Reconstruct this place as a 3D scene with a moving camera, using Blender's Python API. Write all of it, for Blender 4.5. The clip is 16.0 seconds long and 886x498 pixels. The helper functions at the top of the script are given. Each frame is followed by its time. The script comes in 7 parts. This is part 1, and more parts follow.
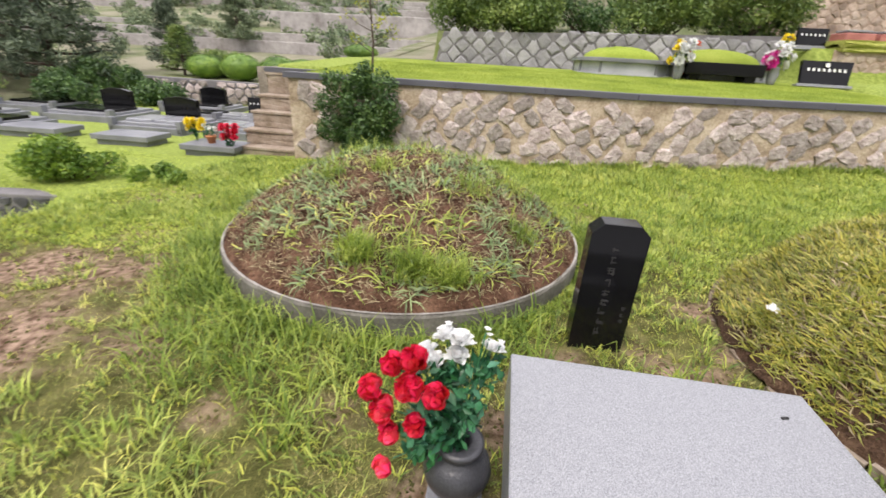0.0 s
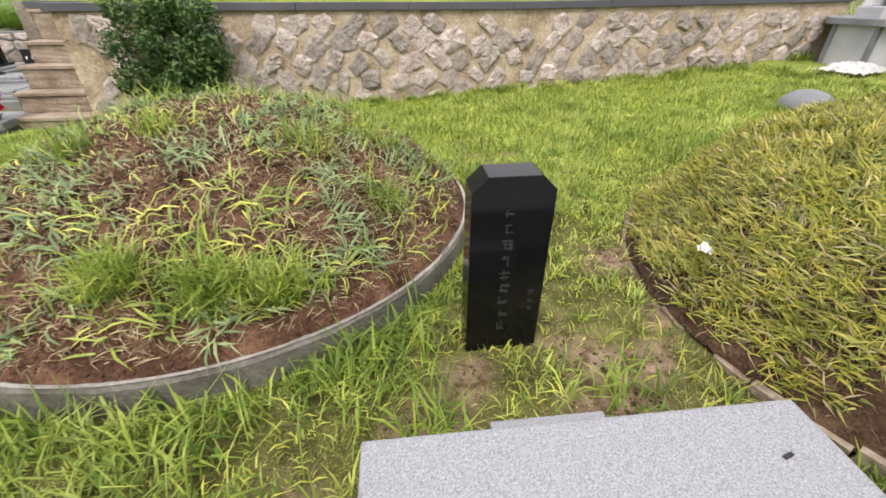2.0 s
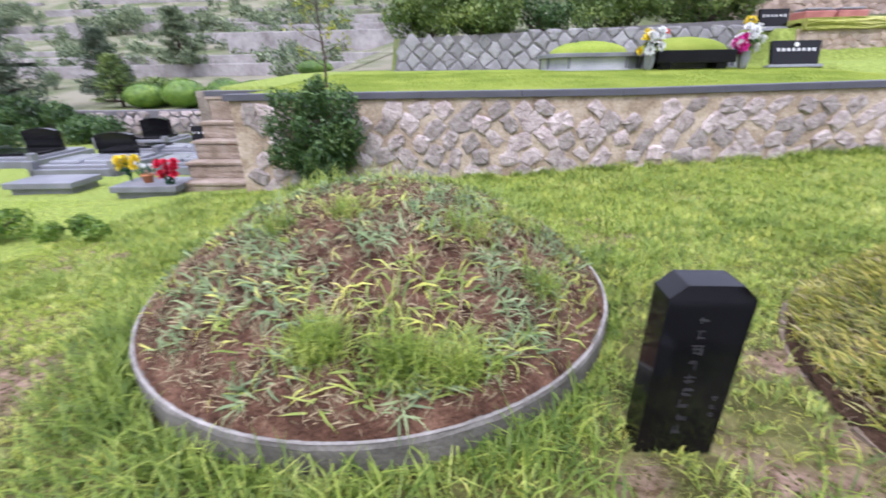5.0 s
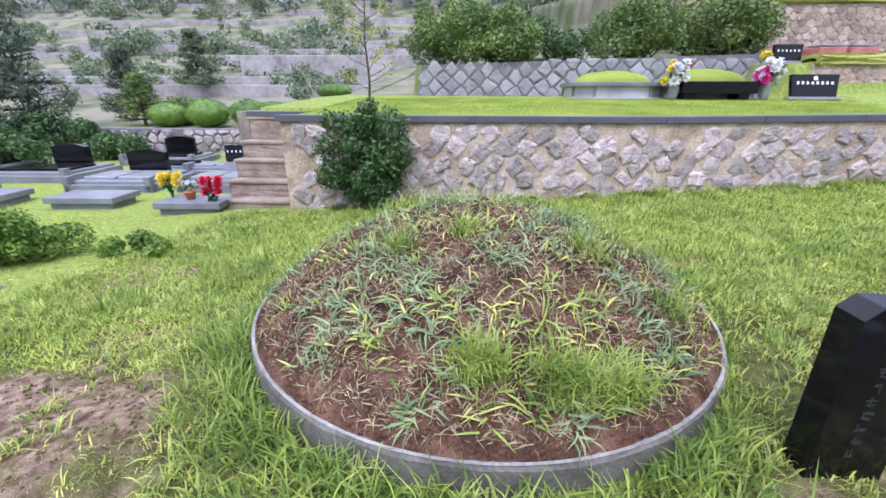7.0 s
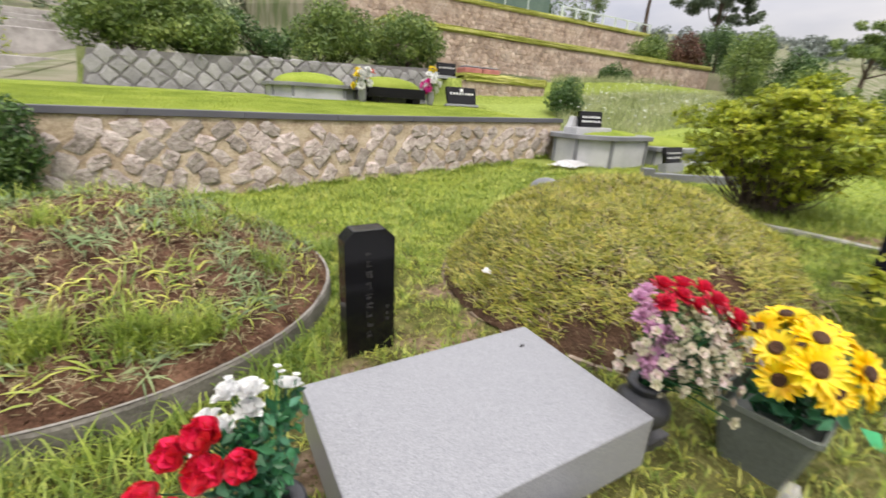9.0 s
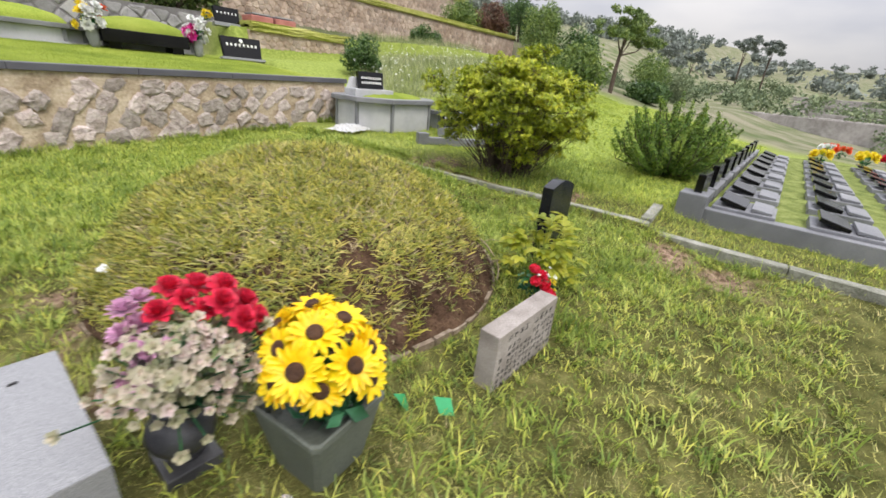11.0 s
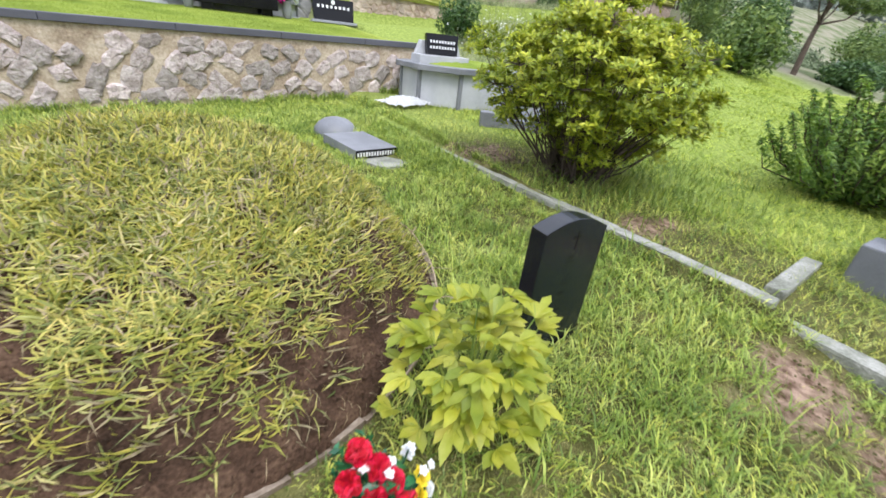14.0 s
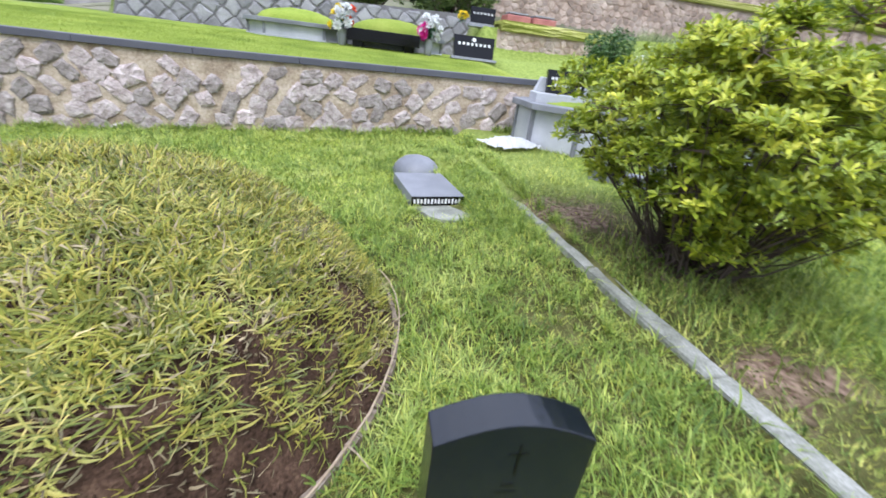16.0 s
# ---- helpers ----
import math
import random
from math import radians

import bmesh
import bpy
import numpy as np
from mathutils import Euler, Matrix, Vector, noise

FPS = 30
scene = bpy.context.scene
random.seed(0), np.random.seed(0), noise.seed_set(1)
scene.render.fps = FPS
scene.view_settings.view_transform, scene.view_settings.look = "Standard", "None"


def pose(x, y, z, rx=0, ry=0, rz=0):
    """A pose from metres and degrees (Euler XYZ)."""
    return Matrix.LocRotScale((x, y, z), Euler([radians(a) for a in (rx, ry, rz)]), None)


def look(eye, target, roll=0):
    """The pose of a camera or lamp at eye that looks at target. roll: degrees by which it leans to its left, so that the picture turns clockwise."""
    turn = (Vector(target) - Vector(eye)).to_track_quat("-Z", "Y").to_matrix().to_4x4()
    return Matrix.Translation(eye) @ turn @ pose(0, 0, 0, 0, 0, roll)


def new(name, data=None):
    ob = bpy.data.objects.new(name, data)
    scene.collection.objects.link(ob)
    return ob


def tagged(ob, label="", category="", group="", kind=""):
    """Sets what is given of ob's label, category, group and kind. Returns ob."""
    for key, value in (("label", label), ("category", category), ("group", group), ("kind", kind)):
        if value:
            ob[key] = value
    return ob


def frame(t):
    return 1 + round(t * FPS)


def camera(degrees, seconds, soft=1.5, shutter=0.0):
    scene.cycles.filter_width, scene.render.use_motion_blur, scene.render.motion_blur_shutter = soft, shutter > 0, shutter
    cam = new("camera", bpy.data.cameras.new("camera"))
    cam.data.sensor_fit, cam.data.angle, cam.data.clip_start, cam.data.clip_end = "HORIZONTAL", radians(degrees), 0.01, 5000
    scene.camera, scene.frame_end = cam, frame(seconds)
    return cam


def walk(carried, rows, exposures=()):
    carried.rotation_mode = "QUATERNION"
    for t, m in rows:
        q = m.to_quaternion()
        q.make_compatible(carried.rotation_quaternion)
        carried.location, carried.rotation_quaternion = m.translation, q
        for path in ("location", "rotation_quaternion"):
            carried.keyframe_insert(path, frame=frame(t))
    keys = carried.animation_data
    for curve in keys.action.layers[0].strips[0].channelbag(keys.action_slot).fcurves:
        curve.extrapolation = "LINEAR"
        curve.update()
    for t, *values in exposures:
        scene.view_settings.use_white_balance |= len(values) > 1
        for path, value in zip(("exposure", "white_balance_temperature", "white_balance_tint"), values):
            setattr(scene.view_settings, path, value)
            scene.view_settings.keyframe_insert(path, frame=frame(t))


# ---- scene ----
cam = camera(93.9, 16.0, soft=1.6, shutter=0.4)
PATH = [
    (0, (0.014, 0.023, 1.467), (-0.234, 1.831, 0.649), 3.5),
    (0.5, (0.032, 0.248, 1.439), (-0.044, 2.047, 0.569), 2.5),
    (1, (0.054, 0.465, 1.382), (0.112, 2.235, 0.454), 1.9),
    (1.5, (0.15, 0.675, 1.327), (0.288, 2.407, 0.337), 0.9),
    (2, (0.263, 0.862, 1.273), (0.45, 2.557, 0.228), 0.0),
    (2.5, (0.32, 0.947, 1.222), (0.54, 2.605, 0.125), -0.6),
    (3, (0.346, 1.005, 1.202), (0.586, 2.643, 0.079), -0.8),
    (3.5, (0.345, 1.033, 1.186), (0.576, 2.671, 0.061), -0.8),
    (4, (0.309, 1.029, 1.196), (0.486, 2.702, 0.114), -0.8),
    (4.5, (0.125, 0.962, 1.324), (0.179, 2.728, 0.387), -0.6),
    (5, (-0.182, 0.815, 1.44), (-0.317, 2.65, 0.657), -0.9),
    (5.2, (-0.285, 0.768, 1.445), (-0.51, 2.607, 0.689), -1.3),
    (7.5, (-0.916, 0.724, 1.441), (-0.921, 2.608, 0.769), 1.8),
    (8, (-0.649, 0.606, 1.453), (-0.321, 2.47, 0.805), 2.2),
    (8.5, (-0.288, 0.338, 1.476), (0.394, 2.102, 0.825), 2.6),
    (9, (-0.095, 0.045, 1.427), (0.857, 1.678, 0.775), 3.0),
    (9.5, (0.037, -0.106, 1.475), (1.202, 1.383, 0.824), 3.6),
    (10, (0.379, -0.315, 1.472), (1.704, 1.036, 0.826), 4.3),
    (10.2, (0.529, -0.43, 1.515), (1.908, 0.855, 0.847), 4.8),
    (12.3, (2.109, -0.547, 1.432), (3.564, 0.527, 0.578), 7.2),
    (12.5, (2.218, -0.445, 1.419), (3.62, 0.669, 0.528), 7.1),
    (13, (2.463, -0.282, 1.428), (3.744, 0.956, 0.518), 7.2),
    (13.5, (2.824, -0.248, 1.445), (3.953, 1.13, 0.535), 7.1),
    (14, (3.091, -0.19, 1.443), (4.097, 1.282, 0.535), 6.8),
    (14.5, (3.368, -0.04, 1.462), (4.273, 1.512, 0.583), 7.0),
    (15, (3.591, 0.052, 1.453), (4.349, 1.692, 0.593), 6.4),
    (15.5, (3.957, 0.11, 1.506), (4.568, 1.809, 0.647), 6.7),
    (16, (4.203, 0.309, 1.495), (4.606, 2.076, 0.65), 7.1),
]
EXPOSURES = [(0, 0.83, 6900, 15), (1.5, 0.77, 7000, 13), (2.5, 0.9, 7000, 14), (3.5, 0.94, 7100, 14), (4.5, 0.96, 7200, 15), (5, 0.95, 5800, 23), (7.5, 0.94, 5500, 24), (8.5, 0.86, 6400, 14), (9, 0.78, 7000, 13), (10, 0.69, 7000, 12), (12.5, 0.82, 6300, 12), (14, 0.92, 6100, 12), (14.5, 0.93, 5800, 12), (16, 0.95, 5700, 14)]
walk(cam, [(t, look(eye, target, roll)) for t, eye, target, roll in PATH], EXPOSURES)

# ---- light ----
world = bpy.data.worlds.new("overcast_sky")
scene.world = world
world.use_nodes = True
wn, wl = world.node_tree.nodes, world.node_tree.links
bg = wn["Background"]
sky = wn.new("ShaderNodeTexSky")
sky.sky_type, sky.sun_disc = "NISHITA", False
sky.sun_elevation, sky.sun_rotation, sky.air_density, sky.dust_density = radians(58), radians(200), 1.0, 3.0
wtc, wmap, wnoise, wramp = (wn.new(k) for k in ("ShaderNodeTexCoord", "ShaderNodeMapping", "ShaderNodeTexNoise", "ShaderNodeValToRGB"))
wmap.inputs["Scale"].default_value = (1.0, 1.0, 3.0)
wnoise.inputs["Scale"].default_value, wnoise.inputs["Detail"].default_value = 2.2, 5
wramp.color_ramp.elements[0].position, wramp.color_ramp.elements[0].color = 0.34, (0.64, 0.69, 0.83, 1)
wramp.color_ramp.elements[1].position, wramp.color_ramp.elements[1].color = 0.68, (1.1, 1.11, 1.15, 1)
wmix = wn.new("ShaderNodeMix")
wmix.data_type = "RGBA"
wmix.inputs["Factor"].default_value = 0.92
wl.new(wtc.outputs["Generated"], wmap.inputs["Vector"])
wl.new(wmap.outputs["Vector"], wnoise.inputs["Vector"])
wl.new(wnoise.outputs["Fac"], wramp.inputs["Fac"])
wl.new(sky.outputs["Color"], wmix.inputs["A"])
wsep, wrise, wcloud = wn.new("ShaderNodeSeparateXYZ"), wn.new("ShaderNodeMapRange"), wn.new("ShaderNodeVectorMath")
wcloud.operation = "SCALE"
wrise.inputs["To Min"].default_value, wrise.inputs["To Max"].default_value = 2.7, 16.5  # an overcast sky is brightest overhead
wl.new(wtc.outputs["Generated"], wsep.inputs["Vector"])
wl.new(wsep.outputs["Z"], wrise.inputs["Value"])
wl.new(wramp.outputs["Color"], wcloud.inputs["Vector"])
wl.new(wrise.outputs["Result"], wcloud.inputs["Scale"])
wl.new(wcloud.outputs["Vector"], wmix.inputs["B"])
wl.new(wmix.outputs["Result"], bg.inputs["Color"])
bg.inputs["Strength"].default_value = 0.1
sun_data = bpy.data.lights.new("sun", "SUN")
sun_data.energy, sun_data.angle, sun_data.color = 1.4, radians(20), (1.0, 0.95, 0.86)
sun = new("sun", sun_data)
sun.matrix_world = look((0, 0, 30), (0 + 30 / math.tan(radians(58)) * math.sin(radians(20)), 30 / math.tan(radians(58)) * math.cos(radians(20)), 0))


# ---- materials ----
def material(name, colours, rough=0.8, grain=40.0, patch=3.0, bump=0.3, bump_scale=None, metal=0.0, island=0.0, spec=0.5, hue=0.0, trans=0.0, coord="world"):
    """colours: two or three linear RGB, mixed by a coarse and a fine noise; island: brightness spread from piece to piece."""
    m = bpy.data.materials.new(name)
    m.use_nodes = True
    n, l = m.node_tree.nodes, m.node_tree.links
    p = n["Principled BSDF"]
    if coord == "world":
        where = n.new("ShaderNodeNewGeometry").outputs["Position"]
    else:
        where = n.new("ShaderNodeTexCoord").outputs["Object"]
    coarse, fine = n.new("ShaderNodeTexNoise"), n.new("ShaderNodeTexNoise")
    coarse.inputs["Scale"].default_value, coarse.inputs["Detail"].default_value = patch, 4
    fine.inputs["Scale"].default_value, fine.inputs["Detail"].default_value = grain, 5
    fine.inputs["Roughness"].default_value = 0.65
    for t in (coarse, fine):
        l.new(where, t.inputs["Vector"])
    mix = n.new("ShaderNodeMath")
    mix.operation = "MULTIPLY_ADD"
    mix.inputs[1].default_value = 0.55
    half = n.new("ShaderNodeMath")
    half.operation = "MULTIPLY"
    half.inputs[1].default_value = 0.45
    l.new(coarse.outputs["Fac"], mix.inputs[0])
    l.new(fine.outputs["Fac"], half.inputs[0])
    l.new(half.outputs[0], mix.inputs[2])
    ramp = n.new("ShaderNodeValToRGB")
    r = ramp.color_ramp
    r.elements[0].position, r.elements[1].position = 0.36, 0.64
    r.elements[0].color, r.elements[1].color = (*colours[0], 1), (*colours[-1], 1)
    if len(colours) == 3:
        r.elements.new(0.5).color = (*colours[1], 1)
    l.new(mix.outputs[0], ramp.inputs["Fac"])
    out = ramp.outputs["Color"]
    if island or hue:
        geo, info = n.new("ShaderNodeNewGeometry"), n.new("ShaderNodeObjectInfo")
        add = n.new("ShaderNodeMath")
        add.operation = "ADD"
        fr = n.new("ShaderNodeMath")
        fr.operation = "FRACT"
        l.new(geo.outputs["Random Per Island"], add.inputs[0])
        l.new(info.outputs["Random"], add.inputs[1])
        l.new(add.outputs[0], fr.inputs[0])
        hsv = n.new("ShaderNodeHueSaturation")
        value, shift = n.new("ShaderNodeMapRange"), n.new("ShaderNodeMapRange")
        value.inputs["To Min"].default_value, value.inputs["To Max"].default_value = 1 - island, 1 + island
        shift.inputs["To Min"].default_value, shift.inputs["To Max"].default_value = 0.5 + hue, 0.5 - hue
        l.new(fr.outputs[0], value.inputs["Value"])
        l.new(fr.outputs[0], shift.inputs["Value"])
        l.new(value.outputs["Result"], hsv.inputs["Value"])
        l.new(shift.outputs["Result"], hsv.inputs["Hue"])
        l.new(out, hsv.inputs["Color"])
        out = hsv.outputs["Color"]
    l.new(out, p.inputs["Base Color"])
    p.inputs["Roughness"].default_value, p.inputs["Metallic"].default_value = rough, metal
    p.inputs["Specular IOR Level"].default_value = spec
    if bump:
        b = n.new("ShaderNodeBump")
        b.inputs["Strength"].default_value, b.inputs["Distance"].default_value = bump, 0.02
        src = fine
        if bump_scale:
            src = n.new("ShaderNodeTexNoise")
            src.inputs["Scale"].default_value, src.inputs["Detail"].default_value = bump_scale, 6
            l.new(where, src.inputs["Vector"])
        l.new(src.outputs["Fac"], b.inputs["Height"])
        l.new(b.outputs["Normal"], p.inputs["Normal"])
    if trans:
        tr, sh = n.new("ShaderNodeBsdfTranslucent"), n.new("ShaderNodeMixShader")
        l.new(out, tr.inputs["Color"])
        sh.inputs["Fac"].default_value = trans
        l.new(p.outputs[0], sh.inputs[1])
        l.new(tr.outputs[0], sh.inputs[2])
        l.new(sh.outputs[0], n["Material Output"].inputs["Surface"])
    return m


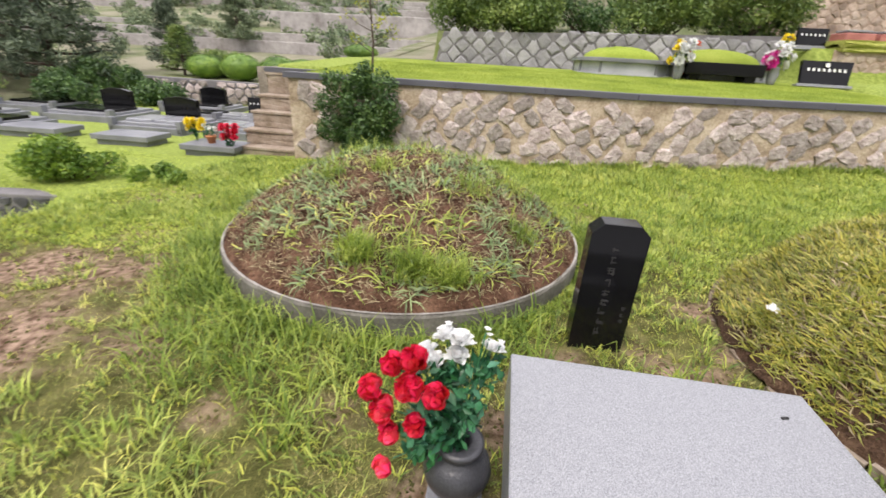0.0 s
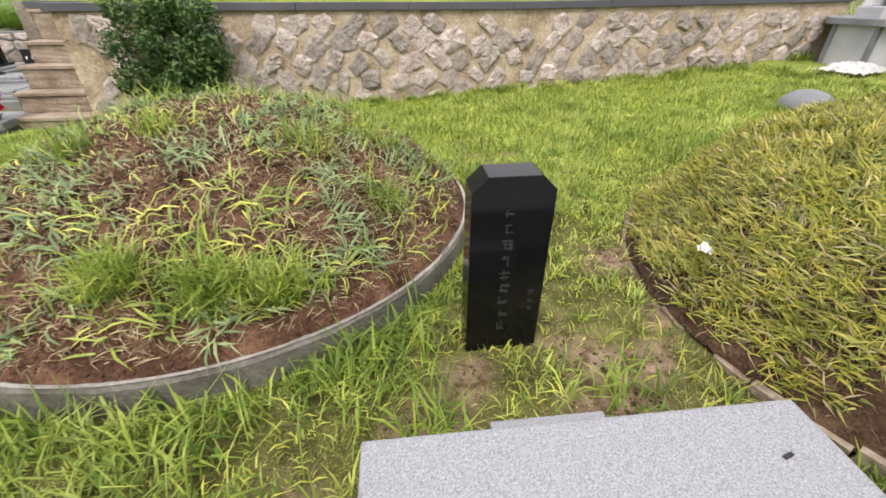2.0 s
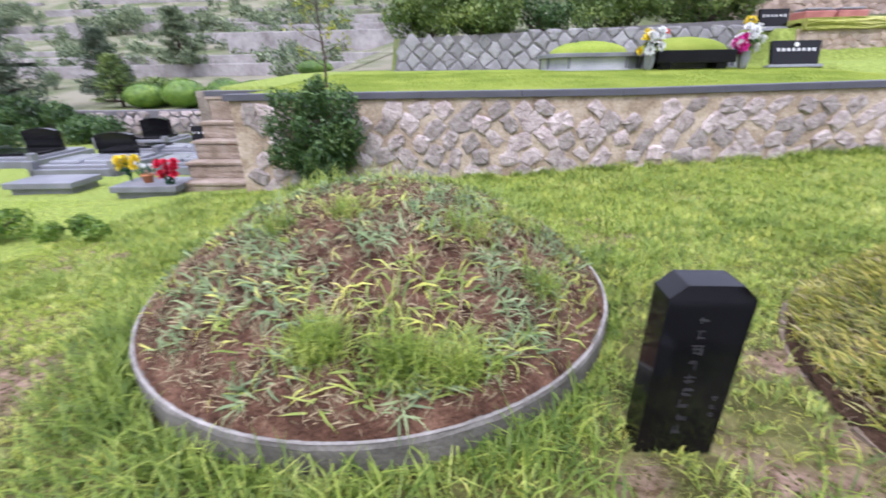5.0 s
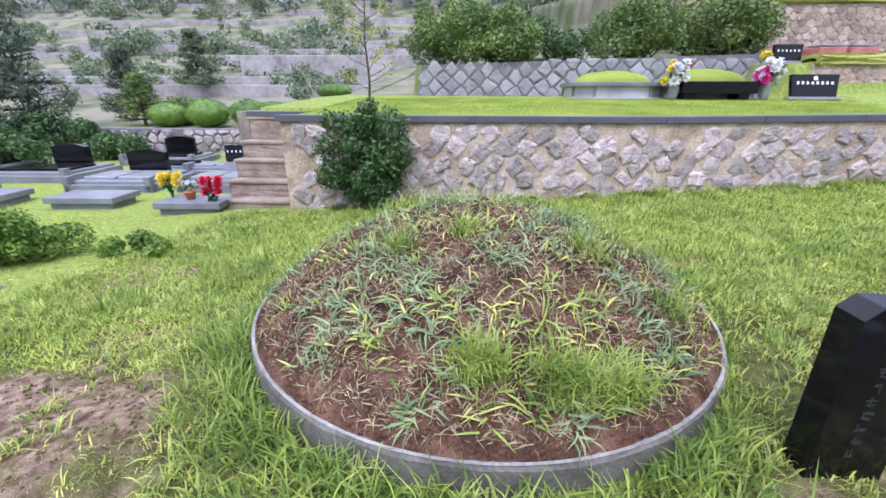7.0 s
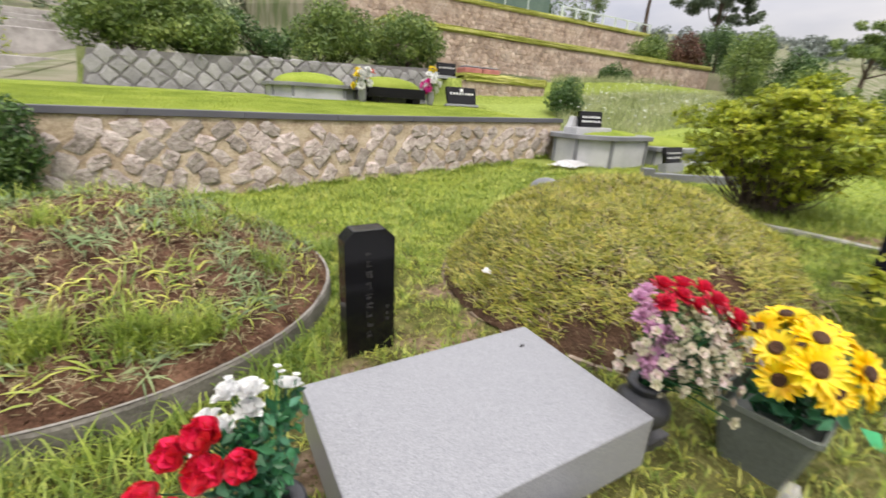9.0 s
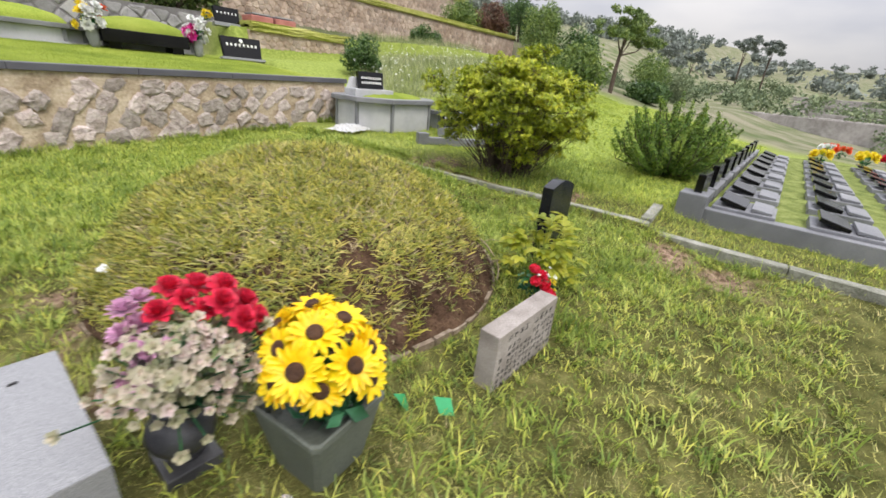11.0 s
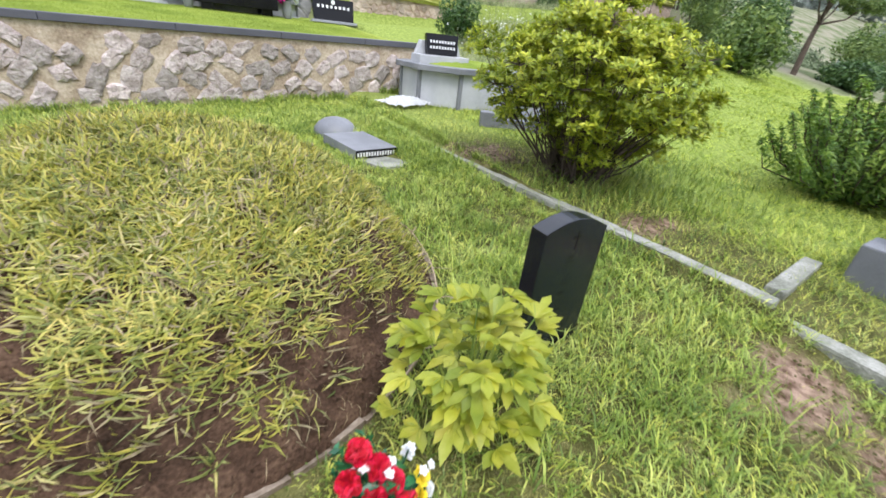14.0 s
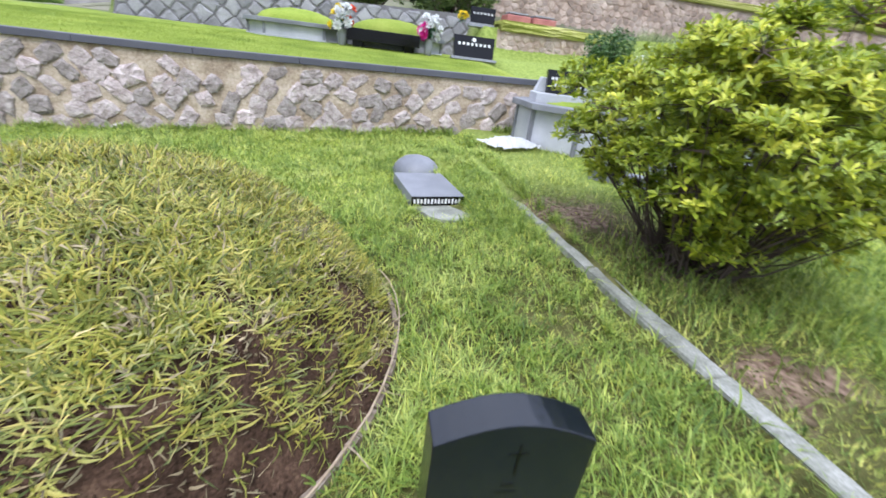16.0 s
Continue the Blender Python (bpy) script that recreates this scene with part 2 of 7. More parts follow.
M = {
    "blade": material("grass_blade", [(0.18, 0.245, 0.045), (0.35, 0.43, 0.08), (0.55, 0.59, 0.18)], 0.5, 9, 0.9, 0, island=0.6, hue=0.04, trans=0.36, spec=0.4),
    "lush": material("lush_blade", [(0.13, 0.21, 0.036), (0.28, 0.38, 0.065), (0.5, 0.56, 0.16)], 0.5, 9, 2, 0, island=0.4, hue=0.02, trans=0.35, spec=0.35),
    "tuft": material("tuft_blade", [(0.085, 0.148, 0.022), (0.2, 0.292, 0.045), (0.38, 0.445, 0.11)], 0.5, 9, 2, 0, island=0.45, hue=0.02, trans=0.35, spec=0.35),
    "meadow": material("meadow_blade", [(0.2, 0.25, 0.1), (0.33, 0.37, 0.19), (0.48, 0.49, 0.31)], 0.6, 6, 0.8, 0, island=0.4, hue=0.02, trans=0.3, spec=0.2),
    "yellow": material("zoysia_blade", [(0.2, 0.215, 0.036), (0.42, 0.43, 0.08), (0.59, 0.57, 0.18)], 0.6, 14, 3, 0, island=0.5, hue=0.035, trans=0.42, spec=0.3),
    "straw": material("dry_straw", [(0.18, 0.14, 0.075), (0.44, 0.38, 0.23)], 0.8, 20, 4, 0, island=0.5, hue=0.01, trans=0.15, spec=0.2),
    "bluegreen": material("broad_blade", [(0.15, 0.235, 0.09), (0.3, 0.39, 0.19)], 0.5, 20, 4, 0, island=0.4, hue=0.02, trans=0.3, spec=0.35),
    "soil": material("red_soil", [(0.035, 0.018, 0.011), (0.10, 0.053, 0.033), (0.21, 0.118, 0.077)], 0.95, 75, 7, 1.0, 60, spec=0.15),
    "soil_dark": material("damp_soil", [(0.03, 0.018, 0.011), (0.075, 0.044, 0.028), (0.15, 0.094, 0.06)], 0.95, 75, 7, 1.0, 60, spec=0.15),
    "granite": material("light_granite", [(0.13, 0.136, 0.148), (0.232, 0.24, 0.258), (0.35, 0.357, 0.372)], 0.3, 420, 210, 0.06, 260),
    "granite_pale": material("pale_dressed_granite", [(0.30, 0.31, 0.33), (0.42, 0.43, 0.45), (0.52, 0.53, 0.55)], 0.6, 150, 2, 0.12, 120),
    "granite_mid": material("grey_granite", [(0.12, 0.126, 0.138), (0.18, 0.186, 0.204), (0.252, 0.258, 0.276)], 0.5, 160, 2, 0.12, 120),
    "granite_old": material("weathered_granite", [(0.17, 0.15, 0.135), (0.28, 0.253, 0.233), (0.42, 0.385, 0.365)], 0.85, 150, 5, 0.3, 90),
    "black": material("polished_black_stone", [(0.004, 0.004, 0.0045), (0.008, 0.008, 0.009)], 0.11, 60, 3, 0.02, 20, spec=0.32),
    "slate": material("dark_blue_stone", [(0.005, 0.007, 0.011), (0.011, 0.014, 0.021)], 0.2, 120, 3, 0.05, 60, spec=0.5),
    # base lightened so the polish seems to mirror the bright sky
    "plate": material("plate_with_sky_sheen", [(0.24, 0.25, 0.27), (0.38, 0.39, 0.42)], 0.18, 90, 2, 0.02, spec=0.6),
    "engrave": material("engraving", [(0.018, 0.018, 0.018), (0.036, 0.036, 0.036)], 0.9, 60, 8, 0.2),
    "ink": material("painted_engraving", [(0.03, 0.029, 0.027), (0.07, 0.067, 0.063)], 0.9, 60, 8, 0.2),
    "white_ink": material("white_lettering", [(0.65, 0.65, 0.65), (0.8, 0.8, 0.8)], 0.7, 60, 8, 0),
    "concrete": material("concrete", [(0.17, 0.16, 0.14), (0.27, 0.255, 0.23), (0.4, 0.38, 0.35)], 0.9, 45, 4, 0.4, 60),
    # ring side: stains, and shade painted in by a darker base
    "rim_side": material("stained_shaded_concrete", [(0.08, 0.075, 0.062), (0.135, 0.127, 0.108), (0.205, 0.195, 0.17)], 0.9, 45, 5, 0.4, 60),
    "kerb": material("worn_kerb", [(0.12, 0.125, 0.095), (0.22, 0.225, 0.185), (0.36, 0.355, 0.32)], 0.9, 60, 5, 0.5, 50),
    "mortar": material("sandy_mortar", [(0.25, 0.185, 0.13), (0.44, 0.355, 0.26), (0.6, 0.51, 0.4)], 0.95, 30, 3.5, 1.0, 14, spec=0.2),
    "stone": material("wall_stone", [(0.25, 0.205, 0.185), (0.42, 0.36, 0.335), (0.58, 0.52, 0.49)], 0.9, 40, 9, 1.0, 28, island=0.3, hue=0.015, spec=0.25),
    "joint": material("dark_joint", [(0.13, 0.125, 0.13), (0.23, 0.22, 0.225)], 0.95, 40, 4, 0.5, spec=0.2),
    "pale_stone": material("pale_block", [(0.22, 0.215, 0.225), (0.3, 0.295, 0.305), (0.37, 0.365, 0.37)], 0.9, 30, 2, 0.6, 20, island=0.22, spec=0.25),
    "pink_stone": material("pink_masonry", [(0.26, 0.185, 0.14), (0.41, 0.315, 0.25), (0.52, 0.43, 0.36)], 0.95, 6, 1.5, 0.8, 5, spec=0.2),
    "pink_block": material("pink_block", [(0.29, 0.215, 0.17), (0.41, 0.325, 0.27), (0.49, 0.41, 0.355)], 0.95, 9, 1.5, 0.8, 8, island=0.3, spec=0.2),
    "plaster": material("stained_plaster", [(0.15, 0.125, 0.1), (0.28, 0.245, 0.205), (0.42, 0.375, 0.32)], 0.95, 22, 2.2, 0.9, 18, spec=0.2),
    "old_tile": material("buried_tile", [(0.11, 0.085, 0.06), (0.23, 0.18, 0.135), (0.38, 0.32, 0.255)], 0.95, 30, 7, 0.8, 25, spec=0.2),
    "step": material("rough_step", [(0.1794, 0.1354, 0.0914), (0.2928, 0.2312, 0.1784), (0.3888, 0.3272, 0.2656)], 0.9, 35, 4, 0.7, 30),
    "coping": material("dark_coping", [(0.0702, 0.0702, 0.0867), (0.1073, 0.1073, 0.1278)], 0.6, 120, 1.5, 0.15, 90),
    "lawn": material("mown_lawn", [(0.17, 0.24, 0.035), (0.27, 0.35, 0.055), (0.37, 0.43, 0.085)], 0.9, 30, 1.2, 0.8, 60, spec=0.1, island=0.15, trans=0.2),
    "mown": material("mown_blade", [(0.24, 0.335, 0.05), (0.36, 0.455, 0.075), (0.48, 0.55, 0.13)], 0.6, 9, 0.8, 0, island=0.35, hue=0.02, trans=0.35, spec=0.2),
    "plot_turf": material("worn_turf", [(0.09, 0.12, 0.035), (0.17, 0.21, 0.06), (0.27, 0.3, 0.11)], 0.95, 30, 4, 0.8, 60, spec=0.1),
    "azalea": material("azalea_leaf", [(0.145, 0.205, 0.011), (0.335, 0.405, 0.024), (0.55, 0.575, 0.065)], 0.42, 6, 2.2, 0, island=0.4, hue=0.02, trans=0.3),
    "dark_leaf": material("dark_leaf", [(0.036, 0.085, 0.023), (0.072, 0.148, 0.04), (0.125, 0.215, 0.06)], 0.45, 6, 3, 0, island=0.45, hue=0.02, trans=0.25),
    "hedge": material("hedge_leaf", [(0.0783, 0.1357, 0.0347), (0.1512, 0.2315, 0.0593), (0.2619, 0.3422, 0.0897)], 0.5, 4, 1.2, 0, island=0.4, hue=0.02, trans=0.25),
    "ball": material("clipped_leaf", [(0.07, 0.15, 0.025), (0.14, 0.26, 0.04), (0.24, 0.37, 0.06)], 0.5, 4, 1, 0, island=0.35, hue=0.02, trans=0.25),
    # needles lightened, in part for the haze over distant trees
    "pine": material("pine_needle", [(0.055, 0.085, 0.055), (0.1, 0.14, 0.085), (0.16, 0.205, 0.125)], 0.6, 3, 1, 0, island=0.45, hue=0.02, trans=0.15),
    # pale grey-green: the haze of distance is painted into this colour
    "hazed_pine": material("hazed_needle", [(0.15, 0.18, 0.16), (0.215, 0.25, 0.225), (0.28, 0.31, 0.29)], 0.8, 1.0, 0.3, 0, island=0.35, trans=0.15),
    "juniper": material("juniper_leaf", [(0.055, 0.12, 0.014), (0.14, 0.25, 0.03), (0.28, 0.4, 0.06)], 0.5, 5, 2, 0, island=0.4, hue=0.02, trans=0.3),
    "peony": material("pale_green_leaf", [(0.2, 0.25, 0.015), (0.34, 0.38, 0.035), (0.46, 0.47, 0.085)], 0.45, 12, 4, 0, island=0.25, hue=0.02, trans=0.4),
    # lightened so the leaf colour carries the hillside haze
    "far_leaf": material("hazed_leaf", [(0.1, 0.145, 0.08), (0.18, 0.235, 0.13), (0.27, 0.32, 0.18)], 0.8, 1.5, 0.3, 0, island=0.4, hue=0.025, trans=0.15),
    "red_leaf": material("russet_leaf", [(0.10, 0.05, 0.035), (0.19, 0.10, 0.07)], 0.7, 3, 1, 0, island=0.4, trans=0.15),
    "bark": material("bark", [(0.05, 0.035, 0.025), (0.12, 0.09, 0.07)], 0.95, 40, 6, 0.8, 30),
    "red": material("red_petal", [(0.52, 0.005, 0.028), (0.78, 0.025, 0.07), (0.88, 0.09, 0.15)], 0.5, 30, 14, 0.05, island=0.2, hue=0.01, trans=0.2),
    "crimson": material("crimson_petal", [(0.58, 0.015, 0.05), (0.8, 0.05, 0.12)], 0.5, 40, 12, 0.1, island=0.25, trans=0.2),
    "white": material("white_petal", [(0.78, 0.8, 0.8), (0.9, 0.9, 0.89)], 0.5, 40, 12, 0.05, island=0.08, trans=0.25),
    "cream": material("cream_petal", [(0.34, 0.36, 0.19), (0.54, 0.5, 0.38), (0.66, 0.53, 0.55)], 0.6, 30, 8, 0.05, island=0.2, hue=0.03, trans=0.25),
    "lilac": material("lilac_petal", [(0.52, 0.25, 0.42), (0.7, 0.43, 0.59)], 0.5, 30, 12, 0.05, island=0.25, hue=0.02, trans=0.25),
    "magenta": material("magenta_petal", [(0.65, 0.02, 0.28), (0.80, 0.06, 0.42)], 0.5, 30, 12, 0.05, island=0.2, trans=0.25),
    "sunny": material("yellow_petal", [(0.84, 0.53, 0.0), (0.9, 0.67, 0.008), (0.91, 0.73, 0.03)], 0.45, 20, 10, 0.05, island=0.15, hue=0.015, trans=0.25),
    "lemon": material("lemon_petal", [(0.82, 0.60, 0.01), (0.88, 0.72, 0.04), (0.9, 0.78, 0.1)], 0.5, 20, 10, 0.05, island=0.12, trans=0.25),
    "orange": material("orange_petal", [(0.75, 0.09, 0.03), (0.85, 0.16, 0.06)], 0.5, 20, 10, 0.05, island=0.15, trans=0.25),
    "brown": material("seed_disc", [(0.03, 0.012, 0.006), (0.10, 0.045, 0.02)], 0.9, 180, 20, 0.8, 150),
    "plastic_leaf": material("artificial_leaf", [(0.008, 0.05, 0.02), (0.02, 0.12, 0.045), (0.07, 0.24, 0.13)], 0.4, 18, 6, 0, island=0.4, hue=0.02, trans=0.15),
    "low_stone": material("dark_field_stone", [(0.03, 0.03, 0.034), (0.07, 0.07, 0.076), (0.13, 0.13, 0.135)], 0.9, 40, 6, 0.6, 30, island=0.3),
    "red_stone": material("reddish_stone", [(0.3, 0.1, 0.09), (0.44, 0.18, 0.16)], 0.6, 40, 4, 0.1),
    "dry_vine": material("dry_vine_bark", [(0.26, 0.19, 0.12), (0.46, 0.37, 0.26)], 0.9, 60, 8, 0.4),
    "verge": material("dry_verge", [(0.26, 0.29, 0.06), (0.39, 0.4, 0.11), (0.5, 0.49, 0.19)], 0.95, 14, 1.5, 0.9, 20, spec=0.1),
    "olive": material("olive_blade", [(0.14, 0.165, 0.04), (0.3, 0.325, 0.09), (0.5, 0.48, 0.2)], 0.6, 12, 2.5, 0, island=0.6, hue=0.04, trans=0.25, spec=0.3),
    "spring_leaf": material("bright_artificial_leaf", [(0.02, 0.26, 0.09), (0.06, 0.46, 0.2)], 0.4, 18, 6, 0, trans=0.2),
    "urn": material("dark_urn_stone", [(0.028, 0.0288, 0.0336), (0.048, 0.0496, 0.056), (0.08, 0.08, 0.088)], 0.35, 130, 6, 0.15, 100),
    "bucket": material("grey_planter", [(0.085, 0.1, 0.088), (0.15, 0.168, 0.15)], 0.55, 60, 3, 0.15),
    "terracotta": material("terracotta", [(0.45, 0.16, 0.07), (0.58, 0.24, 0.11)], 0.8, 40, 6, 0.2),
    "sheet": material("white_plastic_sheet", [(0.496, 0.504, 0.512), (0.64, 0.64, 0.64)], 0.4, 20, 5, 0.3, 14, trans=0.2),
    "wax": material("candle_wax", [(0.55, 0.36, 0.27), (0.66, 0.5, 0.4)], 0.5, 30, 6, 0.05),
    "rail": material("pale_painted_metal", [(0.50, 0.58, 0.56), (0.62, 0.68, 0.66)], 0.5, 30, 4, 0.05),
    "steel": material("green_mesh_fence", [(0.07, 0.12, 0.10), (0.12, 0.18, 0.15)], 0.6, 30, 2, 0.2),
    # greyed in part for the haze over the hill
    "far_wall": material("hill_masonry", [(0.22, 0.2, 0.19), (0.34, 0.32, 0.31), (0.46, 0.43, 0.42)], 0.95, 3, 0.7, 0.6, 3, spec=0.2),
}

# clear wrap for the candle
wrap = bpy.data.materials.new("clear_wrap")
wrap.use_nodes = True
wp = wrap.node_tree.nodes["Principled BSDF"]
wp.inputs["Base Color"].default_value, wp.inputs["Roughness"].default_value = (0.95, 0.95, 0.95, 1), 0.15
wp.inputs["Transmission Weight"].default_value, wp.inputs["IOR"].default_value = 0.85, 1.2
M["wrap"] = wrap

# ground: grass thatch, with bare soil where the "bare" attribute says so
gm = material("ground_cover", [(0.035, 0.037, 0.011), (0.095, 0.096, 0.03), (0.2, 0.19, 0.07)], 0.95, 130, 6, 1.0, 90, spec=0.1)
gn, gl = gm.node_tree.nodes, gm.node_tree.links
gp = gn["Principled BSDF"]
grass_out = gp.inputs["Base Color"].links[0].from_socket
attr = gn.new("ShaderNodeAttribute")
attr.attribute_name = "bare"
sn = gn.new("ShaderNodeTexNoise")
sn.inputs["Scale"].default_value, sn.inputs["Detail"].default_value = 18, 6
gl.new(gn.new("ShaderNodeNewGeometry").outputs["Position"], sn.inputs["Vector"])
sr = gn.new("ShaderNodeValToRGB")
sr.color_ramp.elements[0].position, sr.color_ramp.elements[0].color = 0.33, (0.1, 0.058, 0.037, 1)
sr.color_ramp.elements[1].position, sr.color_ramp.elements[1].color = 0.68, (0.4, 0.285, 0.21, 1)
gl.new(sn.outputs["Fac"], sr.inputs["Fac"])
gx = gn.new("ShaderNodeMix")
gx.data_type = "RGBA"
gl.new(attr.outputs["Fac"], gx.inputs["Factor"])
# close-mown turf away from the two near graves
turf_attr, turf_mix, turf_ramp = gn.new("ShaderNodeAttribute"), gn.new("ShaderNodeMix"), gn.new("ShaderNodeValToRGB")
turf_attr.attribute_name, turf_mix.data_type = "turf", "RGBA"
turf_ramp.color_ramp.elements[0].position, turf_ramp.color_ramp.elements[0].color = 0.32, (0.17, 0.23, 0.045, 1)
turf_ramp.color_ramp.elements[1].position, turf_ramp.color_ramp.elements[1].color = 0.68, (0.34, 0.41, 0.1, 1)
gl.new(sn.outputs["Fac"], turf_ramp.inputs["Fac"])
gl.new(turf_attr.outputs["Fac"], turf_mix.inputs["Factor"])
gl.new(grass_out, turf_mix.inputs["A"])
gl.new(turf_ramp.outputs["Color"], turf_mix.inputs["B"])
far_attr, far_mix, far_ramp = gn.new("ShaderNodeAttribute"), gn.new("ShaderNodeMix"), gn.new("ShaderNodeValToRGB")
far_attr.attribute_name, far_mix.data_type = "dry_slope", "RGBA"
far_noise = gn.new("ShaderNodeTexNoise")
far_noise.inputs["Scale"].default_value, far_noise.inputs["Detail"].default_value = 0.35, 6
gl.new(gn.new("ShaderNodeNewGeometry").outputs["Position"], far_noise.inputs["Vector"])
far_ramp.color_ramp.elements[0].position, far_ramp.color_ramp.elements[0].color = 0.38, (0.11, 0.14, 0.06, 1)
far_ramp.color_ramp.elements[1].position, far_ramp.color_ramp.elements[1].color = 0.62, (0.25, 0.235, 0.17, 1)
gl.new(far_noise.outputs["Fac"], far_ramp.inputs["Fac"])
gl.new(far_attr.outputs["Fac"], far_mix.inputs["Factor"])
gl.new(turf_mix.outputs["Result"], far_mix.inputs["A"])
gl.new(far_ramp.outputs["Color"], far_mix.inputs["B"])
gl.new(far_mix.outputs["Result"], gx.inputs["A"])
gl.new(sr.outputs["Color"], gx.inputs["B"])
gl.new(gx.outputs["Result"], gp.inputs["Base Color"])
M["ground"] = gm


# ---- mesh helpers ----
rng = np.random.default_rng(7)


def finish(name, bm, mat, smooth=False):
    me = bpy.data.meshes.new(name)
    bm.normal_update()
    bm.to_mesh(me)
    bm.free()
    me.materials.append(M[mat])
    if smooth:
        me.polygons.foreach_set("use_smooth", np.ones(len(me.polygons), bool))
    return me


def part(name, bm, mat, parent, label="", smooth=False, m=None):
    ob = new(name, finish(name, bm, mat, smooth))
    if m is not None:
        ob.matrix_basis = m
    ob.parent = parent
    if label:
        tagged(ob, label)
    return ob


def piece(name, me, parent, m=None, label=""):
    ob = new(name, me)
    if m is not None:
        ob.matrix_basis = m
    ob.parent = parent
    if label:
        tagged(ob, label)
    return ob


def thing(name, x, y, z, label, category, rz=0.0, group="", kind=""):
    ob = new(name)
    ob.empty_display_size = 0.1
    ob.matrix_basis = pose(x, y, z, 0, 0, rz)
    return tagged(ob, label, category, group, kind)


def box(bm, x0, x1, y0, y1, z0, z1, bevel=0.0, taper=0.0):
    cx, cy = (x0 + x1) / 2, (y0 + y1) / 2
    made = bmesh.ops.create_cube(bm, size=1.0)["verts"]
    for v in made:
        k = 1 - taper if v.co.z > 0 else 1
        v.co = Vector((cx + v.co.x * (x1 - x0) * k, cy + v.co.y * (y1 - y0) * k, z1 if v.co.z > 0 else z0))
    if bevel:
        edges = list({e for v in made for e in v.link_edges})
        bmesh.ops.bevel(bm, geom=edges, offset=bevel, segments=2, affect="EDGES", profile=0.6)
    return bm


def block(x0, x1, y0, y1, z0, z1, bevel=0.008, taper=0.0):
    return box(bmesh.new(), x0, x1, y0, y1, z0, z1, bevel, taper)


def prism(outline, y0, y1, bevel=0.0):
    """A solid from an outline in x and z, from y0 to y1."""
    bm = bmesh.new()
    front = [bm.verts.new((x, y0, z)) for x, z in outline]
    back = [bm.verts.new((x, y1, z)) for x, z in outline]
    bm.faces.new(front)
    bm.faces.new(back[::-1])
    n = len(outline)
    for i in range(n):
        j = (i + 1) % n
        bm.faces.new((front[j], front[i], back[i], back[j]))
    bmesh.ops.recalc_face_normals(bm, faces=bm.faces[:])
    if bevel:
        bmesh.ops.bevel(bm, geom=bm.edges[:], offset=bevel, segments=2, affect="EDGES", profile=0.6)
    return bm


def column(outline, z0, z1, bevel=0.0):
    """A solid from an outline in x and y, from z0 to z1."""
    bm = prism([(x, y) for x, y in outline], z0, z1)
    for v in bm.verts:
        v.co = Vector((v.co.x, v.co.z, v.co.y))
    bmesh.ops.recalc_face_normals(bm, faces=bm.faces[:])
    if bevel:
        bmesh.ops.bevel(bm, geom=bm.edges[:], offset=bevel, segments=2, affect="EDGES", profile=0.6)
    return bm


def lathe(profile, segments=32, jitter=0.0):
    bm = bmesh.new()
    rings = []
    for r, z in profile:
        rings.append([bm.verts.new((r * math.cos(2 * math.pi * i / segments), r * math.sin(2 * math.pi * i / segments), z)) for i in range(segments)])
    for a, b in zip(rings, rings[1:]):
        for i in range(segments):
            j = (i + 1) % segments
            bm.faces.new((a[i], a[j], b[j], b[i]))
    bm.faces.new(rings[0][::-1])
    bm.faces.new(rings[-1])
    return bm


def tube(bm, points, r0, r1, sides=6):
    rings = []
    for k, p in enumerate(points):
        p = Vector(p)
        ahead = (Vector(points[min(k + 1, len(points) - 1)]) - Vector(points[max(k - 1, 0)])).normalized()
        side = ahead.orthogonal().normalized()
        up = ahead.cross(side)
        r = r0 + (r1 - r0) * k / max(1, len(points) - 1)
        rings.append([bm.verts.new(p + r * (math.cos(a) * side + math.sin(a) * up)) for a in (2 * math.pi * i / sides for i in range(sides))])
    for a, b in zip(rings, rings[1:]):
        for i in range(sides):
            j = (i + 1) % sides
            bm.faces.new((a[i], a[j], b[j], b[i]))
    bm.faces.new(rings[0][::-1])
    bm.faces.new(rings[-1])
    return bm


def mesh_from(name, verts, tris, mat, smooth=False):
    """A mesh from arrays of vertices and of triangles."""
    me = bpy.data.meshes.new(name)
    verts, tris = np.asarray(verts, np.float32), np.asarray(tris, np.int32)
    me.vertices.add(len(verts))
    me.vertices.foreach_set("co", verts.ravel())
    me.loops.add(tris.size)
    me.loops.foreach_set("vertex_index", tris.ravel())
    me.polygons.add(len(tris))
    me.polygons.foreach_set("loop_start", np.arange(0, tris.size, 3, dtype=np.int32))
    me.polygons.foreach_set("loop_total", np.full(len(tris), 3, np.int32))
    if smooth:
        me.polygons.foreach_set("use_smooth", np.ones(len(tris), bool))
    me.update(calc_edges=True)
    me.validate()
    me.materials.append(M[mat])
    return me


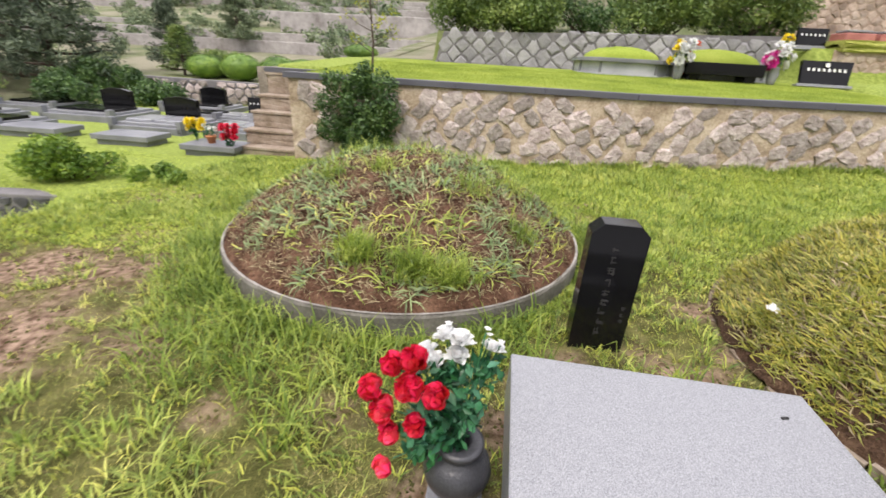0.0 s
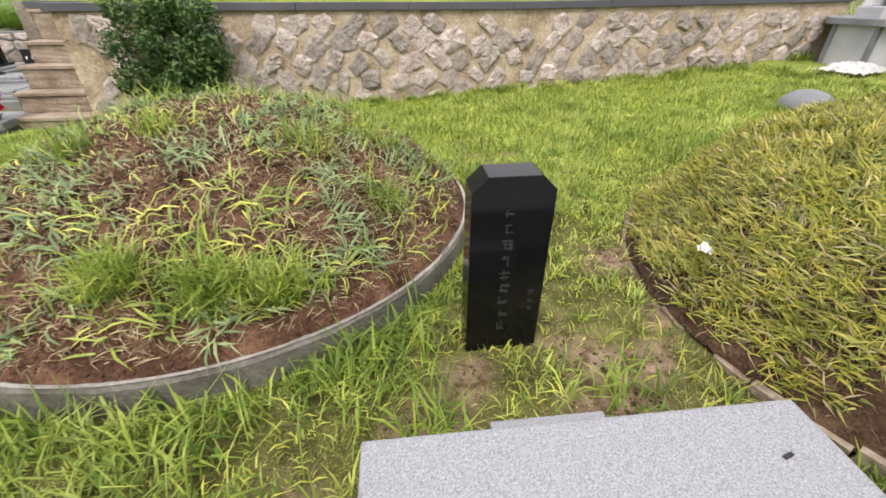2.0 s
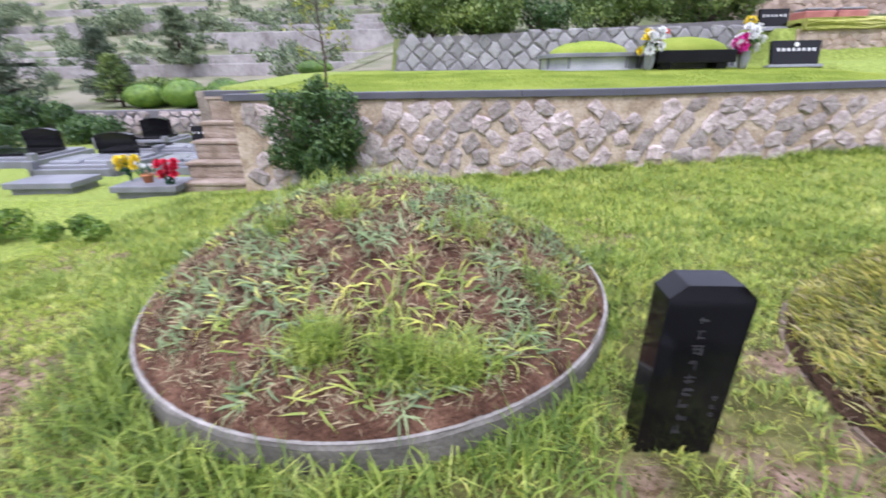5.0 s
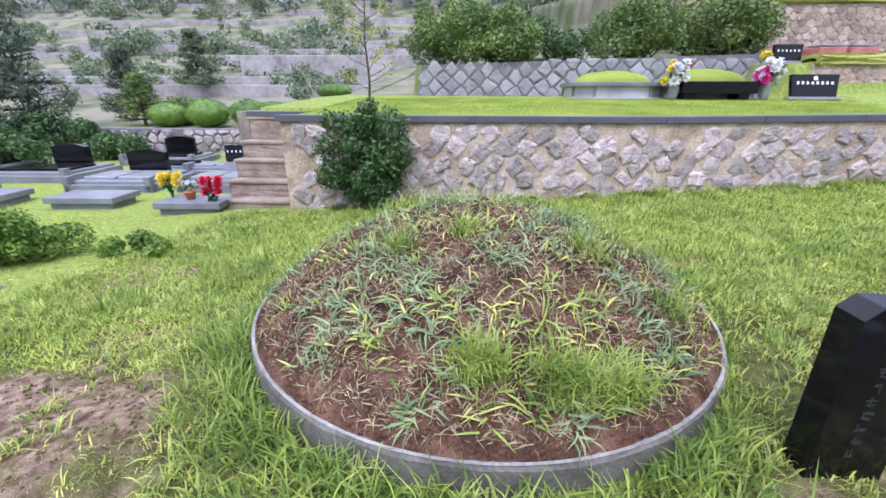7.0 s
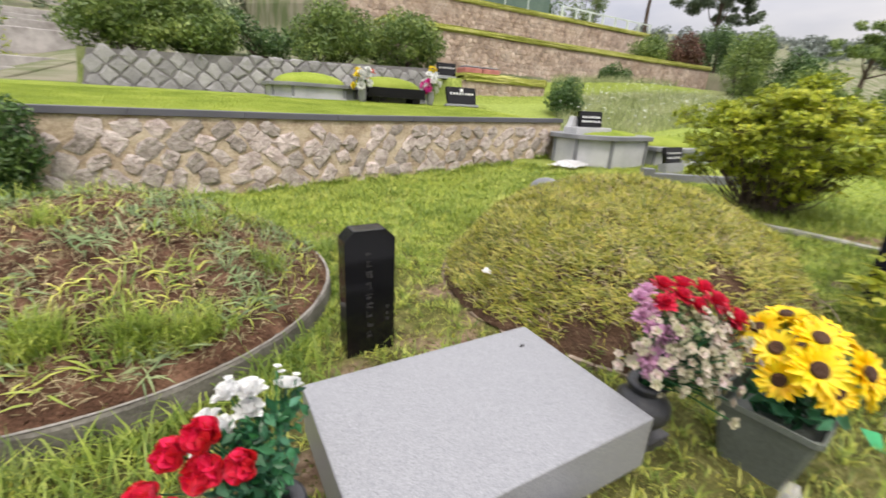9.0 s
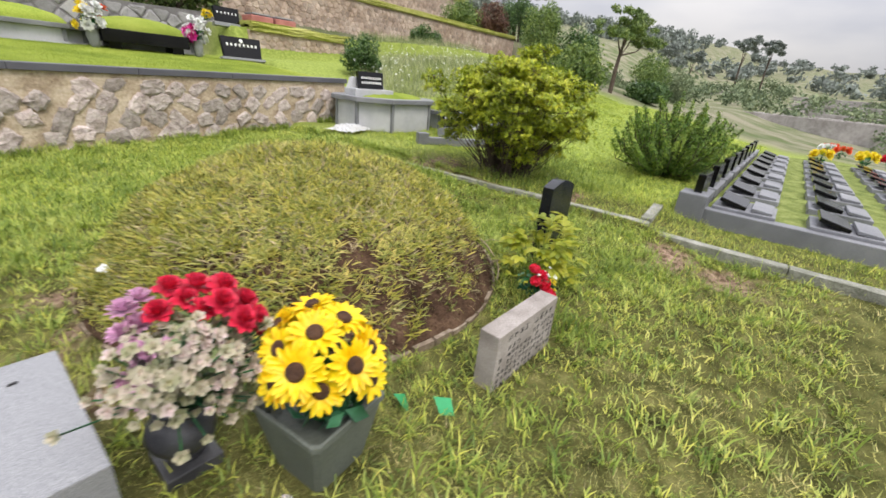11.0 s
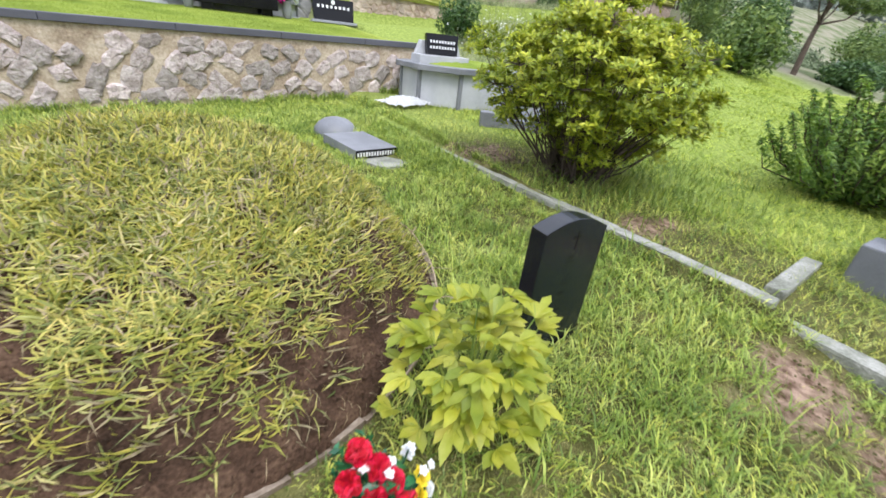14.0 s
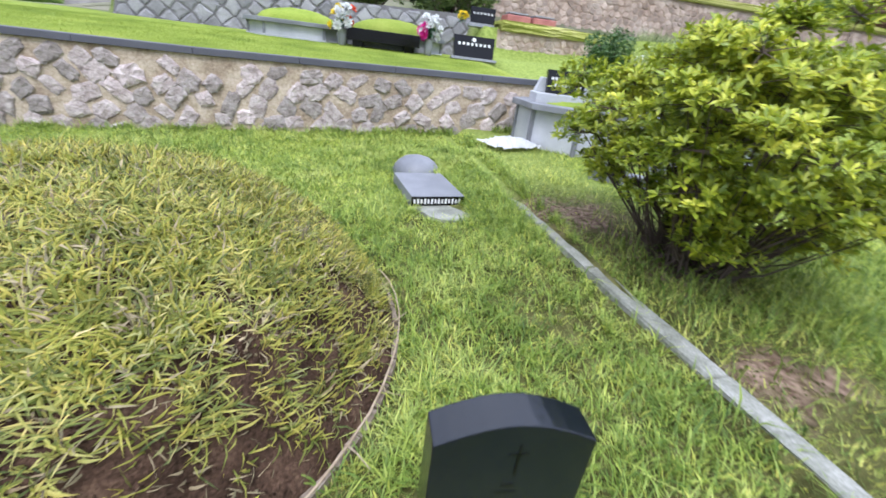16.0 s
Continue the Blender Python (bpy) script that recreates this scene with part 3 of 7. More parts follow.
def blades(name, where, length, width, lean, mat, normal=None, droop=0.5, simple=False):
    """Bent grass blades rooted at where (n, 3). lean: tangent of the slant from the normal."""
    n = len(where)
    yaw = rng.uniform(0, 2 * np.pi, n)
    up = np.tile([0.0, 0, 1], (n, 1)) if normal is None else normal
    out = np.stack([np.cos(yaw), np.sin(yaw), np.zeros(n)], 1)
    out -= up * (out * up).sum(1, keepdims=True)
    side = np.cross(up, out)
    length, width, lean = (np.broadcast_to(np.asarray(v, float), (n,))[:, None] for v in (length, width, lean))
    way = up + out * lean
    way /= np.linalg.norm(way, axis=1, keepdims=True)
    mid = where + way * length * 0.55
    way2 = way + out * (0.3 + lean) * droop - up * droop * 0.7 * lean
    way2 /= np.linalg.norm(way2, axis=1, keepdims=True)
    tip = mid + way2 * length * 0.5
    base = where - up * 0.01
    if simple:
        v = np.stack([base - side * width * 0.5, base + side * width * 0.5, tip], 1).reshape(-1, 3)
        return mesh_from(name, v, np.arange(3 * n).reshape(-1, 3), mat)
    v = np.stack([base - side * width * 0.4, base + side * width * 0.4, mid - side * width * 0.5, mid + side * width * 0.5, tip], 1).reshape(-1, 3)
    k = np.arange(n)[:, None] * 5
    f = np.stack([k + [0, 1, 3], k + [0, 3, 2], k + [2, 3, 4]], 1).reshape(-1, 3)
    return mesh_from(name, v, f, mat)


def leaves_mesh(name, where, out, size, mat, aspect=0.5, wild=0.8):
    """Folded leaves at where (n, 3), facing about along out (n, 3)."""
    n = len(where)
    nrm = out + rng.normal(0, wild, (n, 3))
    nrm /= np.linalg.norm(nrm, axis=1, keepdims=True) + 1e-9
    a = np.cross(nrm, rng.normal(0, 1, (n, 3)))
    a /= np.linalg.norm(a, axis=1, keepdims=True) + 1e-9
    b = np.cross(nrm, a)
    s = np.broadcast_to(np.asarray(size, float), (n,))[:, None] * rng.uniform(0.6, 1.3, (n, 1))
    v = np.stack([where - a * s * 0.5, where + b * s * aspect * 0.5 + nrm * s * 0.12, where + a * s * 0.5, where - b * s * aspect * 0.5 + nrm * s * 0.12], 1).reshape(-1, 3)
    k = np.arange(n)[:, None] * 4
    f = np.stack([k + [0, 1, 2], k + [0, 2, 3]], 1).reshape(-1, 3)
    return mesh_from(name, v, f, mat)


def clump_points(clumps, n, flat=1.0, shell=0.55):
    """Points and outward ways in a set of ball-like clumps (x, y, z, r)."""
    c = np.array(clumps, float)
    pick = rng.choice(len(c), n, p=c[:, 3] ** 2 / (c[:, 3] ** 2).sum())
    d = rng.normal(0, 1, (n, 3))
    d /= np.linalg.norm(d, axis=1, keepdims=True)
    r = c[pick, 3] * (shell + (1 - shell) * rng.uniform(0, 1, n) ** 0.6) * rng.uniform(0.85, 1.12, n)
    return c[pick, :3] + d * r[:, None] * [1, 1, flat], d


def noise2(x, y, scale=1.0, seed=0.0):
    """Smooth values round 0 over x and y, for patches."""
    x, y = np.asarray(x) * scale, np.asarray(y) * scale
    return (np.sin(1.7 * x + 0.9 * y + seed) + np.sin(-1.1 * x + 2.3 * y + 1.3 * seed) + np.sin(3.1 * x - 1.9 * y + 2.1 * seed) + 0.6 * np.sin(5.3 * x + 4.7 * y + seed) + 0.5 * np.sin(-7.9 * x + 6.1 * y + 0.7 * seed)) / 3.2


# ---- the lie of the land ----
def smooth(a, b, v):
    t = np.clip((np.asarray(v, float) - a) / (b - a), 0, 1)
    return t * t * (3 - 2 * t)


def wall_y(x):
    return 7.18 + 0.055 * (np.asarray(x, float) - 2.5)


def ground_z(x, y):
    x, y = np.broadcast_arrays(np.asarray(x, float), np.asarray(y, float))
    cx, b = np.clip(x, -5.5, 6), np.clip((y - 2) / 5, 0, 1)
    near = 0.015 * cx * (1 - b) + (-0.03 + 0.055 * cx) * b
    near = near + 0.10 * smooth(5.75, 5.95, x) * smooth(-0.2, 0.6, y) + 0.012 * noise2(x, y, 1.9) * smooth(0.6, 2, np.abs(x) + 0.3)
    near = near + 0.07 * smooth(4.6, 5.7, x) * smooth(5.97, 5.9, x) * smooth(-0.3, 0.8, y) * smooth(6.4, 5.6, y)
    near = near - 0.36 * smooth(-4.5, -5.4, x) * smooth(4.0, 3.7, y + 0.2 * (x + 5))
    near = near + 0.75 * smooth(8, 19, x) * smooth(0.5, 5, y) * smooth(16.5, 11, y) - 0.9 * smooth(12, 40, x) * smooth(2, -6, y)
    left = np.interp(y, [13.7, 14.0, 18, 30, 60, 110, 300], [0, 0.75, 0.9, 2.4, 8.0, 26, 120])
    open_mid = np.interp(y, [7.4, 12, 18, 30, 60, 110, 300], [1.19, 1.46, 1.6, 2.8, 8, 26, 120])
    mid = np.interp(y, [7.4, 12, 15.0, 15.3, 18, 22, 60, 110, 300], [1.19, 1.46, 1.5, 2.45, 2.7, 3.5, 9, 26, 120])
    mid = np.where(x < -2.75, open_mid, mid)
    right = np.interp(y, [6.2, 11, 12.95, 13.1, 16.95, 17.15, 21.4, 21.65, 30, 300], [0, 1.1, 1.2, 1.95, 2.2, 3.95, 4.15, 6.25, 7.2, 50])
    far = np.interp(x, [30, 60, 200, 400], [0, 0.4, 9, 30])
    edge = smooth(-9, -5.2, x) * smooth(14.2, 17, y)
    left_z = (near + left) * (1 - edge) + open_mid * edge
    right_z = near + right * smooth(6.9, 7.6, x) * (1 - smooth(30, 40, x) * smooth(60, 20, y)) + far
    yw = np.where(x > -3.65, wall_y(x) + 0.08, 8.47)
    step = smooth(0, 0.16, y - yw) * (x > -4.9)
    z = np.where(x < -4.95, left_z, near)
    z = np.where((x >= -4.95) & (x < 7.2), near * (1 - step) + mid * step, z)
    return np.where(x >= 7.2, right_z, z)


BARE = [(-3.3, 2.2, 0.55), (-2.7, 2.3, 0.5), (-2.6, 1.45, 0.55), (-3.86, 4.2, 0.6), (-3.05, 2.95, 0.35), (0.05, 0.85, 0.28), (0.3, 1.7, 0.22), (-1.9, 1.6, 0.25), (0.45, 1.95, 0.12), (1.1, 4.4, 0.35), (5.5, 0.2, 0.12), (1.38, 2.2, 0.14), (6.25, 3.75, 0.55), (-2.0, 0.6, 0.3), (0.98, 1.85, 0.15), (1.25, 1.95, 0.13), (0.35, 1.55, 0.22), (1.4, 2.65, 0.2), (1.38, 1.55, 0.2), (-0.6, 1.35, 0.12), (-1.15, 1.25, 0.1), (-0.15, 1.5, 0.13), (0.9, 4.9, 0.3), (2.3, 5.6, 0.3), (5.5, 0.08, 0.36), (5.3, -0.42, 0.36), (6.3, 1.65, 0.3), (6.65, 1.55, 0.22), (6.75, 2.85, 0.6), (1.0, 2.0, 0.22), (0.95, 1.75, 0.2), (0.2, 1.42, 0.17), (-0.1, 0.95, 0.2), (4.75, 1.25, 0.18), (2.0, -0.35, 0.3), (1.2, -0.1, 0.25)]


def bare(x, y):
    b = np.zeros(np.broadcast(x, y).shape)
    for px, py, r in BARE:
        d = np.hypot(x - px, (y - py) * 1.2) / r
        b = np.maximum(b, smooth(1.25, 0.35, d + 0.3 * noise2(x, y, 3.0, 2) + 0.4 * noise2(x, y, 9.0, 5)))
    return np.clip(b, 0, 1)


def sheet(name, xs, ys, fn, mat):
    gx_, gy_ = np.meshgrid(xs, ys)
    v = np.stack([gx_, gy_, fn(gx_, gy_)], -1).reshape(-1, 3)
    nx, ny = len(xs), len(ys)
    i = (np.arange(ny - 1)[:, None] * nx + np.arange(nx - 1)).ravel()[:, None]
    f = np.concatenate([i + [0, 1, nx + 1], i + [0, nx + 1, nx]])
    me = mesh_from(name, v, f, mat, True)
    return me, v


def spread(*stops):
    return np.unique(np.concatenate([np.arange(a, b, s) for a, b, s in stops] + [[stops[-1][1]]]))


xs = spread((-400, -60, 20), (-60, -20, 2), (-20, -6, 0.35), (-6, 8, 0.1), (8, 14, 0.25), (14, 45, 1.0), (45, 400, 15))
ys = spread((-300, -30, 20), (-30, -3, 1.5), (-3, 7, 0.1), (7, 9, 0.04), (9, 13, 0.25), (13, 18, 0.1), (18, 23, 0.2), (23, 60, 2), (60, 500, 15))
me, gv = sheet("ground", xs, ys, ground_z, "ground")
at = me.attributes.new("bare", "FLOAT", "POINT")
at.data.foreach_set("value", bare(gv[:, 0], gv[:, 1]).astype(np.float32))
turf = np.clip(smooth(6.6, 8.0, gv[:, 0]) + smooth(-4.2, -5.2, gv[:, 0]) + smooth(7.5, 8.5, gv[:, 1]) + 0.75 * smooth(3.6, 5.0, gv[:, 1]) + 0.2 * smooth(-0.6, -3.5, gv[:, 1]), 0, 1)
at = me.attributes.new("turf", "FLOAT", "POINT")
at.data.foreach_set("value", turf.astype(np.float32))
dry_slope = np.clip(smooth(13.5, 16.0, gv[:, 1]) + smooth(-12.5, -15, gv[:, 0]) + smooth(20, 26, gv[:, 0]), 0, 1)
at = me.attributes.new("dry_slope", "FLOAT", "POINT")
at.data.foreach_set("value", dry_slope.astype(np.float32))
tagged(new("ground", me), "patchy green grass ground with bare reddish soil", "ground", kind="structure")


# ---- stone walls ----
def voronoi(u0, u1, v0, v1, du, dv, jitter, seed, keep=lambda u, v: True):
    """Cells of a staggered, jittered grid of stones: lists of corners."""
    r = random.Random(seed)
    rows = int((v1 - v0) / dv) + 3
    cols = int((u1 - u0) / du) + 3
    pts = {}
    for j in range(-1, rows):
        for i in range(-1, cols):
            pts[i, j] = (u0 + (i + 0.5 * (j % 2)) * du + r.uniform(-1, 1) * jitter * du, v0 + j * dv + r.uniform(-1, 1) * jitter * dv)
    cells = []
    for (i, j), (pu, pv) in pts.items():
        if not (u0 < pu < u1 and v0 - 0.3 * dv < pv < v1 and keep(pu, pv)):
            continue
        poly = [(u0, v0), (u1, v0), (u1, v1), (u0, v1)]
        for di in (-2, -1, 0, 1, 2):
            for dj in (-2, -1, 0, 1, 2):
                q = pts.get((i + di, j + dj))
                if q is None or (di == 0 and dj == 0):
                    continue
                nu, nv = q[0] - pu, q[1] - pv
                c = (q[0] ** 2 + q[1] ** 2 - pu * pu - pv * pv) / 2
                made = []
                for k in range(len(poly)):
                    a, b = poly[k], poly[(k + 1) % len(poly)]
                    sa, sb = a[0] * nu + a[1] * nv - c, b[0] * nu + b[1] * nv - c
                    if sa <= 0:
                        made.append(a)
                    if sa * sb < 0:
                        t = sa / (sa - sb)
                        made.append((a[0] + t * (b[0] - a[0]), a[1] + t * (b[1] - a[1])))
                poly = made
                if len(poly) < 3:
                    break
            if len(poly) < 3:
                break
        if len(poly) >= 3:
            cells.append(((pu, pv), poly))
    return cells


def stone_mesh(name, poly, centre, gap, depth, r, mat):
    """A rough-faced stone; x along the wall, z up, the face towards -y; its origin at centre."""
    area = abs(sum(a[0] * b[1] - b[0] * a[1] for a, b in zip(poly, poly[1:] + poly[:1]))) / 2
    if area < 0.003:
        return None
    size = math.sqrt(area)
    cu, cv = sum(p[0] for p in poly) / len(poly), sum(p[1] for p in poly) / len(poly)
    k = max(0.3, 1 - gap / (0.5 * size))
    corners = []
    for a, b in zip(poly, poly[1:] + poly[:1]):
        if math.hypot(b[0] - a[0], b[1] - a[1]) < 0.1 * size:
            continue
        corners += [a, ((a[0] + b[0]) / 2, (a[1] + b[1]) / 2)]
    if len(corners) < 5:
        return None
    bm = bmesh.new()
    rings = []
    for s, y in ((1.0, 0.02), (0.98, -depth * 0.55), (0.72, -depth)):
        ring = []
        for u, v in corners:
            w = k * s * (1 + r.uniform(-0.12, 0.1))
            ring.append(bm.verts.new((cu + (u - cu) * w - centre[0], y + r.uniform(-0.3, 0.3) * depth * (s < 1), cv + (v - cv) * w - centre[1])))
        rings.append(ring)
    top = bm.verts.new((cu - centre[0], -depth * r.uniform(0.8, 1.25), cv - centre[1]))
    n = len(corners)
    for a, b in zip(rings, rings[1:]):
        for i in range(n):
            bm.faces.new((a[i], a[(i + 1) % n], b[(i + 1) % n], b[i]))
    for i in range(n):
        bm.faces.new((rings[-1][i], rings[-1][(i + 1) % n], top))
    bmesh.ops.recalc_face_normals(bm, faces=bm.faces[:])
    return finish(name, bm, mat)


def lozenges(u0, u1, v0, v1, du, dv, seed, keep):
    """Rough slanting rubble stones set apart in mortar: lists of corners."""
    r = random.Random(seed)
    cells = []
    for j in range(int((v1 - v0) / dv) + 1):
        for i in range(int((u1 - u0) / du) + 1):
            u = u0 + (i + 0.5 * (j % 2)) * du + r.uniform(-0.16, 0.16) * du
            v = v0 + (j + 0.5) * dv + r.uniform(-0.18, 0.18) * dv
            a, p, q = radians(r.choice((42, 38, -40, 65, 10)) + r.uniform(-14, 14)), du * r.uniform(0.4, 0.62), dv * r.uniform(0.46, 0.7)
            if not keep(u, v) or u - p < u0 or u + p > u1 or v + 0.8 * q > v1:
                continue
            poly = []
            for x, y in ((-1, -0.75), (-0.2, -1), (0.85, -0.85), (1, 0.1), (0.8, 0.95), (-0.3, 1), (-0.95, 0.7)):
                x, y = p * x * r.uniform(0.75, 1.05), q * y * r.uniform(0.75, 1.05)
                poly.append((u + x * math.cos(a) - y * math.sin(a), min(v1, v + x * math.sin(a) + y * math.cos(a))))
            cells.append(((u, v), poly))
    return cells


stone_jobs = []


def stone_face(wall, place, u0, u1, v0, v1, du, dv, jitter, seed, gap, depth, mat, keep=lambda u, v: True):
    """Notes stones to be set into a wall at the end of the file. place(u, v): their pose."""
    stone_jobs.append((wall, place, u0, u1, v0, v1, du, dv, jitter, seed, gap, depth, mat, keep))


WALL_TURN = math.degrees(math.atan(0.055))
x0w, x1w = -3.65, 7.2
bm = bmesh.new()
for a, b in ((x0w, x1w),):
    n = 40
    grid = [[bm.verts.new((a + (b - a) * i / n, wall_y(a + (b - a) * i / n) + dy + random.uniform(-0.006, 0.006), z if z < 0 else 1.11 + max(0, 0.016 * (a + (b - a) * i / n - 2)))) for i in range(n + 1)] for dy, z in ((0, -0.7), (0, 1), (0.3, 1), (0.3, -0.7))]
    for p, q in zip(grid, grid[1:] + grid[:1]):
        for i in range(n):
            bm.faces.new((p[i], p[i + 1], q[i + 1], q[i]))
    for i in (0, n):
        bm.faces.new([g[i] for g in grid])
bmesh.ops.recalc_face_normals(bm, faces=bm.faces[:])
wall_front = tagged(new("wall_front", finish("wall_front", bm, "mortar")), "rubble stone retaining wall with sandy mortar joints", "wall", kind="structure")
stone_face(wall_front, lambda u, v: pose(u, float(wall_y(u)), v, 0, 0, WALL_TURN), -3.62, 7.18, -0.3, 1.09, 0.36, 0.23, 0.34, 5, 0.006, 0.03, "stone", lambda u, v: v > ground_z(u, 6.9) - 0.1)

# dark coping along the wall and across the head of the steps
coping = tagged(new("coping"), "dark grey stone coping on the retaining wall", "coping", kind="structure")
cuts = [-3.72, -2.3, -0.9, 0.5, 1.9, 3.3, 4.7, 6.1, 7.23]
for a, b in zip(cuts, cuts[1:]):
    za, zb = (1.113 + max(0, 0.016 * (v - 2)) for v in (a, b))
    bm = block(a + 0.003, b - 0.003, -0.04, 0.26, 0, 0.09, 0.006)
    for v in bm.verts:
        t = (v.co.x - a) / (b - a)
        v.co.y += float(wall_y(v.co.x))
        v.co.z += za + t * (zb - za)
    part("coping_stone", bm, "coping", coping)
part("coping_stone", block(-4.95, -3.73, 8.34, 8.64, 1.115, 1.205, 0.006), "coping", coping)

# steps up to the terrace
steps = tagged(new("steps"), "rough brown stone steps beside the retaining wall", "steps", kind="structure")
treads = [(7.10, -0.135), (7.40, 0.13), (7.70, 0.435), (8.00, 0.715), (8.34, 1.112)]
for k, (y, z) in enumerate(treads):
    bm = bmesh.new()
    back = treads[k + 1][0] + 0.05 if k < 4 else 8.64
    box(bm, -4.95, -3.66, y, back, z - 0.05, z, 0.012)
    part("tread", bm, "step", steps, "worn concrete tread")
    bm = block(-4.92, -3.66, y + 0.025, back, (treads[k - 1][1] if k else -0.75), z - 0.05, 0.01)
    bmesh.ops.subdivide_edges(bm, edges=bm.edges[:], cuts=4, use_grid_fill=True)
    for v in bm.verts:
        v.co.y += random.uniform(-0.012, 0.006)
    part("riser", bm, "step", steps)
# the side of the terrace beside the steps
side = tagged(new("wall_side", finish("wall_side", block(-5.2, -4.95, 8.5, 15.0, -0.7, 1.2, 0.01), "plaster")), "mortared side wall of the grass terrace", "wall", kind="structure")
tagged(new("wall_pier", finish("wall_pier", block(-3.72, -3.655, 7.0, 8.4, -0.7, 1.11, 0.02), "plaster")), "mortared cheek wall beside the stone steps", "wall", kind="structure")

# pale diagonal-block wall behind the terrace
bm = prism([(-2.75, 1.2), (8.2, 1.2), (8.2, 2.75), (-2.45, 2.42)], 15.0, 15.35)
wall_grey = tagged(new("wall_grey", finish("wall_grey", bm, "joint")), "pale grey block retaining wall with dark diagonal joints", "wall", kind="structure")
stone_face(wall_grey, lambda u, v: pose(u, 15.0, v), -2.7, 8.1, 1.3, 2.62, 0.58, 0.25, 0.13, 9, 0.022, 0.035, "pale_stone", lambda u, v: v < 2.42 + 0.03 * (u + 2.4))

# the pink masonry terraces up the hill
for x0, x1, y, z0, z1, slant, seed in ((7.9, 11.6, 13.0, 1.1, 2.32, 0, 11), (6.6, 29.0, 17.0, 2.2, 4.42, 0, 12), (6.6, 28.6, 21.5, 5.0, 6.72, 0, 13)):
    w = tagged(new("wall_terrace", finish("wall_terrace", block(x0, x1, y, y + 0.4, z0, z1, 0.02), "pink_stone")), "pinkish rubble masonry terrace wall", "wall", kind="structure")
    dz = 0.17 if y < 14 else 0.2
    stone_face(w, lambda u, v, y=y: pose(u, y, v), x0 + 0.05, x1 - 0.05, z0 + 0.2, z1 - 0.03, dz * 1.35, dz, 0.3, seed, 0.02, 0.02, "pink_block")
    lawn = block(x0, x1, y - 0.08, y + 1.2, z1, z1 + 0.2, 0.07)
    bmesh.ops.subdivide_edges(lawn, edges=lawn.edges[:], cuts=6, use_grid_fill=True)
    for v in lawn.verts:
        v.co.z += random.uniform(-0.05, 0.05)
        v.co.y += random.uniform(-0.05, 0.02)
    tagged(new("grass_verge", finish("grass_verge", lawn, "verge")), "strip of yellow-green grass along a terrace wall", "grass", kind="structure")

# low sunken wall in the lawn
low_wall = tagged(new("wall_low", finish("wall_low", block(-7.6, 0, 0, 0.25, -0.75, 0.0, 0.02), "joint")), "low rubble stone wall with pale joints below a bush", "wall", kind="structure")
low_wall.matrix_basis = pose(-4.85, 4.02, -0.215, 0, 0, 11)
stone_face(low_wall, lambda u, v: pose(u, 0, v), -7.5, -0.03, -0.7, -0.03, 0.2, 0.16, 0.25, 31, 0.018, 0.02, "low_stone")
# bank wall behind the lower graves
bank = tagged(new("wall_bank", finish("wall_bank", block(-14.0, -5.2, 13.75, 14.05, -0.6, 0.5, 0.02), "joint")), "low stone bank wall behind the lower graves", "wall", kind="structure")
stone_face(bank, lambda u, v: pose(u, 13.75, v), -13.9, -5.25, -0.35, 0.48, 0.36, 0.26, 0.25, 33, 0.03, 0.04, "stone")


def bars(bm, cells, y, proud=0.003):
    for x, z, w, h in cells:
        box(bm, x - w / 2, x + w / 2, y - proud, y + 0.004, z - h / 2, z + h / 2)
    return bm


def glyph(bm, x, z, size, y, r, proud=0.0012):
    """One worn character: a few upright and level strokes in a square."""
    t = size * 0.11
    cells = []
    for _ in range(r.randint(2, 4)):
        cells.append((x + r.uniform(-0.12, 0.12) * size, z + r.uniform(-0.45, 0.45) * size, size * r.uniform(0.5, 0.95), t))
    for _ in range(r.randint(1, 3)):
        cells.append((x + r.uniform(-0.4, 0.4) * size, z + r.uniform(-0.15, 0.15) * size, t, size * r.uniform(0.45, 0.95)))
    return bars(bm, cells, y, proud)


# kerb between the plots
for name_, (ax, ay), (bx, by), top in (("kerb", (5.64, 6.05), (6.0, 0.46), 0.25), ("kerb", (5.93, 0.40), (6.06, -3.2), 0.19)):
    d = math.hypot(bx - ax, by - ay)
    k = tagged(new(name_), "weathered pale concrete kerb in the grass", "kerb", kind="structure")
    k.matrix_basis = pose(ax, ay, 0, 0, 0, math.degrees(math.atan2(by - ay, bx - ax)))
    n = max(2, round(d / 1.15))
    for i in range(n):
        bm = block(i * d / n + 0.004, (i + 1) * d / n - 0.004, -0.065, 0.065, -0.3, top, 0.014)
        bmesh.ops.subdivide_edges(bm, edges=[e for e in bm.edges if e.calc_length() > 0.3], cuts=5)
        for v in bm.verts:
            v.co += Vector((0, random.uniform(-0.004, 0.004), random.uniform(-0.006, 0.004) if v.co.z > 0 else 0))
        part("kerb_stone", bm, "kerb", k)
flat_kerb = thing("kerb_stone_loose", 6.62, 0.59, 0.22, "loose flat concrete kerb piece lying in grass", "kerb stone", 6)
part("slab", block(-0.44, 0.44, -0.06, 0.06, -0.05, 0.025, 0.012), "kerb", flat_kerb)

# ---- the earth mound with its concrete ring ----
MX, MY, MR = -0.794, 3.41, 1.483
ring = thing("grave_ring", MX, MY, 0, "round concrete ring holding a bare earth grave mound", "grave ring")
bm = bmesh.new()
seg = 96
prof = [(MR, -0.2), (MR + 0.004, 0.13), (MR - 0.006, 0.145), (MR - 0.028, 0.145), (MR - 0.034, 0.135), (MR - 0.034, -0.2)]
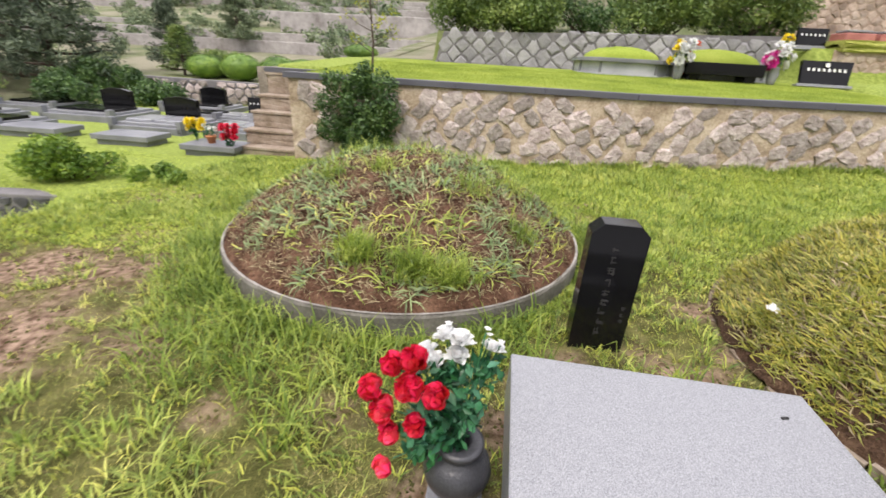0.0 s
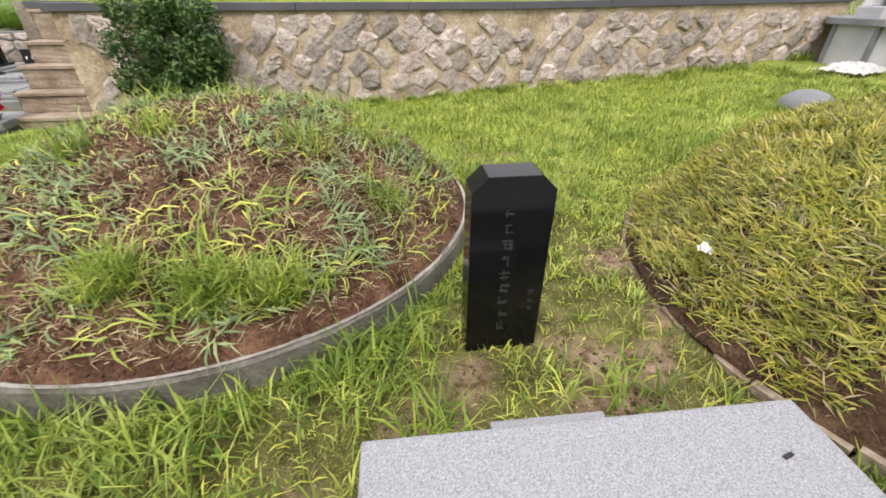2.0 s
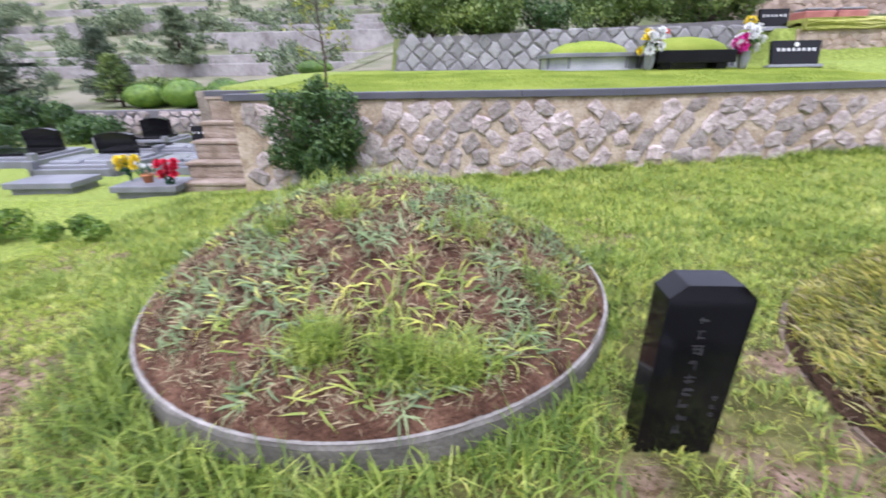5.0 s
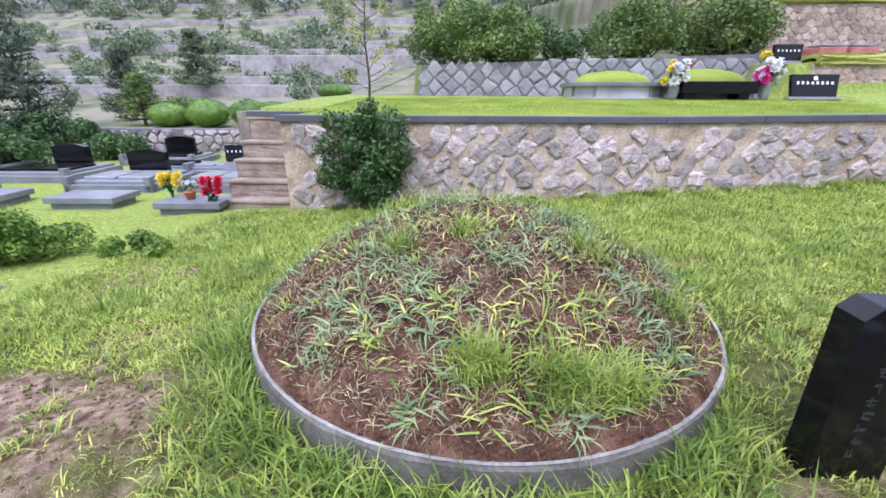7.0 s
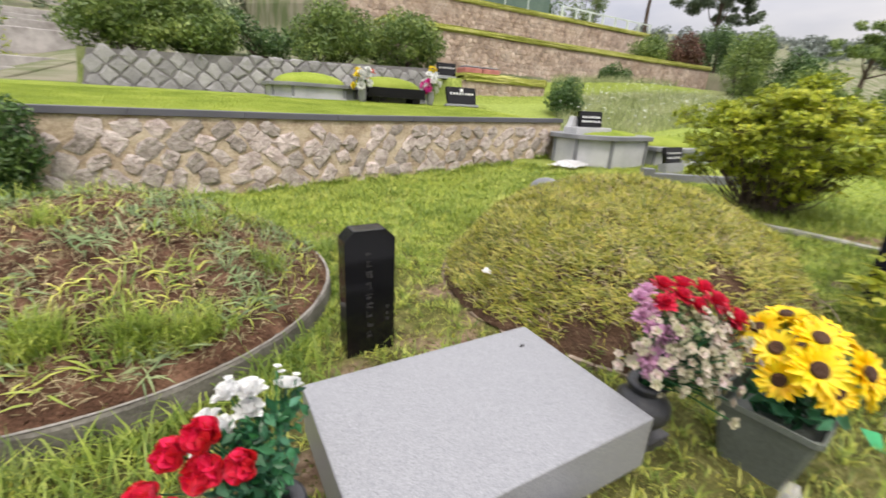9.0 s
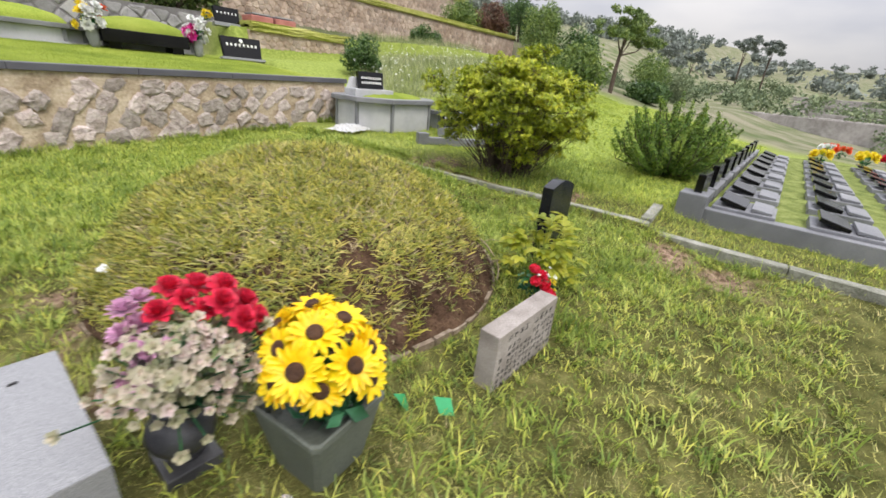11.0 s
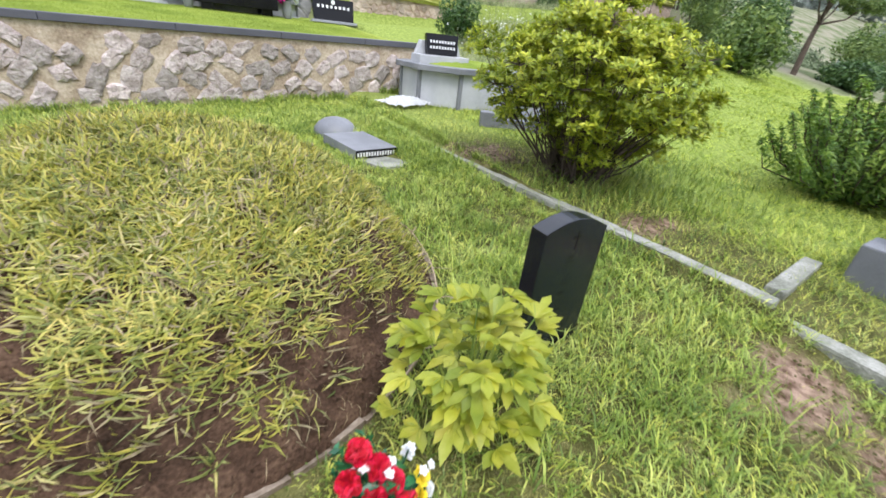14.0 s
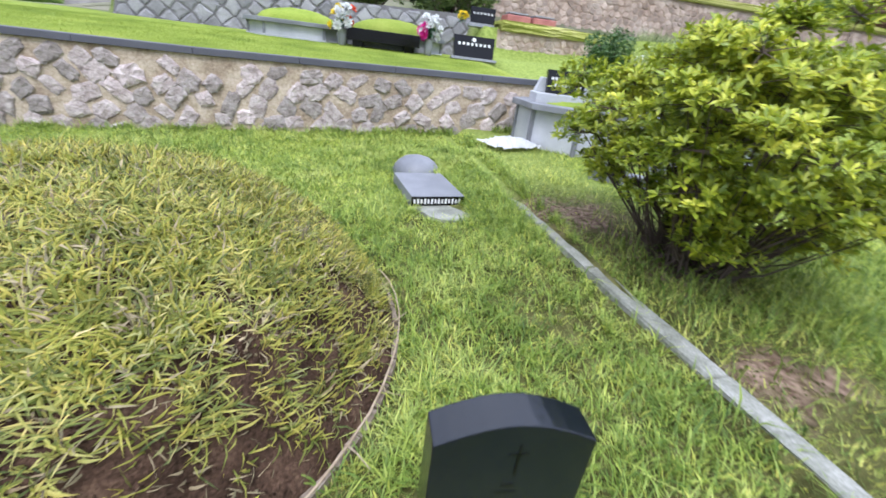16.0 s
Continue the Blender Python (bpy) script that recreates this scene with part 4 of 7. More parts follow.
rows_ = [[bm.verts.new(((r + random.uniform(-0.004, 0.004)) * math.cos(2 * math.pi * i / seg), (r + random.uniform(-0.004, 0.004)) * math.sin(2 * math.pi * i / seg), z + random.uniform(-0.006, 0.006) * (z > 0))) for i in range(seg)] for r, z in prof]
for a, b in zip(rows_, rows_[1:]):
    for i in range(seg):
        bm.faces.new((a[i], a[(i + 1) % seg], b[(i + 1) % seg], b[i]))
bmesh.ops.recalc_face_normals(bm, faces=bm.faces[:])
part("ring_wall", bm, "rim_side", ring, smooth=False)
# top edge in lighter concrete than the side, as if lit from above
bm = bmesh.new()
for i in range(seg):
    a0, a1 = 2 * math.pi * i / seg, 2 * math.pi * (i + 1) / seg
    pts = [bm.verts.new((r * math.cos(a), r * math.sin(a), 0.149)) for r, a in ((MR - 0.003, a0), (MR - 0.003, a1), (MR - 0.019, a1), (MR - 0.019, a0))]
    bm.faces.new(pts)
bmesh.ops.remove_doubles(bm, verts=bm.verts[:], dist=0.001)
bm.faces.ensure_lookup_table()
part("ring_top", bm, "concrete", ring, "worn concrete top edge in a paler, lit tone")


def mound1_z(x, y):
    q = np.clip(np.hypot(x - MX, y - MY) / (MR - 0.02), 0, 1)
    return 0.14 + 0.605 * (1 - q ** 2) ** 0.85 + 0.02 * noise2(x, y, 6.0, 1) * (1 - q ** 4) + 0.016 * noise2(x, y, 17.0, 3) * (1 - q ** 6) + 0.012 * noise2(x, y, 41.0, 5) * (1 - 0.6 * q ** 6) + 0.006 * noise2(x, y, 83.0, 9)


def disc(name, cx, cy, r, fn, mat, rings=110, segs=260):
    v = [(cx, cy, float(fn(cx, cy)))]
    q = (np.arange(1, rings + 1) / rings)[:, None] * r
    a = np.arange(segs)[None] * 2 * np.pi / segs
    px, py = cx + q * np.cos(a), cy + q * np.sin(a)
    v = np.concatenate([v, np.stack([px, py, fn(px, py)], -1).reshape(-1, 3)])
    f = [(0, 1 + i, 1 + (i + 1) % segs) for i in range(segs)]
    k = np.arange(rings - 1)[:, None] * segs + 1
    i, j = np.arange(segs)[None], (np.arange(segs)[None] + 1) % segs
    f = np.concatenate([f, np.stack([k + i, k + segs + i, k + segs + j], -1).reshape(-1, 3), np.stack([k + i, k + segs + j, k + j], -1).reshape(-1, 3)])
    return mesh_from(name, v, f, mat, True)


mound1 = tagged(new("earth_mound", disc("earth_mound", MX, MY, MR - 0.018, mound1_z, "soil", 120, 330)), "low round grave mound of red-brown bare earth", "grave mound")

# ---- the grassed mound ----
NX, NY, NR = 2.93, 2.24, 1.49


def mound2_z(x, y):
    d = np.hypot(x - NX, y - NY)
    q = np.clip(d / NR, 0, 1)
    return 0.04 + 0.035 * smooth(-0.8, 1, (np.asarray(x) - NX)) + 0.84 * (1 - q ** 2) ** 0.72 * (1 - 0.4 * smooth(0.74, 0.97, q)) + 0.018 * noise2(x, y, 5.0, 4) + 0.014 * noise2(x, y, 13.0, 2) + 0.006 * noise2(x, y, 47.0, 3)


mound2 = tagged(new("grass_mound", disc("grass_mound", NX, NY, NR, mound2_z, "soil_dark", 110, 300)), "tall rounded grave mound with yellow-green grass and bare soil foot", "grave mound")
ring2 = thing("stone_edging", NX, NY, 0, "thin weathered edging ring round the grassed grave mound", "edging")
seg = 60
for i in range(seg):
    a0, a1 = 2 * math.pi * (i + 0.04) / seg, 2 * math.pi * (i + 0.96) / seg
    zc = 0.08 + 0.03 * math.cos(a0) + random.uniform(-0.028, 0.014)
    bm = bmesh.new()
    vs = [bm.verts.new((r * math.cos(a), r * math.sin(a), z)) for a in (a0, a1) for r, z in ((NR - 0.015, -0.15), (NR + 0.018, -0.15), (NR + 0.018, zc + random.uniform(-0.012, 0.006)), (NR - 0.012, zc + random.uniform(-0.01, 0.008)))]
    for q in ((0, 1, 2, 3), (7, 6, 5, 4), (0, 4, 5, 1), (1, 5, 6, 2), (2, 6, 7, 3), (3, 7, 4, 0)):
        bm.faces.new([vs[k] for k in q])
    bmesh.ops.recalc_face_normals(bm, faces=bm.faces[:])
    part("edging_tile", bm, "old_tile", ring2)


# a dry vine lying along the edging
vine = thing("dry_vine", NX, NY, 0, "pale dry vine lying along the mound edging", "vine")
r = random.Random(5)
bm = bmesh.new()
run = [radians(-62 + 3.2 * k) for k in range(27)]
tube(bm, [((NR + 0.02 + 0.016 * math.sin(5 * a)) * math.cos(a), (NR + 0.02 + 0.016 * math.sin(5 * a)) * math.sin(a), 0.118 + 0.03 * math.cos(a) + r.uniform(-0.006, 0.01)) for a in run], 0.006, 0.004, 6)
part("stem", bm, "dry_vine", vine)
for k in (4, 9, 13, 19):
    a = run[k]
    o = Vector((NR * math.cos(a), NR * math.sin(a), 0.14))
    part("twig", tube(bmesh.new(), [tuple(o), tuple(o + Vector((r.uniform(-0.1, 0.06), r.uniform(-0.12, 0.02), 0.05))), tuple(o + Vector((r.uniform(-0.2, 0.1), r.uniform(-0.25, -0.05), 0.04)))], 0.004, 0.002, 5), "dry_vine", vine)

# ---- stones of the two near graves ----
slab = thing("altar_slab", 0.70, 1.112, 0, "thick pale grey granite offering slab on two low feet", "stone table")
part("slab", block(-0.567, 0.567, -0.378, 0.378, 0.125, 0.356, 0.007), "granite", slab)
for x in (-0.36, 0.36):
    part("foot", block(x - 0.13, x + 0.13, -0.26, 0.26, -0.1, 0.125, 0.01), "granite_mid", slab)
mark = thing("leaf_scrap", 1.126, 1.341, 0.357, "tiny dark dried leaf scrap on the granite slab", "leaf", 15)
part("blade", block(-0.014, 0.014, -0.005, 0.005, -0.001, 0.005, 0.002), "engrave", mark)
rear = thing("stone_block", 0.66, 1.53, 0, "small pale granite block behind the offering slab", "stone block")
part("block", block(-0.175, 0.175, -0.09, 0.09, -0.1, 0.2, 0.008), "granite", rear)
incense = thing("incense_stone", 0.80, 0.60, 0, "small pale granite incense stone before the slab", "stone block")
part("block", block(-0.11, 0.11, -0.09, 0.09, -0.1, 0.2, 0.008), "granite", incense)

post = thing("grave_marker", 0.638, 2.14, 0, "upright polished black stone grave marker with clipped corners", "gravestone", 0.5)
w2 = 0.146
bm = prism([(-w2, -0.15), (w2, -0.15), (w2, 0.722), (w2 - 0.055, 0.775), (-w2 + 0.055, 0.775), (-w2, 0.722)], -0.05, 0.075, 0.003)
part("stone", bm, "black", post)
bm = bmesh.new()
r = random.Random(4)
for k in range(9):
    glyph(bm, -0.008 + r.uniform(-0.003, 0.003), 0.64 - k * 0.062, 0.046, -0.05, r)
for k in range(3):
    glyph(bm, 0.1, 0.3 - k * 0.04, 0.024, -0.05, r)
tagged(part("inscription", bm, "engrave", post, "faint engraved column of worn characters"), kind="stuff")

head = thing("headstone", 4.565, 0.935, 0.0, "dark blue-grey headstone with an arched top and engraved cross", "gravestone", -2)
arch = [(-0.192, -0.15), (0.192, -0.15)] + [(0.192 - 0.384 * i / 10, 0.735 + 0.055 * math.sin(math.pi * i / 10)) for i in range(11)]
bm = prism(arch, -0.03, 0.07, 0.004)
part("stone", bm, "slate", head)
bm = bmesh.new()
bars(bm, [(0.01, 0.68, 0.008, 0.10), (0.01, 0.70, 0.05, 0.008), (0.0, 0.595, 0.03, 0.012), (0.0, 0.57, 0.05, 0.008)] + [(0.0 + random.uniform(-0.02, 0.02), 0.5 - 0.05 * k, random.choice((0.03, 0.012)), 0.008) for k in range(7)], -0.03, 0.0015)
tagged(part("inscription", bm, "black", head, "engraved cross and worn characters"), kind="stuff")

tab = thing("inscribed_tablet", 2.995, 0.337, 0, "low weathered granite tablet with rows of dark carved characters", "gravestone", 0)
part("stone", block(-0.315, 0.315, -0.058, 0.058, -0.15, 0.378, 0.006), "granite_old", tab)
bm = bmesh.new()
r = random.Random(11)
for k in range(9):
    if k != 4:
        glyph(bm, -0.2 + k * 0.055, 0.325, 0.04, -0.058, r)
for row in range(6):
    for k in range(14):
        if (row, k) in ((0, 0), (0, 1), (5, 12), (5, 13)) or r.random() < 0.1:
            continue
        glyph(bm, -0.275 + k * 0.0425, 0.265 - row * 0.042, 0.031, -0.058, r)
tagged(part("inscription", bm, "ink", tab, "dark unreadable carved characters"), kind="stuff")


# ---- flowers ----
def petal_mesh(name, length, width, cup, mat, ruffle=0.0, fine=True):
    """A cupped petal that grows along x and opens towards z."""
    bm = bmesh.new()
    rows = []
    n_row, across = (5, (-1, -0.5, 0, 0.5, 1)) if fine else (2, (-1, 0, 1))
    for i in range(n_row + 1):
        t = i / n_row
        w = width * math.sin(math.pi * min(1.0, 0.2 + 0.66 * t)) ** 0.6
        rows.append([bm.verts.new((length * (t - 0.16 * s * s * t), w * s * 0.5, length * cup * (t * t - 0.45 * t ** 5) + cup * 0.6 * s * s * width * 0.5 + ruffle * math.sin(9 * s + 5 * t) * t)) for s in across])
    for a, b in zip(rows, rows[1:]):
        for j in range(len(across) - 1):
            bm.faces.new((a[j], b[j], b[j + 1], a[j + 1]))
    return finish(name, bm, mat, True)


def blossom(name, rings, mat, core=0.0, core_mat=None):
    """Petals in rings (count, length, width, cup, tilt degrees, lift), joined into one blossom mesh that opens along z."""
    bm = bmesh.new()
    r = random.Random(name)
    for count, length, width, cup, tilt, lift in rings:
        pm = petal_mesh("petal", length, width, cup, mat, 0.06 * width, name in ("rose", "white_bloom", "sun_rays"))
        for k in range(count):
            part_bm = bmesh.new()
            part_bm.from_mesh(pm)
            part_bm.transform(Matrix.Rotation(radians(360 * k / count + r.uniform(-9, 9) + 1.7 * tilt), 4, "Z") @ pose(0, 0, lift, 0, -tilt + r.uniform(-7, 7), 0))
            tmp = bpy.data.meshes.new("tmp")
            part_bm.to_mesh(tmp)
            part_bm.free()
            bm.from_mesh(tmp)
            bpy.data.meshes.remove(tmp)
        bpy.data.meshes.remove(pm)
    return finish(name, bm, mat, True)


ROSE = blossom("rose", [(5, 0.033, 0.054, 0.6, 22, 0.0), (5, 0.032, 0.050, 0.85, 40, 0.002), (4, 0.030, 0.042, 1.0, 56, 0.004), (4, 0.027, 0.032, 1.0, 68, 0.005), (3, 0.024, 0.022, 0.7, 80, 0.006), (3, 0.021, 0.013, 0.4, 86, 0.007)], "red")
MUM = blossom("white_bloom", [(8, 0.042, 0.036, 0.35, 12, 0.0), (7, 0.038, 0.034, 0.5, 34, 0.004), (6, 0.032, 0.03, 0.6, 56, 0.006), (4, 0.024, 0.022, 0.5, 76, 0.008)], "white")
LILAC = blossom("lilac_bloom", [(10, 0.03, 0.014, 0.2, 5, 0.0), (10, 0.028, 0.013, 0.3, 30, 0.003), (8, 0.024, 0.012, 0.4, 52, 0.005), (6, 0.018, 0.010, 0.4, 74, 0.006)], "lilac")
CARN = blossom("carnation", [(9, 0.032, 0.026, 0.2, 0, 0.0), (9, 0.030, 0.024, 0.3, 28, 0.003), (8, 0.026, 0.022, 0.4, 50, 0.005), (6, 0.022, 0.018, 0.4, 72, 0.007)], "crimson")
SUNRAY = blossom("sun_rays", [(15, 0.08, 0.024, 0.16, 2, 0.0), (14, 0.073, 0.023, 0.12, 9, 0.004), (13, 0.058, 0.018, 0.1, 15, 0.006)], "sunny")
SMALL = blossom("small_white", [(5, 0.013, 0.012, 0.2, 18, 0.0), (4, 0.009, 0.008, 0.3, 50, 0.001)], "cream")
SMALLW = blossom("small_bright", [(5, 0.014, 0.012, 0.2, 18, 0.0), (4, 0.009, 0.008, 0.3, 50, 0.001)], "white")
MAG = blossom("magenta_bloom", [(8, 0.09, 0.07, 0.35, 12, 0.0), (7, 0.08, 0.06, 0.5, 40, 0.01), (5, 0.06, 0.05, 0.5, 68, 0.015)], "magenta")
YEL = blossom("yellow_bloom", [(8, 0.08, 0.06, 0.35, 12, 0.0), (7, 0.07, 0.05, 0.5, 40, 0.01), (5, 0.05, 0.04, 0.5, 68, 0.015)], "lemon")
WHT = blossom("large_white_bloom", [(8, 0.08, 0.05, 0.3, 12, 0.0), (7, 0.07, 0.05, 0.45, 40, 0.01), (5, 0.05, 0.04, 0.5, 68, 0.015)], "white")
ORG = blossom("orange_bloom", [(8, 0.08, 0.06, 0.35, 12, 0.0), (7, 0.07, 0.05, 0.5, 40, 0.01)], "orange")
REDB = blossom("red_bloom", [(8, 0.09, 0.07, 0.35, 12, 0.0), (7, 0.08, 0.06, 0.5, 40, 0.01), (5, 0.06, 0.05, 0.5, 68, 0.015)], "crimson")


def facing(place, way, spin=0.0, size=1.0):
    q = Vector(way).normalized().to_track_quat("Z", "Y").to_matrix().to_4x4()
    return Matrix.Translation(place) @ q @ Matrix.Rotation(spin, 4, "Z") @ Matrix.Scale(size, 4)


def bouquet(name, root, label, blooms, greens, leaf="plastic_leaf", leaf_size=0.05, n_leaf=160):
    """blooms: (name, mesh, place, size); greens: clumps (x, y, z, r) of leaves. Places are in the world."""
    b = thing(name, *root, label, "flowers")
    r = random.Random(name)
    o = Vector(root)
    stems = bmesh.new()
    for bn, mesh, p, size in blooms:
        p = Vector(p) - o
        way = (p - Vector((0, 0, 0.12))).normalized() + Vector((r.uniform(-0.25, 0.25), -0.35 + r.uniform(-0.2, 0.2), 0.25))
        piece(bn, mesh, b, facing(p, way, r.uniform(0, 6), size))
        tube(stems, [(r.uniform(-0.02, 0.02), r.uniform(-0.02, 0.02), 0.0), tuple(p * 0.5 + Vector((0, 0, 0.03))), tuple(p - way.normalized() * 0.012)], 0.003, 0.003, 5)
    part("stem_bundle", stems, "plastic_leaf", b)
    c = [(x - o.x, y - o.y, z - o.z, q) for x, y, z, q in greens]
    w, d = clump_points(c, n_leaf, shell=0.1)
    piece("foliage", leaves_mesh("foliage", w, d, leaf_size, leaf, 0.5, 0.9), b)
    return b


def urn(x, y, z, label, foot="granite_mid"):
    u = thing("stone_urn", x, y, z, label, "vase", group="grave urns")
    part("foot", column([(-0.1, -0.1), (0.1, -0.1), (0.1, 0.1), (-0.1, 0.1)], -0.05, 0.05, 0.006), foot, u, "square granite foot")
    body = lathe([(0.055, 0.05), (0.065, 0.06), (0.055, 0.075), (0.085, 0.10), (0.112, 0.14), (0.12, 0.175), (0.112, 0.21), (0.088, 0.24), (0.07, 0.252), (0.068, 0.262), (0.078, 0.275), (0.086, 0.29), (0.084, 0.302), (0.072, 0.306), (0.045, 0.304), (0.036, 0.295), (0.034, 0.2)], 40)
    part("body", body, "urn", u, smooth=True)
    return u


urn(-0.03, 1.05, 0.0, "round dark polished stone flower urn beside the slab")
bouquet("rose_bouquet", (-0.03, 1.05, 0.285), "artificial red roses and white blooms in a stone urn", [("rose", ROSE, p, s) for p, s in zip(
    [(-0.167, 0.97, 0.663), (-0.171, 0.955, 0.577), (-0.097, 0.96, 0.559), (-0.243, 0.955, 0.483), (-0.287, 0.965, 0.553), (-0.223, 0.95, 0.408), (-0.228, 0.98, 0.628), (-0.15, 0.96, 0.443), (-0.248, 0.955, 0.261)], (1.6, 1.7, 1.55, 1.65, 1.55, 1.45, 1.5, 1.4, 1.4))]
    + [("white_bloom", MUM, p, s) for p, s in zip([(-0.169, 1.15, 0.557), (-0.112, 1.16, 0.626), (-0.062, 1.14, 0.631), (-0.136, 1.12, 0.547), (-0.07, 1.13, 0.575), (-0.189, 1.13, 0.516), (0.035, 1.17, 0.598), (0.06, 1.2, 0.575)], (1.2, 1.15, 1.2, 1.15, 1.15, 1.05, 0.95, 0.8))]
    + [("spray", SMALLW, (-0.15 + 0.03 * k + 0.01 * (k % 3), 1.18, 0.605 + 0.022 * ((k * 7) % 4)), 1.1) for k in range(8)],
    [(-0.13, 1.04, 0.52, 0.08), (-0.05, 1.1, 0.53, 0.08), (0.04, 1.14, 0.54, 0.06), (-0.15, 0.98, 0.40, 0.08), (-0.09, 1.03, 0.42, 0.09), (-0.14, 1.0, 0.3, 0.07), (-0.02, 1.07, 0.42, 0.07), (-0.07, 1.04, 0.34, 0.07)], n_leaf=560, leaf_size=0.052)

# dark stone on this foot stands in for shade under the flowers
urn(1.50, 0.92, 0.02, "round dark polished stone flower urn holding a mixed bouquet", "urn")
r = random.Random(21)
cream = [(1.53 + r.gauss(0, 0.115), 0.81 + r.gauss(0, 0.085), 0.55 + r.gauss(0, 0.07)) for _ in range(300)]
cream += [(1.63 + r.gauss(0, 0.07), 0.78 + r.gauss(0, 0.05), 0.42 + r.gauss(0, 0.045)) for _ in range(80)]
bouquet("mixed_bouquet", (1.50, 0.92, 0.305), "artificial lilac, red and cream blossoms drooping from an urn", [("lilac_bloom", LILAC, p, s) for p, s in zip(
    [(1.42, 0.99, 0.70), (1.45, 0.96, 0.65), (1.47, 1.0, 0.72), (1.43, 0.86, 0.55), (1.38, 0.88, 0.5), (1.45, 0.87, 0.59), (1.40, 0.95, 0.64), (1.41, 0.9, 0.60), (1.48, 0.84, 0.60), (1.42, 0.83, 0.48), (1.39, 0.86, 0.45)], (1.8, 1.8, 1.7, 1.9, 1.7, 1.8, 1.7, 1.7, 1.7, 1.6, 1.6))]
    + [("carnation", CARN, p, s) for p, s in zip([(1.56, 1.0, 0.73), (1.63, 0.955, 0.735), (1.70, 0.91, 0.73), (1.50, 0.93, 0.69), (1.66, 0.83, 0.715), (1.74, 0.85, 0.68), (1.74, 0.77, 0.65), (1.69, 0.755, 0.67), (1.58, 0.92, 0.715), (1.61, 0.86, 0.69), (1.76, 0.80, 0.60)], (1.8, 1.85, 1.85, 1.65, 1.85, 1.8, 1.75, 1.75, 1.6, 1.6, 1.6))]
    + [("cream_spray", SMALL, p, r.uniform(1.3, 2.4)) for p in cream],
    [(1.52, 0.92, 0.52, 0.10), (1.50, 0.84, 0.43, 0.08), (1.55, 0.9, 0.62, 0.08), (1.54, 0.82, 0.55, 0.12), (1.62, 0.80, 0.46, 0.11)], "bluegreen", n_leaf=700, leaf_size=0.04)

planter = thing("planter", 1.875, 0.575, 0.0, "grey tapered square planter on the grass with sunflowers", "planter", 8)
bm = bmesh.new()
rings_ = []
for s, z in ((0.122, 0.0), (0.176, 0.31), (0.184, 0.31), (0.184, 0.335), (0.172, 0.335), (0.16, 0.25)):
    c = 0.02
    rings_.append([bm.verts.new((x, y, z)) for x, y in ((-s, -s + c), (-s + c, -s), (s - c, -s), (s, -s + c), (s, s - c), (s - c, s), (-s + c, s), (-s, s - c))])
for a, b in zip(rings_, rings_[1:]):
    for i in range(8):
        bm.faces.new((a[i], a[(i + 1) % 8], b[(i + 1) % 8], b[i]))
bm.faces.new(rings_[0][::-1])
bm.faces.new(rings_[-1])
part("shell", bm, "bucket", planter)
sun_bouquet = thing("sunflowers", 1.90, 0.575, 0.31, "bunch of artificial yellow sunflowers with brown centres", "flowers")
discm = finish("seed_disc", lathe([(0.001, -0.006), (0.022, -0.006), (0.025, 0.004), (0.019, 0.011), (0.01, 0.009), (0.001, 0.008)], 18), "brown", True)
stems = bmesh.new()
r = random.Random(8)
for p, s, way in (((1.726, 0.469, 0.597), 1.15, (-0.55, -0.5, 0.6)), ((1.752, 0.606, 0.60), 1.0, (-0.7, -0.1, 0.55)), ((1.882, 0.384, 0.59), 1.1, (-0.1, -0.75, 0.55)), ((1.83, 0.52, 0.665), 1.1, (-0.3, -0.35, 0.85)), ((1.916, 0.66, 0.675), 1.0, (-0.15, 0.2, 0.9)), ((1.80, 0.69, 0.63), 0.95, (-0.6, 0.4, 0.6)), ((1.95, 0.53, 0.665), 1.05, (0.15, -0.25, 0.9)), ((1.98, 0.43, 0.585), 1.05, (0.4, -0.6, 0.55)), ((2.04, 0.55, 0.59), 1.0, (0.7, -0.1, 0.5)), ((2.01, 0.67, 0.61), 0.95, (0.5, 0.4, 0.6)), ((1.90, 0.75, 0.58), 0.9, (-0.1, 0.8, 0.4)), ((1.78, 0.42, 0.53), 1.05, (-0.5, -0.75, 0.3)), ((1.70, 0.55, 0.515), 0.95, (-0.85, -0.2, 0.25)), ((1.94, 0.37, 0.51), 0.95, (0.15, -0.9, 0.3))):
    q = Vector(p) - Vector((1.90, 0.575, 0.31))
    fm = piece("sunflower", SUNRAY, sun_bouquet, facing(q, way, r.uniform(0, 6), s * 1.12))
    piece("seed_disc", discm, fm, pose(0, 0, 0.014), "dark brown seed disc")
    tube(stems, [(0, 0, -0.05), tuple(q * 0.5), tuple(q - Vector(way).normalized() * 0.008)], 0.004, 0.004, 5)
part("stem_bundle", stems, "plastic_leaf", sun_bouquet)
w, d = clump_points([(0, -0.06, 0.07, 0.13), (-0.05, 0, 0.09, 0.13), (0.08, -0.04, 0.08, 0.13)], 130, shell=0.3)
piece("foliage", leaves_mesh("foliage", w, d, 0.10, "plastic_leaf", 0.6, 0.7), sun_bouquet)
for x, y, a in ((2.40, 0.36, 10), (2.28, 0.52, 70)):
    lf = thing("fallen_leaf", x, y, float(ground_z(x, y)) + 0.045, "bright green fallen artificial leaf in the grass", "leaf", a, "fallen artificial leaves")
    piece("blade", leaves_mesh("fallen_blade", np.zeros((1, 3)), np.array([[-0.4, -0.6, 0.6]]), 0.125, "spring_leaf", 0.66, 0.1), lf)

candle = thing("wrapped_candle", 1.52, 0.345, 0.03, "pale candle wrapped in clear film leaning in grass", "candle", 0)
